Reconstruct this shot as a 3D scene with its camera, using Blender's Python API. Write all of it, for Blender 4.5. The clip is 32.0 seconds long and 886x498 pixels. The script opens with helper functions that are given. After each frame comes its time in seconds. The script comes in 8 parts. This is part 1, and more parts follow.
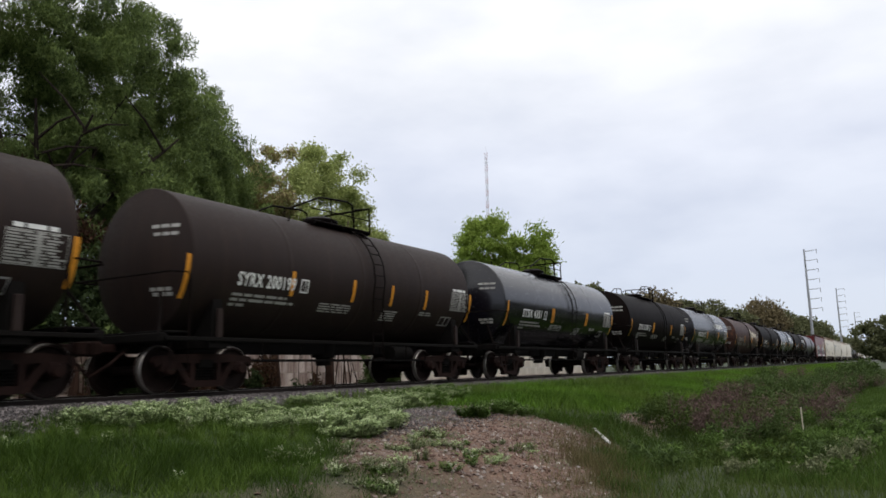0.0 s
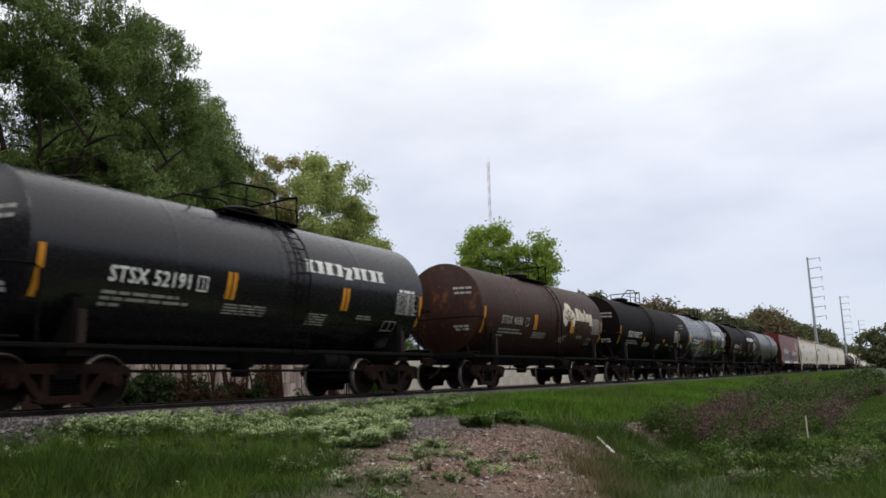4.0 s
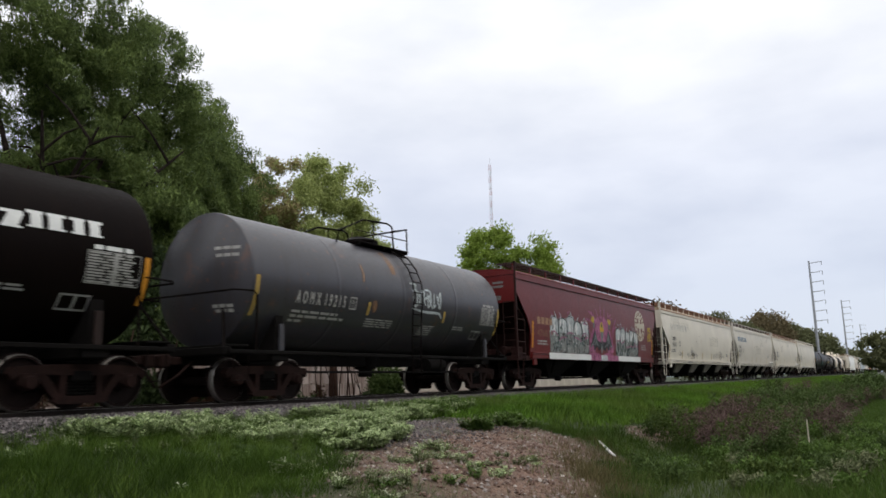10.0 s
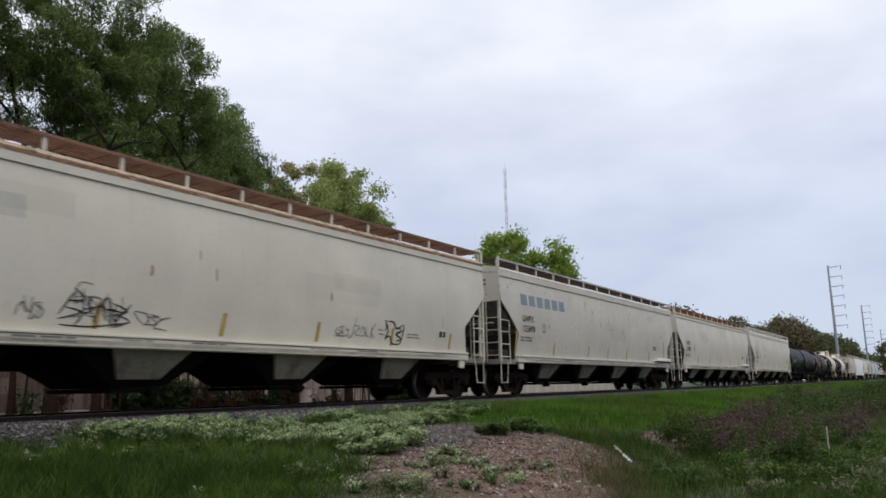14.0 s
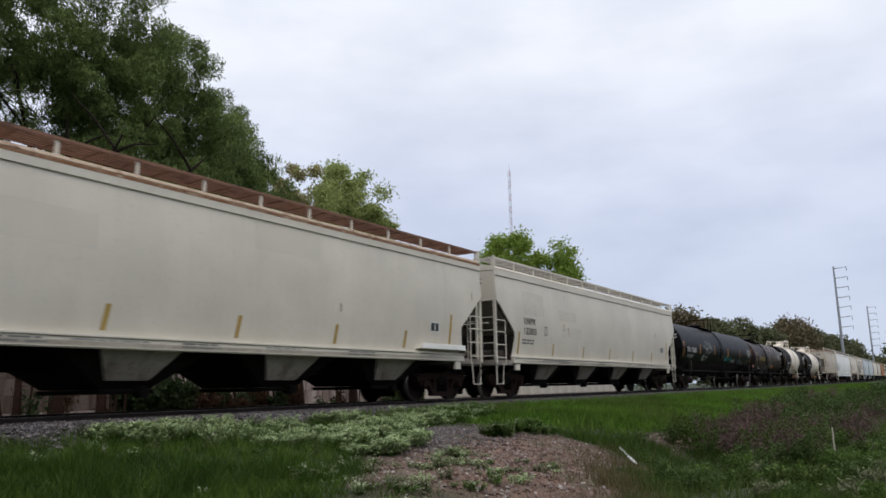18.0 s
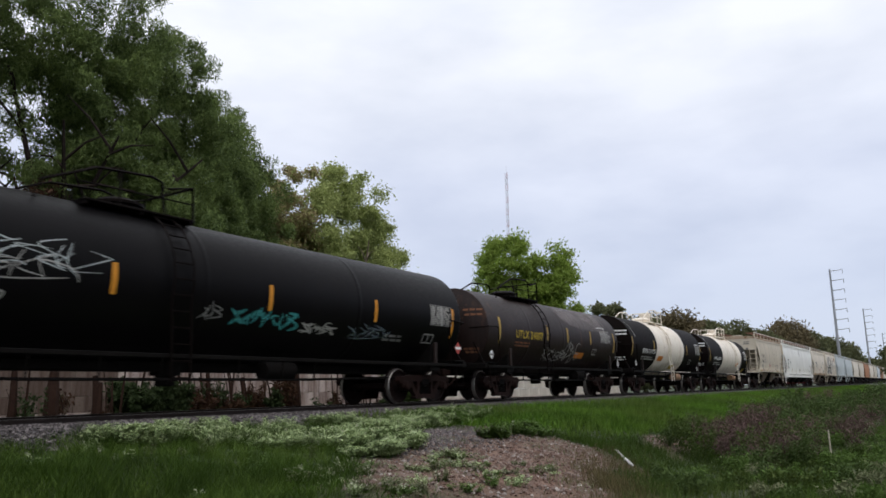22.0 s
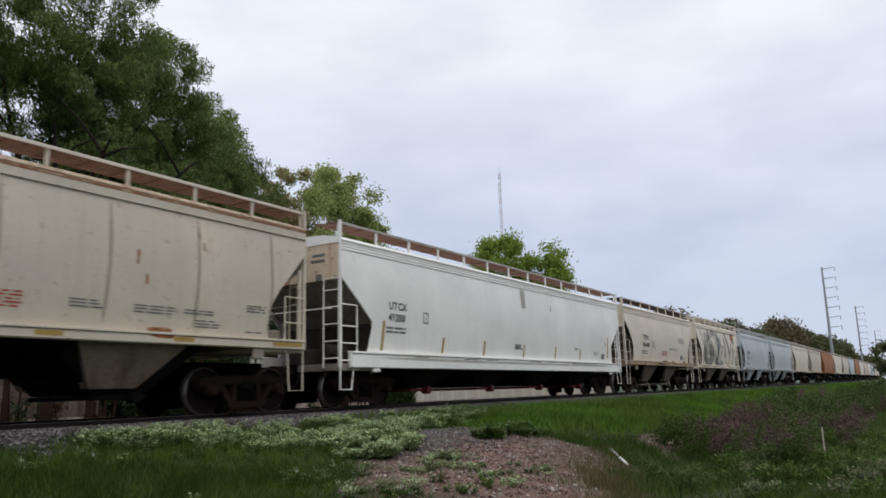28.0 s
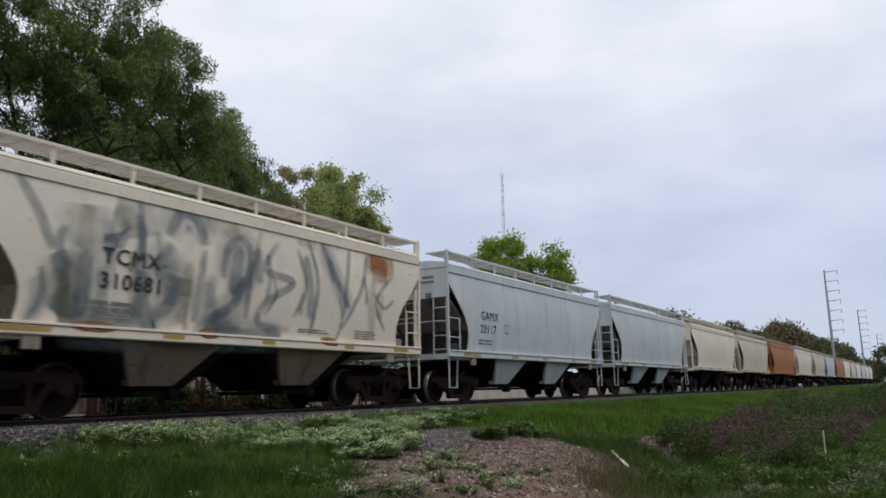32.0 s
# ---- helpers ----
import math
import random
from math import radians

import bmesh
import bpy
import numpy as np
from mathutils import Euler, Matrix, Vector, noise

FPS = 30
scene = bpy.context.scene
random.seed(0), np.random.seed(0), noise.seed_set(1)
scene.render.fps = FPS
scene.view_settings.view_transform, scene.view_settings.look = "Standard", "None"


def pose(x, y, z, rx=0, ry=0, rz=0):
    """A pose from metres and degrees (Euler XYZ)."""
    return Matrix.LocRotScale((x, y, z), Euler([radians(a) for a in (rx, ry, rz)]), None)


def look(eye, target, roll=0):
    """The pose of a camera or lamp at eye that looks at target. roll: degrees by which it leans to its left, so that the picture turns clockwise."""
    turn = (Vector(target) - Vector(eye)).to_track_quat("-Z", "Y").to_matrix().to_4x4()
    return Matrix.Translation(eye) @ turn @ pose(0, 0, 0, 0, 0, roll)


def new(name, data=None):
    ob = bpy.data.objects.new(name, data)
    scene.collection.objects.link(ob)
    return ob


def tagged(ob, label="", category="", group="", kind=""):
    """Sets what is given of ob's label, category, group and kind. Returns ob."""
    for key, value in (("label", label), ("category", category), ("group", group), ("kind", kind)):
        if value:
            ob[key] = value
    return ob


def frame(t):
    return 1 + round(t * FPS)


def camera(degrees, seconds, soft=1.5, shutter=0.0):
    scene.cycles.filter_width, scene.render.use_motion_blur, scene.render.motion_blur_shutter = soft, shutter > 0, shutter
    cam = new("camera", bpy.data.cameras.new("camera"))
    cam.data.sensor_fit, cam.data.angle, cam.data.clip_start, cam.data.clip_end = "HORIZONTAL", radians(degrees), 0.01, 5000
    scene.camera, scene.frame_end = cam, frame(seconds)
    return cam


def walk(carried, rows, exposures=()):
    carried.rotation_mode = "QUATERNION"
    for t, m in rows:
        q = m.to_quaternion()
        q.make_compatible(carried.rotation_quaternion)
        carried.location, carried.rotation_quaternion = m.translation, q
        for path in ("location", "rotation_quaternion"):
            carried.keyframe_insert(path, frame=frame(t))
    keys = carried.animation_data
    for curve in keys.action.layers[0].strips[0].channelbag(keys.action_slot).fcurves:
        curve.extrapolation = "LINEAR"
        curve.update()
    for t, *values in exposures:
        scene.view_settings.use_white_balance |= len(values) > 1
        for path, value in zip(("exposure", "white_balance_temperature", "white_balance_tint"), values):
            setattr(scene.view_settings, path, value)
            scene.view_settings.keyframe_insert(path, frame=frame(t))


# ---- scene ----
LENS = 61.78
EYE = Vector((0.0, -12.8, 0.325))
# seconds, heading from the track's line, tilt up and lean, in degrees
HEADINGS = [
    (0.0, 31.27, 9.26, -1.40), (0.5, 31.29, 9.39, -1.34), (1.0, 31.31, 9.51, -1.39), (1.5, 31.34, 9.61, -1.46), (2.0, 31.38, 9.71, -1.43),
    (2.5, 31.40, 9.84, -1.38), (3.0, 31.41, 9.94, -1.46), (3.5, 31.43, 9.99, -1.63), (5.5, 31.61, 9.92, -1.23), (6.0, 31.65, 9.96, -1.29),
    (6.5, 31.65, 10.01, -1.35), (7.0, 31.61, 10.05, -1.36), (7.5, 31.56, 10.06, -1.26), (8.0, 31.52, 10.08, -1.16), (8.5, 31.49, 10.12, -1.19),
    (9.0, 31.47, 10.14, -1.28), (9.5, 31.49, 10.15, -1.31), (10.0, 31.55, 10.16, -1.32), (10.5, 31.69, 10.20, -1.33), (11.0, 31.94, 10.24, -1.36),
    (11.5, 32.18, 10.28, -1.40), (12.0, 32.33, 10.35, -1.36), (12.5, 32.44, 10.44, -1.27), (13.0, 32.51, 10.51, -1.26), (13.5, 32.59, 10.54, -1.29),
    (14.0, 32.73, 10.54, -1.16), (14.5, 32.90, 10.53, -0.86), (16.5, 33.18, 10.45, -1.21), (17.0, 33.16, 10.52, -1.15), (17.5, 33.13, 10.58, -1.16),
    (18.0, 33.07, 10.64, -1.13), (18.5, 32.99, 10.69, -1.13), (19.0, 32.92, 10.74, -1.18), (19.5, 32.89, 10.82, -1.15), (20.0, 32.87, 10.92, -1.05),
    (20.5, 32.85, 10.99, -1.05), (21.0, 32.84, 10.98, -1.09), (21.5, 32.83, 10.90, -1.07), (22.0, 32.83, 10.79, -1.09), (22.5, 32.80, 10.70, -1.20),
    (23.0, 32.76, 10.65, -1.28), (23.5, 32.70, 10.63, -1.30), (24.0, 32.63, 10.63, -1.28), (24.5, 32.54, 10.66, -1.32), (25.0, 32.46, 10.72, -1.37),
    (25.5, 32.40, 10.80, -1.37), (27.5, 32.31, 10.86, -1.59), (28.0, 32.33, 10.85, -1.62), (28.5, 32.36, 10.85, -1.66), (29.0, 32.43, 10.81, -1.55),
    (29.5, 32.53, 10.76, -1.36), (30.0, 32.59, 10.76, -1.27), (30.5, 32.61, 10.80, -1.27), (31.0, 32.60, 10.84, -1.27), (31.5, 32.55, 10.87, -1.23),
    (32.0, 32.49, 10.87, -1.15),
]

def aim(heading, tilt):
    a, b = radians(heading), radians(tilt)
    return EYE + Vector((math.cos(a) * math.cos(b), math.sin(a) * math.cos(b), math.sin(b)))


cam = camera(LENS, 32.0, 1.6, 0.22)
walk(cam, [(t, look(EYE, aim(h, p), r)) for t, h, p, r in HEADINGS], [(0.0, 0.13, 6720, 8.5), (10.0, 0.13, 6720, 8.5), (12.8, 0.12, 6600, 9), (14.0, -0.05, 6350, 10), (20.0, -0.06, 6350, 10), (23.0, 0.06, 6450, 10), (25.5, 0.06, 6450, 10), (28.0, -0.09, 6400, 10), (32.0, -0.13, 6350, 10)])


def gone(t):
    """Metres that the train has run along the track, counted from its place at 16 s."""
    u = (t - 16) / 16
    return sum(k * u ** (i + 1) for i, k in enumerate((161.990, 2.957, 7.511, -9.034, -3.182, 4.536)))

# ---- light ----
def make_world():
    w = bpy.data.worlds.new("overcast_sky")
    scene.world = w
    w.use_nodes = True
    n, l = w.node_tree.nodes, w.node_tree.links
    n.clear()
    out, bg = n.new("ShaderNodeOutputWorld"), n.new("ShaderNodeBackground")
    sky = n.new("ShaderNodeTexSky")
    sky.sky_type, sky.sun_disc = "NISHITA", False
    sky.sun_elevation, sky.sun_rotation = radians(58), radians(200)
    sky.air_density, sky.dust_density = 1.0, 2.0
    dim = n.new("ShaderNodeMix")
    dim.data_type, dim.blend_type = "RGBA", "MULTIPLY"
    dim.inputs[0].default_value = 1.0
    dim.inputs[7].default_value = (0.10, 0.10, 0.10, 1)
    l.new(sky.outputs[0], dim.inputs[6])
    tc, sep = n.new("ShaderNodeTexCoord"), n.new("ShaderNodeSeparateXYZ")
    l.new(tc.outputs["Generated"], sep.inputs[0])
    # cloud deck: brighter towards the zenith
    deck = n.new("ShaderNodeValToRGB")
    e = deck.color_ramp.elements
    e[0].position, e[0].color = 0.0, (0.61, 0.68, 0.82, 1)
    e[1].position, e[1].color = 1.0, (1.30, 1.32, 1.38, 1)
    for pos, col in ((0.12, (0.63, 0.695, 0.855, 1)), (0.27, (0.75, 0.80, 0.945, 1)), (0.42, (0.92, 0.95, 1.03, 1))):
        k = e.new(pos)
        k.color = col
    l.new(sep.outputs[2], deck.inputs[0])
    stretch = n.new("ShaderNodeMapping")
    stretch.inputs["Scale"].default_value = (1.0, 1.0, 2.6)
    l.new(tc.outputs["Generated"], stretch.inputs[0])
    noise_tex = n.new("ShaderNodeTexNoise")
    noise_tex.inputs["Scale"].default_value, noise_tex.inputs["Detail"].default_value = 3.2, 5
    l.new(stretch.outputs[0], noise_tex.inputs[0])
    lumps = n.new("ShaderNodeValToRGB")
    lumps.color_ramp.elements[0].position, lumps.color_ramp.elements[0].color = 0.36, (0.90, 0.91, 0.93, 1)
    lumps.color_ramp.elements[1].position, lumps.color_ramp.elements[1].color = 0.60, (1.08, 1.07, 1.05, 1)
    l.new(noise_tex.outputs[0], lumps.inputs[0])
    clouds = n.new("ShaderNodeMix")
    clouds.data_type, clouds.blend_type = "RGBA", "MULTIPLY"
    clouds.inputs[0].default_value = 1.0
    l.new(deck.outputs[0], clouds.inputs[6])
    l.new(lumps.outputs[0], clouds.inputs[7])
    both = n.new("ShaderNodeMix")
    both.data_type = "RGBA"
    both.inputs[0].default_value = 0.94
    l.new(dim.outputs[2], both.inputs[6])
    l.new(clouds.outputs[2], both.inputs[7])
    l.new(both.outputs[2], bg.inputs[0])
    bg.inputs[1].default_value = 1.0
    l.new(bg.outputs[0], out.inputs[0])


make_world()
sun = new("sun", bpy.data.lights.new("sun", "SUN"))
sun.data.energy, sun.data.angle, sun.data.color = 0.72, radians(25), (1.0, 0.96, 0.9)
sun.matrix_world = look((-20, -30, 60), (0, 0, 0))

# ---- materials ----
def blank(name):
    m = bpy.data.materials.new(name)
    m.use_nodes = True
    n = m.node_tree.nodes
    return m, n, m.node_tree.links, n["Principled BSDF"]


def rgba(c):
    return (*c, 1.0)


def noise_node(n, l, co, scale, detail=4, rough=0.55, stretch=None):
    t = n.new("ShaderNodeTexNoise")
    t.inputs["Scale"].default_value, t.inputs["Detail"].default_value, t.inputs["Roughness"].default_value = scale, detail, rough
    if stretch:
        mp = n.new("ShaderNodeMapping")
        mp.inputs["Scale"].default_value = stretch
        l.new(co, mp.inputs[0])
        l.new(mp.outputs[0], t.inputs[0])
    else:
        l.new(co, t.inputs[0])
    return t.outputs[0]


def ramp(n, l, fac, lo, hi, a=(0, 0, 0), b=(1, 1, 1)):
    r = n.new("ShaderNodeValToRGB")
    r.color_ramp.elements[0].position, r.color_ramp.elements[0].color = lo, rgba(a)
    r.color_ramp.elements[1].position, r.color_ramp.elements[1].color = hi, rgba(b)
    l.new(fac, r.inputs[0])
    return r.outputs[0]


def mix(n, l, fac, a, b, kind="MIX"):
    m = n.new("ShaderNodeMix")
    m.data_type, m.blend_type = "RGBA", kind
    for socket, v in ((0, fac), (6, a), (7, b)):
        if isinstance(v, (int, float)):
            m.inputs[socket].default_value = v
        elif isinstance(v, tuple):
            m.inputs[socket].default_value = rgba(v)
        else:
            l.new(v, m.inputs[socket])
    return m.outputs[2]


def bump(n, l, height, bsdf, strength=0.3, dist=0.01):
    b = n.new("ShaderNodeBump")
    b.inputs["Strength"].default_value, b.inputs["Distance"].default_value = strength, dist
    l.new(height, b.inputs["Height"])
    l.new(b.outputs[0], bsdf.inputs["Normal"])


def paint(name, col, dirt=(0.10, 0.08, 0.06), amount=0.5, rough=0.5, rust=0.0, streak=1.0, spec=0.2):
    """Weathered paint: broad fading, streaks that run down, specks of grime and rust."""
    m, n, l, p = blank(name)
    tc = n.new("ShaderNodeTexCoord").outputs["Object"]
    fade = noise_node(n, l, tc, 0.55, 3)
    c = mix(n, l, ramp(n, l, fade, 0.35, 0.7), tuple(v * 0.95 for v in col), tuple(min(1, v * 1.10 + 0.001) for v in col))
    cloud = noise_node(n, l, tc, 1.4, 6, 0.7, (0.5, 1, 1.6))
    c = mix(n, l, ramp(n, l, cloud, 0.46, 0.62, (0, 0, 0), (amount * 0.35,) * 3), c, tuple(v * 0.6 + d * 0.4 for v, d in zip(col, dirt)))
    runs = noise_node(n, l, tc, 1.0, 5, 0.6, (3.2, 3.2, 0.22))
    k = ramp(n, l, runs, 0.50, 0.74)
    c = mix(n, l, mix(n, l, 1.0, k, (amount * streak,) * 3, "MULTIPLY"), c, dirt)
    fine = noise_node(n, l, tc, 14, 5, 0.7)
    c = mix(n, l, mix(n, l, 1.0, ramp(n, l, fine, 0.52, 0.72), (amount * 0.6,) * 3, "MULTIPLY"), c, dirt)
    if rust:
        spots = noise_node(n, l, tc, 2.1, 6, 0.68, (1, 1, 0.6))
        c = mix(n, l, mix(n, l, 1.0, ramp(n, l, spots, 0.60, 0.70), (rust,) * 3, "MULTIPLY"), c, (0.22, 0.085, 0.03))
        specks = noise_node(n, l, tc, 7.5, 3, 0.6)
        c = mix(n, l, ramp(n, l, specks, 0.645, 0.68, (0, 0, 0), (min(0.8, rust * 2.2),) * 3), c, (0.13, 0.06, 0.035))
    l.new(c, p.inputs["Base Color"])
    l.new(ramp(n, l, fine, 0.3, 0.8, (rough - 0.08,) * 3, (min(1, rough + 0.15),) * 3), p.inputs["Roughness"])
    p.inputs["Specular IOR Level"].default_value = spec
    dents = noise_node(n, l, tc, 1.6, 2)
    bump(n, l, mix(n, l, 0.25, dents, fine), p, 0.12 if rough > 0.25 else 0.03, 0.02)
    return m


def plain(name, col, rough=0.7, vary=0.25, scale=9.0, metal=0.0, strength=0.3, dist=0.01):
    m, n, l, p = blank(name)
    tc = n.new("ShaderNodeTexCoord").outputs["Object"]
    a = noise_node(n, l, tc, scale, 6, 0.65)
    b = noise_node(n, l, tc, scale * 0.13, 3)
    c = mix(n, l, ramp(n, l, a, 0.3, 0.7), tuple(v * (1 - vary) for v in col), tuple(min(1, v * (1 + vary)) for v in col))
    c = mix(n, l, ramp(n, l, b, 0.35, 0.68, (0, 0, 0), (0.5,) * 3), c, tuple(v * (1 - vary * 1.3) for v in col))
    l.new(c, p.inputs["Base Color"])
    p.inputs["Roughness"].default_value, p.inputs["Metallic"].default_value = rough, metal
    p.inputs["Specular IOR Level"].default_value = 0.5 if metal else 0.15
    bump(n, l, a, p, strength, dist)
    return m


def spray_mat(name, col, cover=0.7):
    """Sprayed paint, thin and patchy, through which the side shows."""
    m, n, l, p = blank(name)
    tc = n.new("ShaderNodeTexCoord").outputs["Object"]
    a, b = noise_node(n, l, tc, 2.6, 4, 0.6), noise_node(n, l, tc, 40, 3, 0.6)
    l.new(mix(n, l, ramp(n, l, b, 0.35, 0.65), tuple(v * 0.75 for v in col), tuple(min(1, v * 1.2) for v in col)), p.inputs["Base Color"])
    p.inputs["Roughness"].default_value = 0.65
    thin = ramp(n, l, mix(n, l, 0.4, a, b), 0.36, 0.62, (cover * 0.45,) * 3, (min(1, cover * 1.15),) * 3)
    l.new(thin, p.inputs["Alpha"])
    return m


def soft_spray(name, col, cover=0.7):
    """Sprayed paint that thins out where the stroke's own thickness falls off."""
    m, n, l, p = blank(name)
    tc = n.new("ShaderNodeTexCoord").outputs["Object"]
    a, b = noise_node(n, l, tc, 2.2, 5, 0.65), noise_node(n, l, tc, 45, 2, 0.6)
    p.inputs["Base Color"].default_value = rgba(col)
    p.inputs["Roughness"].default_value = 0.65
    at = n.new("ShaderNodeAttribute")
    at.attribute_name = "soft"
    thin = ramp(n, l, mix(n, l, 0.25, a, b), 0.30, 0.62, (cover * 0.3,) * 3, (cover,) * 3)
    l.new(mix(n, l, 1.0, thin, ramp(n, l, at.outputs["Fac"], 0.04, 0.5), "MULTIPLY"), p.inputs["Alpha"])
    return m


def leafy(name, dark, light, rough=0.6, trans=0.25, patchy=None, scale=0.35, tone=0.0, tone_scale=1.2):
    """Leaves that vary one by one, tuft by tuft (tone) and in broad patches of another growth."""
    m, n, l, p = blank(name)
    g = n.new("ShaderNodeNewGeometry")
    tc = n.new("ShaderNodeTexCoord").outputs["Object"]
    broad = noise_node(n, l, tc, 0.45, 3)
    a = mix(n, l, g.outputs["Random Per Island"], dark, light)
    c = mix(n, l, ramp(n, l, broad, 0.35, 0.7, (0, 0, 0), (0.55,) * 3), a, light)
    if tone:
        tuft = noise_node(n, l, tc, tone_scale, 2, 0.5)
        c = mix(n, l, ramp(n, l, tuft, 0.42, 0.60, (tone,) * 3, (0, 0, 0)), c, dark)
    if patchy:
        c = mix(n, l, ramp(n, l, noise_node(n, l, tc, scale, 4, 0.6), 0.44, 0.62, (0, 0, 0), (0.8,) * 3), c, patchy)
    l.new(c, p.inputs["Base Color"])
    p.inputs["Roughness"].default_value = rough
    p.inputs["Specular IOR Level"].default_value = 0.12
    out = n["Material Output"]
    t = n.new("ShaderNodeBsdfTranslucent")
    l.new(c, t.inputs[0])
    ms = n.new("ShaderNodeMixShader")
    ms.inputs[0].default_value = trans
    l.new(p.outputs[0], ms.inputs[1])
    l.new(t.outputs[0], ms.inputs[2])
    l.new(ms.outputs[0], out.inputs[0])
    return m


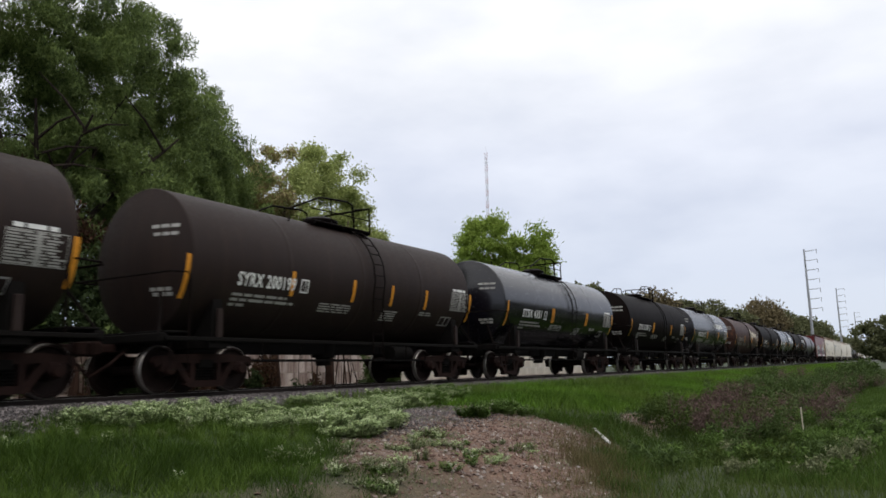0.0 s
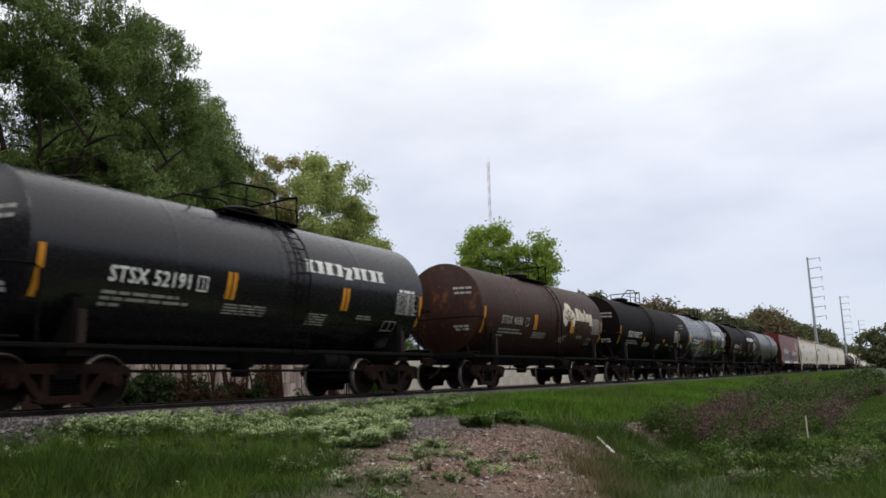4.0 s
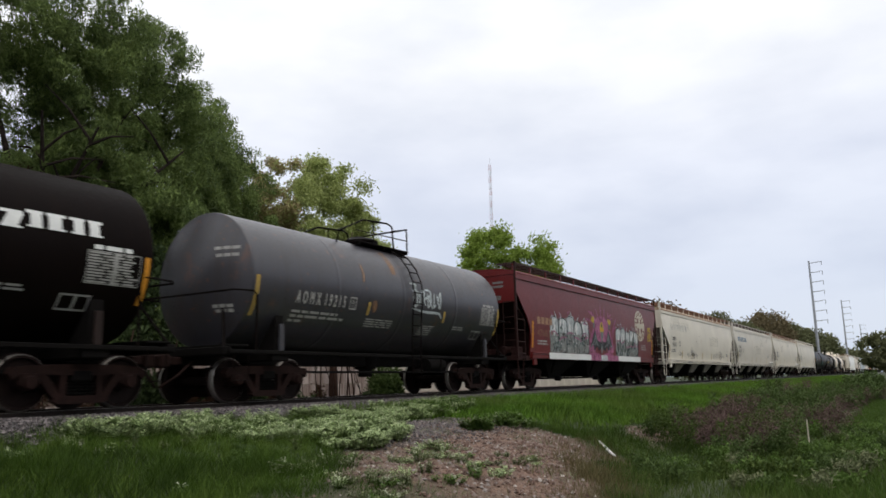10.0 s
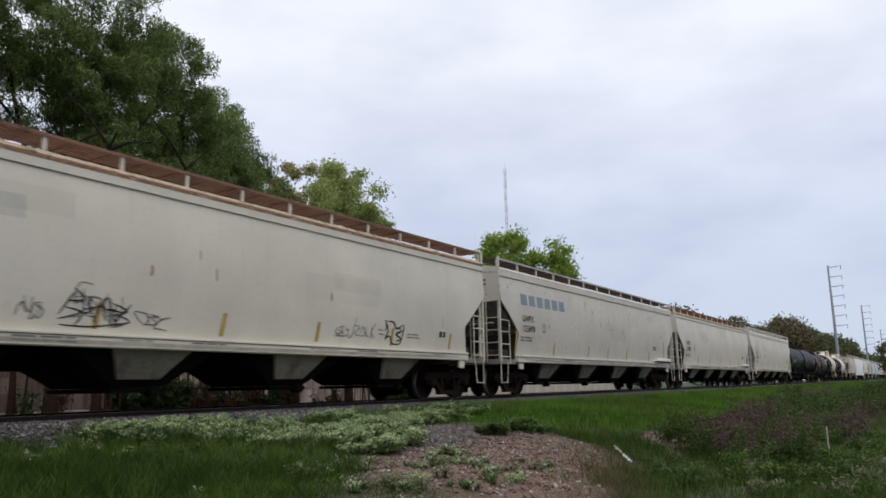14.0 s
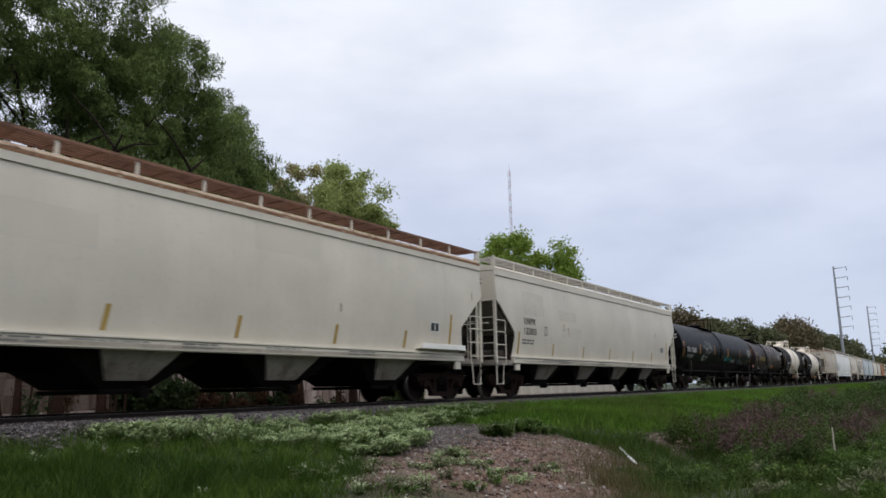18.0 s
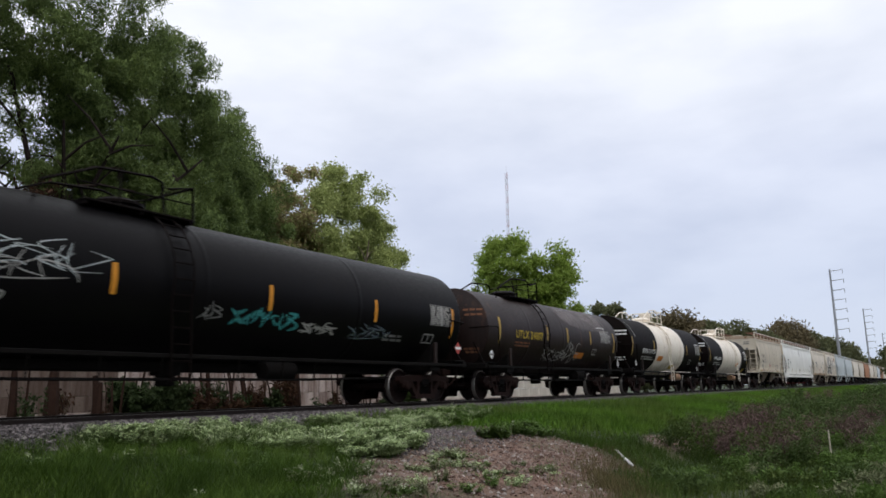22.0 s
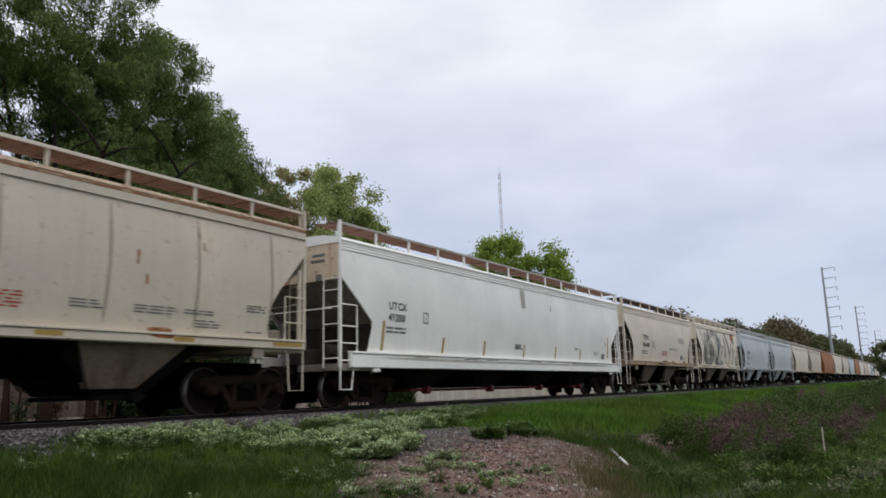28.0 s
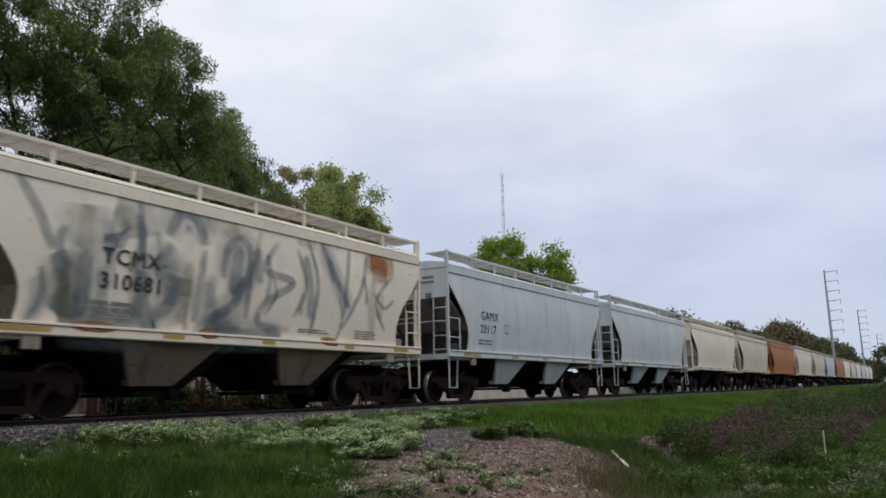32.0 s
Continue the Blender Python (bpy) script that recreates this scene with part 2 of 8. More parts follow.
M = {
    "black": paint("tank_black", (0.0048, 0.0029, 0.0026), (0.0095, 0.0054, 0.0043), 0.5, 0.55, spec=0.04),
    "blackcool": paint("tank_cool_black", (0.0036, 0.0032, 0.0037), (0.0065, 0.005, 0.0046), 0.4, 0.42, spec=0.07),
    "brownblack": paint("tank_brown_black", (0.022, 0.0145, 0.0132), (0.036, 0.023, 0.018), 0.6, 0.55, spec=0.12),
    "gloss": paint("tank_gloss_black", (0.0055, 0.0046, 0.0080), (0.010, 0.008, 0.008), 0.15, 0.20, spec=0.55),
    "slate": paint("tank_slate", (0.0085, 0.0078, 0.0105), (0.012, 0.010, 0.0095), 0.4, 0.24, spec=0.40),
    "grey": paint("tank_grey", (0.046, 0.044, 0.052), (0.034, 0.024, 0.017), 0.45, 0.34, 0.3, spec=0.5),
    "rustbrown": paint("tank_rust_brown", (0.040, 0.0155, 0.0115), (0.017, 0.009, 0.007), 0.8, 0.55, 0.5),
    "tarbrown": paint("tank_tar_brown", (0.0155, 0.0082, 0.0072), (0.034, 0.023, 0.020), 0.55, 0.5, 0.12, spec=0.2),
    "insul": paint("tank_white_band", (0.82, 0.75, 0.65), (0.40, 0.27, 0.14), 0.5, 0.45, 0.2),
    "rustcream": paint("stained_chord", (0.46, 0.36, 0.26), (0.17, 0.065, 0.028), 1.0, 0.6, 0.9),
    "white": paint("hopper_white", (0.645, 0.595, 0.505), (0.40, 0.36, 0.28), 0.28, 0.45, 0.04, 0.45),
    "agedwhite": paint("hopper_aged_white", (0.585, 0.545, 0.475), (0.36, 0.31, 0.23), 0.35, 0.5, 0.25, 0.5),
    "cleanwhite": paint("hopper_clean_white", (0.86, 0.845, 0.80), (0.46, 0.43, 0.36), 0.22, 0.42, 0.04, 0.45),
    "cream": paint("hopper_cream", (0.72, 0.645, 0.54), (0.46, 0.37, 0.26), 0.32, 0.5, 0.12, 0.6),
    "rustend": paint("rusty_end_cream", (0.66, 0.56, 0.43), (0.40, 0.16, 0.05), 0.75, 0.55, 0.8),
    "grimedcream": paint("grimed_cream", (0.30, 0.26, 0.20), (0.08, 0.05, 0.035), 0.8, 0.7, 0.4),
    "tan": paint("rusty_tan", (0.36, 0.22, 0.13), (0.12, 0.06, 0.04), 0.6, 0.6, 0.4),
    "beige": paint("hopper_beige", (0.60, 0.535, 0.435), (0.40, 0.30, 0.19), 0.45, 0.55, 0.15, 0.6),
    "bluegrey": paint("hopper_blue_grey", (0.53, 0.572, 0.585), (0.24, 0.25, 0.24), 0.4, 0.5),
    "oxide": paint("hopper_oxide_red", (0.130, 0.0125, 0.0125), (0.058, 0.010, 0.009), 0.5, 0.38, 0.0, 1.0, 0.28),
    "orange": paint("hopper_orange", (0.37, 0.15, 0.055), (0.22, 0.10, 0.05), 0.5, 0.6, 0.4),
    "rusttop": paint("rusty_walkway", (0.23, 0.125, 0.085), (0.07, 0.04, 0.03), 0.8, 0.8, 0.5),
    "darktop": paint("dark_walkway", (0.055, 0.035, 0.03), (0.03, 0.02, 0.015), 0.6, 0.8),
    "greytop": paint("weathered_walkway", (0.46, 0.44, 0.40), (0.20, 0.14, 0.10), 0.6, 0.75, 0.35),
    # near-black grime that also carries the shade below the wagons
    "under": plain("underframe_shaded_grime", (0.0042, 0.0031, 0.0027), 0.9, 0.4),
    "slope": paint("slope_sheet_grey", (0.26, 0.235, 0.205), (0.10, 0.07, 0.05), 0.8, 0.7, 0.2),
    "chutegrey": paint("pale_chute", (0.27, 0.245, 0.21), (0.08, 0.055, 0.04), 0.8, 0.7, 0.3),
    "grimed": paint("shaded_grimed_chute", (0.055, 0.047, 0.040), (0.03, 0.022, 0.018), 0.9, 0.7, 0.3),
    "oxidedark": paint("dark_oxide", (0.026, 0.008, 0.007), (0.012, 0.006, 0.005), 0.7, 0.7),
    # grimed beige, darkened further for the shadow the chutes hang in
    "shadedgrimebeige": paint("shaded_grimed_beige_chute", (0.17, 0.13, 0.10), (0.05, 0.034, 0.024), 0.8, 0.7, 0.4),
    "emblemcream": plain("cream_emblem", (0.66, 0.60, 0.48), 0.6, 0.15, 12),
    "tarprint": plain("dark_emblem", (0.022, 0.013, 0.010), 0.7, 0.3, 12),
    "rusthaze": spray_mat("rust_haze", (0.42, 0.22, 0.09), 0.30),
    "softfog": soft_spray("spray_fog", (0.24, 0.28, 0.30), 0.34),
    "softblue": soft_spray("blue_grey_air_spray", (0.13, 0.165, 0.19), 0.60),
    "softhaze": soft_spray("thin_blue_air_spray", (0.17, 0.21, 0.23), 0.55),
    "softolive": soft_spray("thin_olive_air_spray", (0.24, 0.22, 0.12), 0.32),
    "softpale": soft_spray("pale_bloom", (0.26, 0.225, 0.225), 0.34),
    "softrust": soft_spray("rust_bloom_soft", (0.36, 0.11, 0.025), 0.95),
    "softseam": soft_spray("seam_dark", (0.24, 0.19, 0.14), 0.5),
    "softrusthaze": soft_spray("rust_haze_soft", (0.40, 0.20, 0.08), 0.55),
    "rustedge": paint("rusty_edge", (0.22, 0.095, 0.045), (0.60, 0.48, 0.34), 0.9, 0.7, 0.6, 1.2),
    "patchlight": spray_mat("repaint_light", (0.74, 0.71, 0.64), 0.08),
    "patchdark": spray_mat("repaint_dark", (0.50, 0.465, 0.40), 0.08),
    "darkgrime": paint("shaded_grime", (0.060, 0.050, 0.043), (0.02, 0.014, 0.012), 0.8, 0.8, 0.3),
    "rustcreamprint": plain("faded_cream_stencil", (0.36, 0.22, 0.14), 0.65, 0.3, 16),
    "greyspray": spray_mat("grey_spray", (0.22, 0.25, 0.25), 0.8),
    "procorblue": spray_mat("blue_stencil", (0.22, 0.30, 0.39), 0.75),
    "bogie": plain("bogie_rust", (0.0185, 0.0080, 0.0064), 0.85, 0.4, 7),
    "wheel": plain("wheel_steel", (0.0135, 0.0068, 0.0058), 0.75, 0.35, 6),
    "tread": plain("polished_tread", (0.30, 0.28, 0.26), 0.42, 0.2, 12, 0.8),
    "whitepaint": plain("stencil_white", (0.72, 0.72, 0.70), 0.6, 0.12, 16),
    "dullwhite": plain("faded_stencil_white", (0.36, 0.35, 0.33), 0.65, 0.3, 16),
    "blackpaint": plain("stencil_black", (0.035, 0.035, 0.04), 0.6, 0.2, 16),
    "greypaint": plain("faded_stencil_grey", (0.20, 0.195, 0.19), 0.65, 0.25, 16),
    "yellow": plain("reflector_yellow", (0.62, 0.26, 0.03), 0.45, 0.15, 10),
    "dullyellow": plain("faded_reflector_yellow", (0.42, 0.28, 0.08), 0.55, 0.2, 10),
    "letteryellow": plain("stencil_yellow", (0.50, 0.36, 0.05), 0.6, 0.2, 16),
    "orangeplate": plain("orange_placard", (0.60, 0.20, 0.03), 0.5, 0.15, 10),
    "redpaint": plain("red_stencil", (0.42, 0.07, 0.06), 0.6, 0.2, 16),
    "teal": spray_mat("teal_spray", (0.04, 0.26, 0.26), 0.75),
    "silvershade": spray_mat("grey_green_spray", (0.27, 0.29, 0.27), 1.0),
    "silver": spray_mat("silver_spray", (0.55, 0.60, 0.60), 0.97),
    "bluespray": spray_mat("blue_grey_spray", (0.16, 0.20, 0.23), 0.55),
    "pink": spray_mat("pink_spray", (0.40, 0.13, 0.24), 0.97),
    "letterfaint": plain("faded_red_stencil", (0.24, 0.13, 0.09), 0.65, 0.25, 16),
    "rustprint": plain("rusty_stencil", (0.20, 0.09, 0.05), 0.7, 0.3, 16),
    "greenspray": spray_mat("green_grey_spray", (0.045, 0.08, 0.078), 0.85),
    "olivespray": spray_mat("olive_spray", (0.13, 0.14, 0.03), 0.6),
    "bluehaze": spray_mat("thin_blue_spray", (0.19, 0.23, 0.24), 0.32),
    "olivehaze": spray_mat("thin_olive_spray", (0.2, 0.17, 0.08), 0.35),
    "fadedblue": spray_mat("faded_blue_stencil", (0.38, 0.42, 0.46), 0.2),
    "rustspot": spray_mat("rust_bloom", (0.34, 0.12, 0.03), 0.7),
    "cream_paint": plain("cream_stencil", (0.56, 0.50, 0.40), 0.6, 0.2, 9),
    "redbrown_paint": plain("red_brown_stencil", (0.15, 0.045, 0.035), 0.6, 0.2, 9),
    "steel": plain("rail_side", (0.022, 0.013, 0.011), 0.7, 0.3, 8, 0.3),
    "railtop": plain("rail_head", (0.42, 0.41, 0.40), 0.3, 0.1, 20, 1.0),
    "tie": plain("sleeper_wood", (0.09, 0.075, 0.06), 0.9, 0.4, 5),
    "bark": plain("bark", (0.038, 0.028, 0.023), 0.95, 0.4, 6, 0, 0.6, 0.03),
    "palebark": plain("pale_bark", (0.20, 0.16, 0.12), 0.95, 0.4, 6, 0, 0.6, 0.03),
    "concrete": paint("wall_concrete", (0.58, 0.49, 0.45), (0.13, 0.070, 0.052), 1.0, 0.9, 0.3, 1.3),
    # stained concrete with the trees' shade painted into its colour
    "dampwall": paint("shaded_stained_wall", (0.20, 0.155, 0.13), (0.075, 0.045, 0.034), 1.0, 0.9, 0.3, 1.3),
    "palewall": paint("pale_wall", (0.72, 0.67, 0.60), (0.30, 0.24, 0.19), 0.5, 0.9),
    "poststain": plain("stained_post", (0.040, 0.021, 0.015), 0.9, 0.4, 5),
    "galv": plain("galvanised_pole", (0.33, 0.34, 0.36), 0.55, 0.15, 4, 0.3),
    "mastred": plain("mast_red", (0.50, 0.33, 0.33), 0.6, 0.15, 4),
    "mastwhite": plain("mast_white", (0.62, 0.62, 0.64), 0.6, 0.15, 4),
    "debris": plain("white_plastic", (0.72, 0.72, 0.70), 0.5, 0.08, 8),
    "stake": plain("sun_bleached_wood", (0.50, 0.45, 0.36), 0.8, 0.25, 12),
}
LEAF = {
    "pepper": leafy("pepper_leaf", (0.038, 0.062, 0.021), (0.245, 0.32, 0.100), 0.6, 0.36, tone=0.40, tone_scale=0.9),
    "light": leafy("light_leaf", (0.155, 0.195, 0.055), (0.43, 0.48, 0.18), 0.6, 0.38),
    "dry": leafy("dry_leaf", (0.20, 0.165, 0.075), (0.38, 0.315, 0.16), 0.7, 0.3),
    "bright": leafy("bright_leaf", (0.13, 0.19, 0.03), (0.30, 0.40, 0.08), 0.6, 0.4),
    "far": leafy("far_leaf", (0.060, 0.072, 0.034), (0.15, 0.155, 0.075), 0.6, 0.3),
    "grass": leafy("grass_blade", (0.016, 0.036, 0.004), (0.062, 0.115, 0.014), patchy=(0.028, 0.052, 0.009), scale=0.9),
    "freshgrass": leafy("fresh_grass_blade", (0.040, 0.080, 0.010), (0.115, 0.175, 0.032)),
    "lushgrass": leafy("lush_grass_blade", (0.062, 0.145, 0.016), (0.135, 0.255, 0.028), patchy=(0.095, 0.135, 0.028), scale=0.22),
    "ditchgrass": leafy("rough_grass_blade", (0.030, 0.060, 0.011), (0.095, 0.13, 0.032)),
    "dullweed": leafy("grey_weed_leaf", (0.085, 0.10, 0.048), (0.21, 0.225, 0.12)),
    "weed": leafy("pale_weed_leaf", (0.15, 0.225, 0.075), (0.50, 0.58, 0.32)),
    "flower": leafy("weed_flower", (0.34, 0.38, 0.24), (0.52, 0.53, 0.40)),
    "bankgrass": leafy("bank_grass_blade", (0.032, 0.070, 0.011), (0.082, 0.14, 0.024)),
    "rust": leafy("rust_leaf", (0.034, 0.019, 0.012), (0.085, 0.044, 0.026), 0.8, 0.2),
    "thorn": leafy("dry_twig", (0.062, 0.040, 0.036), (0.165, 0.108, 0.098), 0.9, 0.0),
    "bushgreen": leafy("fresh_weed_leaf", (0.048, 0.090, 0.018), (0.13, 0.205, 0.048)),
    "strawgrass": leafy("straw_blade", (0.055, 0.052, 0.022), (0.15, 0.125, 0.06), 0.8, 0.2),
    "farbrown": leafy("brown_far_leaf", (0.085, 0.068, 0.036), (0.18, 0.145, 0.08), 0.6, 0.3),
    "thicket": leafy("thicket_leaf", (0.022, 0.034, 0.014), (0.055, 0.08, 0.03), 0.7, 0.25),
    "shrub": leafy("shrub_leaf", (0.036, 0.062, 0.018), (0.095, 0.14, 0.04)),
}

# ---- mesh tools ----
class Bag:
    """Vertices and faces of one mesh in the making."""

    def __init__(self):
        self.v, self.f = [], []

    def add(self, verts, faces):
        o = len(self.v)
        self.v += [tuple(p) for p in verts]
        self.f += [tuple(i + o for i in q) for q in faces]
        return self

    def box(self, x0, x1, y0, y1, z0, z1, b=0.0):
        """A box with its twelve edges chamfered by b."""
        if b <= 0:
            v = [(x, y, z) for z in (z0, z1) for y in (y0, y1) for x in (x0, x1)]
            return self.add(v, [(0, 2, 3, 1), (4, 5, 7, 6), (0, 1, 5, 4), (2, 6, 7, 3), (0, 4, 6, 2), (1, 3, 7, 5)])
        c, h = ((x0 + x1) / 2, (y0 + y1) / 2, (z0 + z1) / 2), ((x1 - x0) / 2, (y1 - y0) / 2, (z1 - z0) / 2)
        b = min(b, *(0.45 * a for a in h))
        v, at = [], {}
        for sx in (-1, 1):
            for sy in (-1, 1):
                for sz in (-1, 1):
                    for a in range(3):
                        p = [s * (q - (0 if i == a else b)) for i, (s, q) in enumerate(zip((sx, sy, sz), h))]
                        at[sx, sy, sz, a] = len(v)
                        v.append(tuple(q + k for q, k in zip(p, c)))
        f = []
        for a in range(3):
            i, j = (a + 1) % 3, (a + 2) % 3
            for s in (-1, 1):
                ring = []
                for u, w in ((-1, -1), (1, -1), (1, 1), (-1, 1)):
                    k = [0, 0, 0]
                    k[a], k[i], k[j] = s, u, w
                    ring.append(at[(*k, a)])
                f.append(ring if s > 0 else ring[::-1])
            for u in (-1, 1):
                for w in (-1, 1):
                    k0, k1 = [0, 0, 0], [0, 0, 0]
                    k0[a], k1[a] = -1, 1
                    k0[i] = k1[i] = u
                    k0[j] = k1[j] = w
                    q = [at[(*k0, i)], at[(*k1, i)], at[(*k1, j)], at[(*k0, j)]]
                    f.append(q if u * w > 0 else q[::-1])
        for key in [(x, y, z) for x in (-1, 1) for y in (-1, 1) for z in (-1, 1)]:
            t = [at[(*key, a)] for a in range(3)]
            f.append(t if key[0] * key[1] * key[2] > 0 else t[::-1])
        return self.add(v, f)

    def prism(self, pts, y0, y1):
        """An outline in the xz plane, counter-clockwise seen from -y, drawn out from y0 to y1."""
        n = len(pts)
        v = [(x, y0, z) for x, z in pts] + [(x, y1, z) for x, z in pts]
        return self.add(v, [tuple(range(n)), tuple(range(2 * n - 1, n - 1, -1))] + [(i, i + n, (i + 1) % n + n, (i + 1) % n) for i in range(n)])

    def loft(self, rings, cap=True):
        """Skin over rings of points, all of one count."""
        n = len(rings[0])
        v = [p for r in rings for p in r]
        f = [(k * n + i, k * n + (i + 1) % n, (k + 1) * n + (i + 1) % n, (k + 1) * n + i) for k in range(len(rings) - 1) for i in range(n)]
        if cap:
            f += [tuple(range(n - 1, -1, -1)), tuple(range((len(rings) - 1) * n, len(rings) * n))]
        return self.add(v, f)

    def lathe(self, prof, centre, n=40, axis=0):
        """Rings of (along, radius) about a line along axis 0, 1 or 2 through centre."""
        rings = []
        for a, r in prof:
            ring = []
            for i in range(n):
                t = 2 * math.pi * i / n
                u, w = r * math.cos(t), r * math.sin(t)
                p = ((a, u, w), (w, a, u), (u, w, a))[axis]
                ring.append(tuple(k + q for k, q in zip(centre, p)))
            rings.append(ring)
        return self.loft(rings)

    def tube(self, path, r, n=6):
        pts = [Vector(p) for p in path]
        rings = []
        for i, p in enumerate(pts):
            d = (pts[min(i + 1, len(pts) - 1)] - pts[max(i - 1, 0)]).normalized()
            a = d.orthogonal().normalized() if abs(d.z) < 0.9 else Vector((1, 0, 0)).cross(d).normalized()
            if abs(d.z) < 0.9:
                a = Vector((0, 0, 1)).cross(d).normalized()
            b = d.cross(a)
            k = r[i] if isinstance(r, (list, tuple)) else r
            rings.append([tuple(p + a * k * math.cos(2 * math.pi * j / n) + b * k * math.sin(2 * math.pi * j / n)) for j in range(n)])
        return self.loft(rings)

    def mesh(self, name, smooth=0.0):
        me = bpy.data.meshes.new(name)
        me.from_pydata(self.v, [], self.f)
        if smooth:
            me.polygons.foreach_set("use_smooth", [True] * len(me.polygons))
            me.set_sharp_from_angle(angle=radians(smooth))
        me.update()
        return me


def part(name, bag, material, parent, label="", smooth=0.0):
    """Link a bag (or a mesh) as one mesh object under parent."""
    me = bag if isinstance(bag, bpy.types.Mesh) else bag.mesh(name, smooth)
    if not me.materials:
        me.materials.append(M[material] if isinstance(material, str) else material)
    ob = new(name, me)
    ob.parent = parent
    if label:
        ob["label"] = label
    return ob


def soup(name, verts, faces_per, material, smooth=False):
    """A mesh from an array of vertices in which every run of faces_per is one face."""
    me = bpy.data.meshes.new(name)
    verts = np.asarray(verts, dtype=np.float32).reshape(-1, 3)
    n = len(verts) // faces_per
    me.vertices.add(len(verts))
    me.vertices.foreach_set("co", verts.ravel())
    me.loops.add(len(verts))
    me.loops.foreach_set("vertex_index", np.arange(len(verts), dtype=np.int32))
    me.polygons.add(n)
    me.polygons.foreach_set("loop_start", np.arange(0, len(verts), faces_per, dtype=np.int32))
    me.update(calc_edges=True)
    me.materials.append(material)
    return me


GLYPHS = {}


def lettering(text, height, wide=1.0):
    """Points and faces of a word in the built-in font: x along the word from its start, z up, letters of that height."""
    if text not in GLYPHS:
        cu = bpy.data.curves.new("word", "FONT")
        cu.body, cu.resolution_u, cu.space_character = text, 2, 1.08
        ob = bpy.data.objects.new("word", cu)
        me = bpy.data.meshes.new_from_object(ob)
        GLYPHS[text] = ([tuple(v.co) for v in me.vertices], [tuple(p.vertices) for p in me.polygons])
        bpy.data.objects.remove(ob)
        bpy.data.meshes.remove(me)
        bpy.data.curves.remove(cu)
    v, f = GLYPHS[text]
    k = height / 0.70
    return [(x * k * wide, y * k) for x, y, _ in v], f


def bold(v, f, by):
    """The same word several times, moved by a little, which thickens its strokes."""
    out, faces = [], []
    for i, (dx, dz) in enumerate(((0, 0), (by, 0), (0, by), (by, by))):
        o = len(out)
        out += [(x + dx, z + dz) for x, z in v]
        faces += [tuple(j + o for j in q) for q in f]
    return out, faces

# ---- ground, track and wall ----
def smooth_step(a, b, x):
    t = np.clip((x - a) / (b - a), 0, 1)
    return t * t * (3 - 2 * t)


def spur(x, y):
    """Coordinates along and across the spur of bare earth."""
    return (x - 11.7) * 0.94 + (y + 6.45) * 0.34, (y + 6.45) * 0.94 - (x - 11.7) * 0.34


def ground_height(x, y):
    """Height of the earth under grass and ballast."""
    x, y = np.asarray(x, float), np.asarray(y, float)
    z = -0.30 + 0 * x
    z = z - 0.22 * smooth_step(-2.0, -3.4, y)
    z = z - 0.42 * smooth_step(-3.4, -6.2, y)
    z = z - 0.50 * smooth_step(-6.0, -9.0, y)
    # ditch that opens beyond the spur of earth
    ditch = smooth_step(11.0, 16.0, x + 0.9 * (y + 8)) * smooth_step(-5.0, -8.5, y)
    z = z - 0.30 * ditch * smooth_step(170.0, 60.0, x)
    # spur of bare earth
    u, v = spur(x, y)
    z = z + 0.20 * np.exp(-(u / 3.6) ** 2 - (v / 1.5) ** 2)
    z = z + 0.03 * np.sin(5.1 * x + 2 * np.sin(3.3 * y)) * np.sin(4.3 * y + 1.7 * np.sin(2.9 * x)) * np.exp(-(u / 4.4) ** 4 - (v / 1.7) ** 4)
    z = z + 0.05 * np.sin(x * 0.9 + 1.3 * np.sin(y * 0.7)) * np.cos(y * 1.1 + 0.4) * smooth_step(-2.4, -4.5, y)
    z = z - 0.20 * smooth_step(2.5, 5.0, y)
    return z


def bare_earth(x, y):
    """1 where the spur and the scrape beside the ditch show earth and gravel, 0 in the grass."""
    x, y = np.asarray(x, float), np.asarray(y, float)
    w = 0.35 * np.sin(2.1 * x + 1.1 * np.sin(1.7 * y)) + 0.25 * np.sin(3.7 * y + 2.3 * x)
    u, v = spur(x, y)
    a = np.exp(-(u / (4.3 + w)) ** 4 - ((v + 0.05) / (2.0 + 0.6 * w)) ** 4)
    b = 0.9 * np.exp(-((x - 20.4 + w) / 1.5) ** 4 - ((y + 6.9 + 0.3 * w) / 0.55) ** 4)
    return np.clip(np.maximum(a, b), 0, 1)


def grid_axis(lo, hi, near0, near1, fine, grow=1.22):
    """Steps that are fine between near0 and near1 and grow outwards."""
    out = list(np.arange(near0, near1 + fine / 2, fine))
    d = fine
    while out[-1] < hi:
        d *= grow
        out.append(min(hi, out[-1] + d))
    d = fine
    while out[0] > lo:
        d *= grow
        out.insert(0, max(lo, out[0] - d))
    return np.array(out)


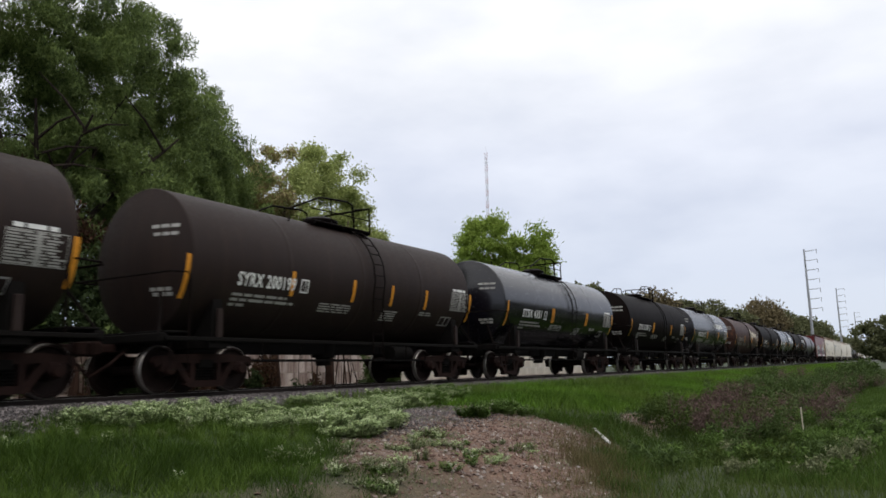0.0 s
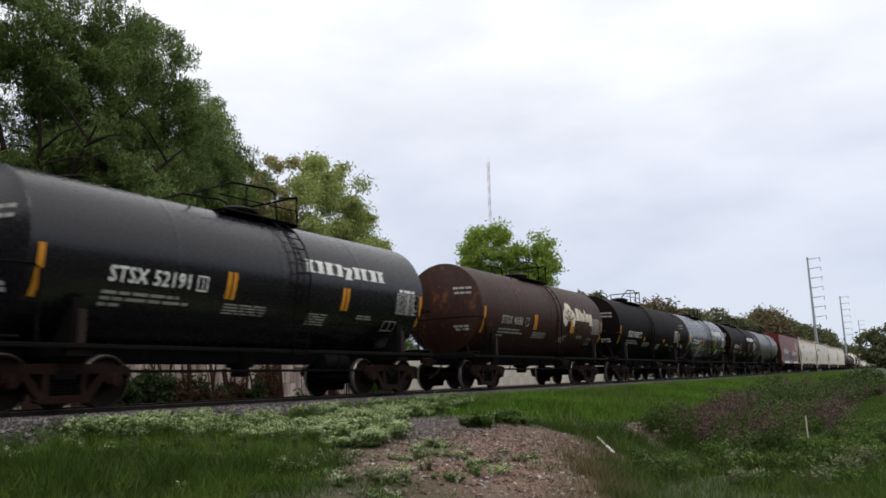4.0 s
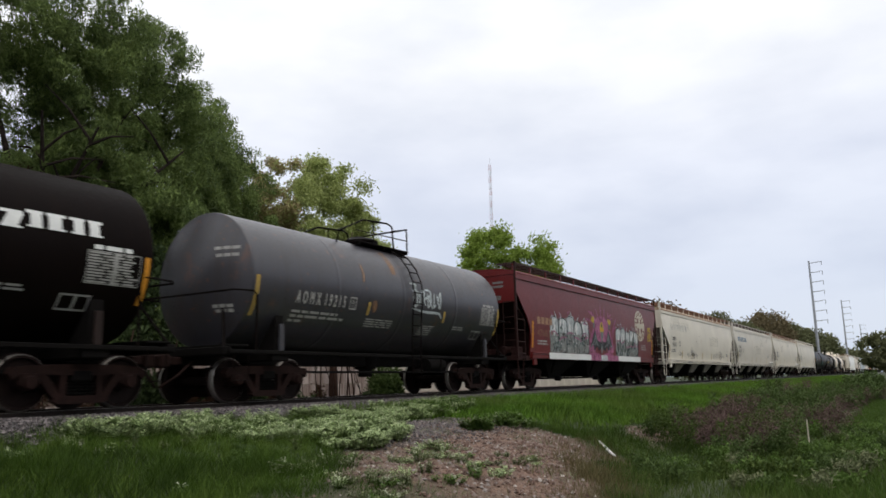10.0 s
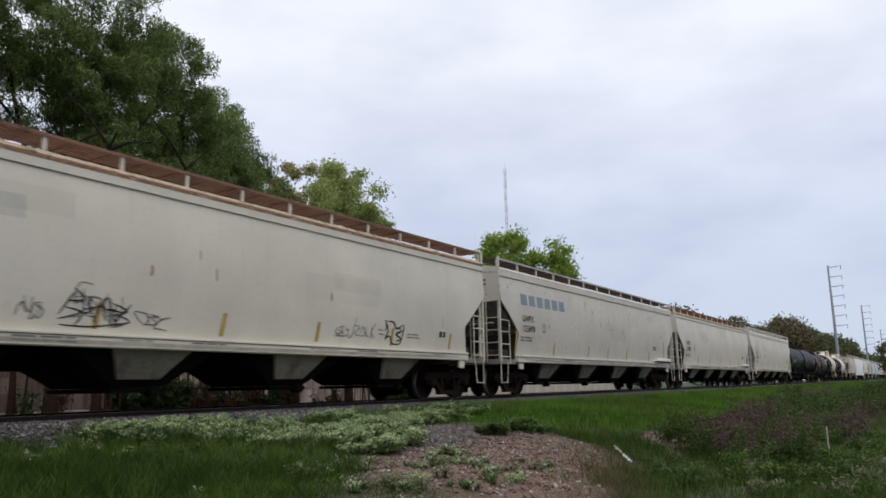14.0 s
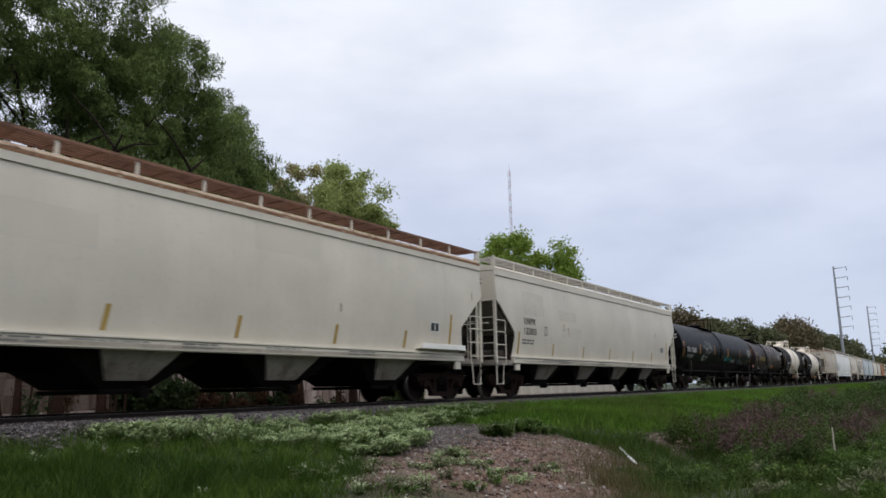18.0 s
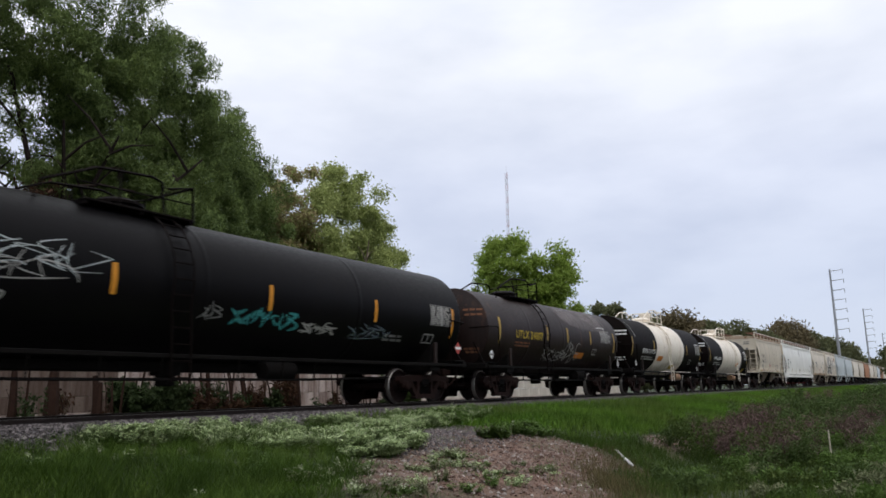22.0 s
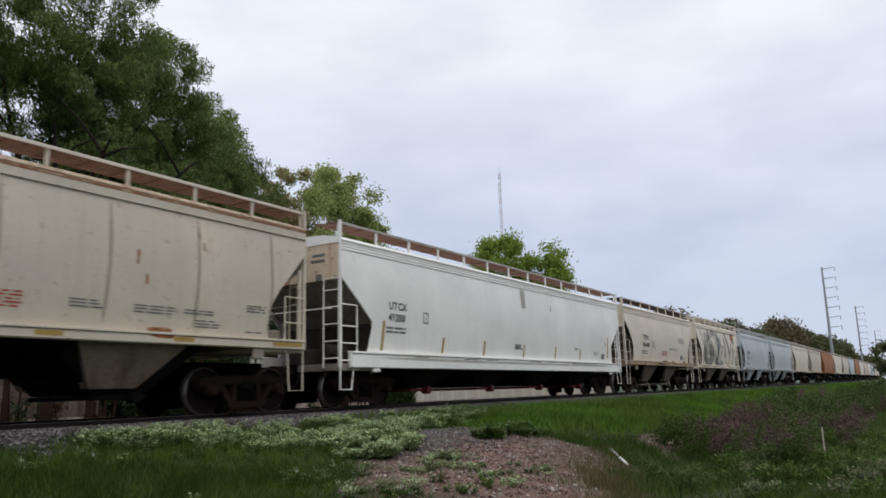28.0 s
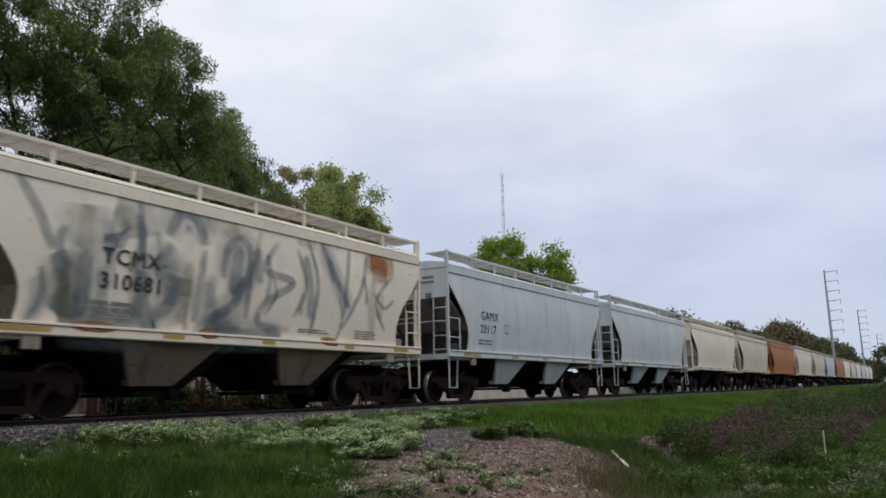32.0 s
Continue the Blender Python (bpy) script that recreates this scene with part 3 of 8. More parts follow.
def earth_material():
    m, n, l, p = blank("earth")
    tc = n.new("ShaderNodeTexCoord").outputs["Object"]
    at = n.new("ShaderNodeAttribute")
    at.attribute_name = "bare"
    big, fine = noise_node(n, l, tc, 0.8, 5, 0.6), noise_node(n, l, tc, 22, 6, 0.7)
    soil = mix(n, l, ramp(n, l, fine, 0.3, 0.7), (0.072, 0.041, 0.029), (0.265, 0.162, 0.118))
    soil = mix(n, l, ramp(n, l, noise_node(n, l, tc, 2.3, 5, 0.65), 0.45, 0.65, (0, 0, 0), (0.7,) * 3), soil, (0.10, 0.068, 0.052))
    turf = mix(n, l, ramp(n, l, fine, 0.3, 0.7), (0.012, 0.022, 0.008), (0.035, 0.055, 0.018))
    turf = mix(n, l, ramp(n, l, big, 0.45, 0.75, (0, 0, 0), (0.5,) * 3), turf, (0.10, 0.085, 0.05))
    l.new(mix(n, l, at.outputs["Fac"], turf, soil), p.inputs["Base Color"])
    p.inputs["Roughness"].default_value = 0.95
    bump(n, l, fine, p, 0.7, 0.03)
    return m


def make_ground():
    xs, ys = grid_axis(-2500, 3500, -4, 40, 0.3), grid_axis(-2500, 2500, -14, 4, 0.25)
    gx, gy = np.meshgrid(xs, ys, indexing="ij")
    z = ground_height(gx, gy)
    v = np.stack([gx, gy, z], -1).reshape(-1, 3)
    nx, ny = len(xs), len(ys)
    i = (np.arange(nx - 1)[:, None] * ny + np.arange(ny - 1)[None]).ravel()
    f = np.stack([i, i + ny, i + ny + 1, i + 1], -1)
    me = bpy.data.meshes.new("ground")
    me.from_pydata(v.tolist(), [], f.tolist())
    at = me.attributes.new("bare", "FLOAT", "POINT")
    at.data.foreach_set("value", bare_earth(v[:, 0], v[:, 1]).astype(np.float32))
    me.polygons.foreach_set("use_smooth", [True] * len(me.polygons))
    me.materials.append(earth_material())
    tagged(new("ground", me), "grassy embankment falling to a ditch beside the railway", "ground", kind="structure")


def ballast_material():
    m, n, l, p = blank("ballast")
    tc = n.new("ShaderNodeTexCoord").outputs["Object"]
    vo = n.new("ShaderNodeTexVoronoi")
    vo.inputs["Scale"].default_value = 13
    l.new(tc, vo.inputs[0])
    hue = n.new("ShaderNodeSeparateColor")
    l.new(vo.outputs["Color"], hue.inputs[0])
    c = mix(n, l, hue.outputs[0], (0.035, 0.031, 0.032), (0.165, 0.150, 0.152))
    c = mix(n, l, ramp(n, l, vo.outputs["Distance"], 0.45, 0.75), c, (0.03, 0.028, 0.027))
    l.new(c, p.inputs["Base Color"])
    p.inputs["Roughness"].default_value = 0.9
    inv = n.new("ShaderNodeInvert")
    l.new(vo.outputs["Distance"], inv.inputs["Color"])
    bump(n, l, inv.outputs[0], p, 1.0, 0.05)
    return m


def stone_material():
    m, n, l, p = blank("loose_stone")
    g = n.new("ShaderNodeNewGeometry").outputs["Random Per Island"]
    tc = n.new("ShaderNodeTexCoord").outputs["Object"]
    c = mix(n, l, ramp(n, l, g, 0.35, 1.0), (0.032, 0.028, 0.031), (0.22, 0.195, 0.195))
    c = mix(n, l, ramp(n, l, noise_node(n, l, tc, 30, 4), 0.4, 0.7, (0, 0, 0), (0.4,) * 3), c, (0.12, 0.09, 0.07))
    l.new(c, p.inputs["Base Color"])
    p.inputs["Roughness"].default_value = 0.9
    return m


def stones(name, xyz, size, material, rng):
    """Loose angular stones: a squashed octahedron each."""
    n = len(xyz)
    d = np.array([(1, 0, 0), (0, 1, 0), (-1, 0, 0), (0, -1, 0), (0, 0, 1), (0, 0, -1)], float)
    s = size[:, None, None] * rng.uniform(0.55, 1.25, (n, 6, 1))
    a = rng.uniform(0, 6.28, n)
    c, si = np.cos(a), np.sin(a)
    p = d[None] * s
    q = np.stack([p[..., 0] * c[:, None] - p[..., 1] * si[:, None], p[..., 0] * si[:, None] + p[..., 1] * c[:, None], p[..., 2] * 0.75 + 0.25 * p[..., 0]], -1) + xyz[:, None]
    f = np.array([(0, 1, 4), (1, 2, 4), (2, 3, 4), (3, 0, 4), (1, 0, 5), (2, 1, 5), (3, 2, 5), (0, 3, 5)])
    me = bpy.data.meshes.new(name)
    me.from_pydata(q.reshape(-1, 3).tolist(), [], (f[None] + 6 * np.arange(n)[:, None, None]).reshape(-1, 3).tolist())
    me.materials.append(material)
    return me


def make_track():
    b = Bag()
    prof = [(-3.3, -0.66), (-2.55, -0.37), (-1.75, -0.13), (-0.6, -0.105), (0.0, -0.12), (0.6, -0.105), (1.75, -0.13), (2.55, -0.37), (3.3, -0.66)]
    xs = [-120, -30] + [x * 1.0 for x in range(-10, 61)] + [80, 140, 300, 900, 2500]
    v = [(x, y + 0.06 * math.sin(x * 1.7 + y), z + 0.025 * math.sin(x * 2.3 + 3 * y)) for x in xs for y, z in prof]
    n = len(prof)
    b.add(v, [(i * n + j, (i + 1) * n + j, (i + 1) * n + j + 1, i * n + j + 1) for i in range(len(xs) - 1) for j in range(n - 1)])
    me = b.mesh("ballast", 40)
    me.materials.append(ballast_material())
    tagged(new("ballast_bed", me), "grey crushed stone ballast under the rails", "ballast", kind="structure")
    rng = np.random.default_rng(5)
    k = 34000
    x = 1.5 + 44 * rng.random(k) ** 1.5
    y = -0.2 - 2.45 * rng.random(k) ** 0.8
    z = np.interp(y, [p[0] for p in prof], [p[1] for p in prof]) + 0.012
    me = stones("ballast_stones", np.stack([x, y, z], -1), rng.uniform(0.016, 0.046, k), stone_material(), rng)
    tagged(new("ballast_stones", me), "loose grey ballast stones along the track shoulder", "gravel", kind="stuff")
    k = 9000
    x, y = rng.normal(12.6, 1.3, k), rng.normal(-4.3, 0.55, k)
    keep = (bare_earth(x, y) > rng.uniform(0.1, 0.6, k)) & (y < -3.2)
    x, y = x[keep], y[keep]
    me = stones("spilled_ballast", np.stack([x, y, ground_height(x, y) + 0.006], -1), rng.uniform(0.012, 0.036, len(x)), bpy.data.materials["loose_stone"], rng)
    tagged(new("spilled_ballast", me), "grey ballast stones spilled over the bare earth", "gravel", kind="stuff")
    for side in (-1, 1):
        rail = tagged(new("rail"), "rusty steel rail with a worn bright head", "rail", "rails of the track", "structure")
        rail.location = (0, side * 0.755, 0)
        web = Bag()
        for y0, y1, z0, z1 in ((-0.070, 0.070, -0.165, -0.148), (-0.012, 0.012, -0.148, -0.035), (-0.036, 0.036, -0.035, -0.003)):
            web.box(-150, 2500, y0, y1, z0, z1)
        part("web", web, "steel", rail)
        part("head", Bag().box(-150, 2500, -0.030, 0.030, -0.003, 0.0), "railtop", rail, "bright worn running surface")
    tie = Bag().box(-0.115, 0.115, -1.3, 1.3, -0.32, -0.148, 0.012).mesh("sleeper")
    tie.materials.append(M["tie"])
    ties = tagged(new("sleepers"), "dark weathered timber sleepers in the ballast", "sleepers", kind="structure")
    for i in range(110):
        o = part("sleeper", tie, "tie", ties)
        o.location, o.rotation_euler = (0.3 + i * 0.55, random.uniform(-0.04, 0.04), 0), (0, 0, random.uniform(-0.012, 0.012))


def make_wall():
    """Low pale wall of concrete blocks behind the track, old posts in front of it."""
    w = tagged(new("wall_north"), "low stained concrete block wall behind the track", "wall", kind="structure")
    y = 6.0
    block = Bag().box(0.006, 1.244, y, y + 0.14, 0.003, 0.417, 0.008).mesh("block")
    block.materials.append(M["concrete"])
    pale, shaded = block.copy(), block.copy()
    pale.materials[0], shaded.materials[0] = M["palewall"], M["dampwall"]
    part("footing", Bag().box(-9.98, 52.3, y - 0.04, y + 0.2, -0.75, -0.08), "concrete", w)
    for row in range(3):
        for i in range(-8, 42):
            # blocks below the pepper tree get the colour with shade in it
            part("block", pale if i > 19 else shaded if i < 10 else block, "concrete", w).location = (i * 1.25 + (0.62 if row % 2 else 0), 0, -0.08 + row * 0.42)
    rng = random.Random(9)
    for i in range(90):
        x = 6 + 17.5 * rng.random()
        k = rng.uniform(0.012, 0.04) if i % 6 else rng.uniform(0.08, 0.2)
        h = rng.uniform(1.0, 2.6)
        p = tagged(new("dead_trunk"), "thick stained trunk standing before the wall" if k > 0.07 else "thin dry stem standing before the wall", "dead trunk", "dry trunks before the wall")
        yy = 5.0 + rng.uniform(-0.5, 0.6)
        p.location = (x, yy, float(ground_height(x, yy)) - 0.1)
        lean = rng.uniform(-0.45, 0.45) if k < 0.07 else rng.uniform(-0.12, 0.12)
        part("stem", Bag().tube([(0, 0, 0), (lean * 0.4 + rng.uniform(-0.08, 0.08), 0, h * 0.5), (lean, 0.1, h)], [k, k * 0.85, k * 0.5], 7), "poststain", p, smooth=50)


def pebble_material():
    m, n, l, p = blank("pebble")
    g = n.new("ShaderNodeNewGeometry").outputs["Random Per Island"]
    r = n.new("ShaderNodeValToRGB")
    e = r.color_ramp.elements
    e[0].position, e[0].color = 0.0, (0.085, 0.05, 0.037, 1)
    e[1].position, e[1].color = 1.0, (0.46, 0.42, 0.38, 1)
    for pos, col in ((0.45, (0.15, 0.088, 0.066, 1)), (0.85, (0.22, 0.175, 0.155, 1)), (0.96, (0.27, 0.235, 0.215, 1))):
        e.new(pos).color = col
    l.new(g, r.inputs[0])
    l.new(r.outputs[0], p.inputs["Base Color"])
    p.inputs["Roughness"].default_value = 0.95
    return m


def make_pebbles():
    rng = np.random.default_rng(12)
    x, y = rng.uniform(6, 22, 60000), rng.uniform(-9.5, -3.2, 60000)
    keep = bare_earth(x, y) > rng.uniform(0.15, 1.0, len(x))
    x, y = x[keep][:26000], y[keep][:26000]
    s = 0.008 + 0.042 * rng.random(len(x)) ** 4
    me = stones("gravel", np.stack([x, y, ground_height(x, y) + 0.004], -1), s, pebble_material(), rng)
    tagged(new("loose_gravel", me), "loose brown and grey gravel on bare earth", "gravel", kind="stuff")


make_ground()
make_pebbles()
make_track()
make_wall()

# ---- wagons ----
WHEEL_R = 0.457
PROTO = {}


def arc(cx, cz, r, a0, a1, n):
    return [(cx + r * math.cos(radians(a0 + (a1 - a0) * i / n)), cz + r * math.sin(radians(a0 + (a1 - a0) * i / n))) for i in range(n + 1)]


def bogie_meshes():
    """Meshes of a three-piece freight bogie, made once."""
    if PROTO:
        return
    side = Bag()
    hw = 0.889
    # cast side frame: top chord, two diagonals, bottom chord and pedestals
    top = [(-1.22, 0.60), (-1.16, 0.50), (-1.02, 0.60), (-0.55, 0.58), (-0.30, 0.57), (0.30, 0.57), (0.55, 0.58), (1.02, 0.60), (1.16, 0.50), (1.22, 0.60), (1.16, 0.70), (0.62, 0.74), (0.0, 0.755), (-0.62, 0.74), (-1.16, 0.70)]
    side.prism(top, -1.09, -0.93)
    for s in (-1, 1):
        diag = [(s * 0.80, 0.60), (s * 0.62, 0.60), (s * 0.36, 0.24), (s * 0.42, 0.13)]
        side.prism(diag if s < 0 else diag[::-1], -1.08, -0.94)
        col = [(s * 0.38, 0.58), (s * 0.27, 0.58), (s * 0.27, 0.22), (s * 0.38, 0.22)]
        side.prism(col if s < 0 else col[::-1], -1.08, -0.94)
        side.box(s * hw - 0.17, s * hw + 0.17, -1.10, -0.92, 0.40, 0.62, 0.03)
    side.prism([(-0.50, 0.155), (-0.40, 0.11), (0.40, 0.11), (0.50, 0.155), (0.42, 0.235), (-0.42, 0.235)], -1.09, -0.93)
    PROTO["side_frame"] = side.mesh("side_frame", 30)
    cap = Bag()
    cap.lathe([(-1.17, 0.085), (-1.165, 0.10), (-1.12, 0.105), (-1.10, 0.125), (-0.93, 0.125)], (0, 0, 0), 14, 1)
    PROTO["axle_box"] = cap.mesh("axle_box", 35)
    spring = Bag()
    for k in range(5):
        x = -0.20 + 0.10 * k
        pts = [(x + 0.042 * math.cos(t * 1.05), -1.01 + 0.05 * math.sin(t * 1.05), 0.235 + 0.21 * t / 24) for t in range(25)]
        spring.tube(pts, 0.014, 5)
    PROTO["spring_nest"] = spring.mesh("spring_nest", 50)
    bol = Bag()
    bol.box(-0.19, 0.19, -1.10, 1.10, 0.46, 0.66, 0.03).box(-0.30, 0.30, -0.35, 0.35, 0.60, 0.74, 0.04)
    bol.box(-0.85, 0.85, -0.80, -0.72, 0.30, 0.38, 0.02).box(-0.85, 0.85, 0.72, 0.80, 0.30, 0.38, 0.02)
    PROTO["bolster"] = bol.mesh("bolster", 30)
    wh = Bag()
    prof_in = [(-0.70, 0.05), (-0.70, 0.13), (-0.735, 0.16), (-0.745, 0.36), (-0.71, 0.385), (-0.70, 0.487), (-0.72, 0.487), (-0.735, 0.459), (-0.818, 0.456), (-0.836, 0.440), (-0.838, 0.40), (-0.79, 0.375), (-0.775, 0.17), (-0.86, 0.135), (-0.86, 0.05)]
    for s in (1, -1):
        wh.lathe([(s * a, r) for a, r in prof_in], (0, 0, 0), 32, 1)
    wh.lathe([(-0.93, 0.075), (-0.70, 0.085), (0.70, 0.085), (0.93, 0.075)], (0, 0, 0), 14, 1)
    PROTO["wheelset"] = wh.mesh("wheelset", 30)
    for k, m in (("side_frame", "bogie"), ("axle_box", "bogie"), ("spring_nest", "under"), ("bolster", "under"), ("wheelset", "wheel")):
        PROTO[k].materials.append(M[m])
    # running surface and outer rim worn bright
    PROTO["wheelset"].materials.append(M["tread"])
    for q in PROTO["wheelset"].polygons:
        r = math.hypot(q.center[0], q.center[2])
        if 0.444 < r < 0.460 and abs(q.center[1]) > 0.73:
            q.material_index = 1


WHEELS = []


def add_bogie(wagon, x, simple=False):
    bogie_meshes()
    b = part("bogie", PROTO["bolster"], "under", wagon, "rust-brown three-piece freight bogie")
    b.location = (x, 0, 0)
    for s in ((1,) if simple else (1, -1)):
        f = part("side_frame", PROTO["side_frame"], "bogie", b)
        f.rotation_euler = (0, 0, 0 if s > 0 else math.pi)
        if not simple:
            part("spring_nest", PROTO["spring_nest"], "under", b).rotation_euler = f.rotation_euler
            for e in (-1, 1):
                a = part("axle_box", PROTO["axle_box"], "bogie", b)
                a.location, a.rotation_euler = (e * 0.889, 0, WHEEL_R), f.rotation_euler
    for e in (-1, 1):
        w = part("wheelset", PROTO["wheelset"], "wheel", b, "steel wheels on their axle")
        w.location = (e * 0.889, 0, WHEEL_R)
        WHEELS.append((w, e))


def couplers(wagon, L, end):
    """Draft gear, coupler shank and knuckle at both ends. end: half the length over the end sills."""
    for s in (-1, 1):
        b = Bag()
        a0, a1 = sorted((s * end, s * (L / 2 - 0.22)))
        b.box(a0, a1, -0.085, 0.085, 0.79, 0.95, 0.02)
        a0, a1 = sorted((s * (L / 2 - 0.26), s * (L / 2 - 0.01)))
        b.box(a0, a1, -0.17, 0.10, 0.72, 1.00, 0.04)
        b.tube([(s * (end - 0.05), -0.3, 0.85), (s * (L / 2 - 0.28), -0.32, 0.55), (s * (L / 2), -0.16, 0.34)], 0.028, 6)
        part("coupler", b, "bogie", wagon)


def on_tank(r, zc, eps=0.006):
    return lambda x, z: (x, -math.sqrt(max(1e-4, (r + eps) ** 2 - (z - zc) ** 2)), z)


def flat_side(y):
    return lambda x, z: (x, y, z)


def word(wagon, place, text, x, z, h, mat="whitepaint", wide=1.0, fat=0.0, name="lettering", width=None, label=""):
    """A word painted on the side that faces the line of sight: x is its start, z its foot."""
    v, f = lettering(text, h, wide)
    if width:
        k = width / max(a for a, _ in v)
        v = [(a * k, b) for a, b in v]
    if fat:
        v, f = bold(v, f, fat)
    # cut into strips, so that the word follows the curve of the side
    bm = bmesh.new()
    vs = [bm.verts.new((a, b, 0)) for a, b in v]
    for q in f:
        try:
            bm.faces.new([vs[i] for i in q])
        except ValueError:
            pass
    if h > 0.25:
        for k in range(1, 4):
            g = bm.verts[:] + bm.edges[:] + bm.faces[:]
            bmesh.ops.bisect_plane(bm, geom=g, plane_co=(0, h * k / 4, 0), plane_no=(0, 1, 0))
    for p in bm.verts:
        p.co = place(x + p.co.x, z + p.co.y)
    me = bpy.data.meshes.new(name)
    bm.to_mesh(me)
    bm.free()
    return part(name, me, mat, wagon, label)


def patch(b, place, x0, x1, z0, z1, slant=0.0, n=4):
    """A painted rectangle that follows the side."""
    n = max(1, min(n, int((z1 - z0) / 0.12) + 1))
    v = []
    for i in range(n + 1):
        z = z0 + (z1 - z0) * i / n
        o = slant * i / n
        v += [place(x0 + o, z), place(x1 + o, z)]
    b.add(v, [(2 * i, 2 * i + 1, 2 * i + 3, 2 * i + 2) for i in range(n)])
    return b


def bars(wagon, place, x, z, w, rows, mat="dullwhite", h=0.055, gap=0.10, seed=1, name="stencil_panel"):
    """Lines of small print that cannot be read, as bars broken into words. z is the top line."""
    rng = random.Random(seed)
    b = Bag()
    for i in range(rows):
        u, end = x, x + w * rng.uniform(0.78, 1.0)
        while u < end - 0.05:
            k = min(end - u, rng.uniform(0.12, 0.42))
            patch(b, place, u, u + k, z - i * gap - h, z - i * gap, n=1)
            u += k + 0.05
    ob = part(name, b, mat, wagon)
    ob["kind"] = "stuff"
    return ob


def frame_patch(wagon, place, x, z, w, h, mat="dullwhite", t=0.03):
    b = Bag()
    patch(b, place, x, x + w, z, z + t), patch(b, place, x, x + w, z + h - t, z + h)
    patch(b, place, x, x + t, z + t, z + h - t), patch(b, place, x + w - t, x + w, z + t, z + h - t)
    patch(b, place, x + w * 0.48, x + w * 0.56, z + t, z + h - t)
    return part("stencil_box", b, mat, wagon)


def rail_loop(points, r=0.027, n=6):
    return Bag().tube(points, r, n)


def ladder_bag(x0, x1, path, step=0.30, r=0.02):
    """Two stiles that follow path (y, z) and rungs between them."""
    b = Bag()
    for x in (x0, x1):
        b.tube([(x, y, z) for y, z in path], r, 6)
    seg = [math.dist(path[i], path[i + 1]) for i in range(len(path) - 1)]
    total, d = sum(seg), 0.1
    while d < total:
        k, i = d, 0
        while k > seg[i]:
            k -= seg[i]
            i += 1
        t = k / seg[i]
        y = path[i][0] + (path[i + 1][0] - path[i][0]) * t
        z = path[i][1] + (path[i + 1][1] - path[i][1]) * t
        b.tube([(x0, y, z), (x1, y, z)], r * 0.8, 5)
        d += step
    return b


def half_ladder(stile, post, z0, z1, step=0.40, r=0.017):
    """One stile with rungs that reach over to a corner post; stile and post are (x, y)."""
    b = Bag().tube([(*stile, z0), (*stile, z1)], r * 1.15, 6)
    for i in range(int((z1 - z0) / step)):
        z = z0 + 0.22 + step * i
        b.tube([(*stile, z), (*post, z)], r, 5)
    return b.tube([(*stile, z1), (*post, z1)], r, 5)


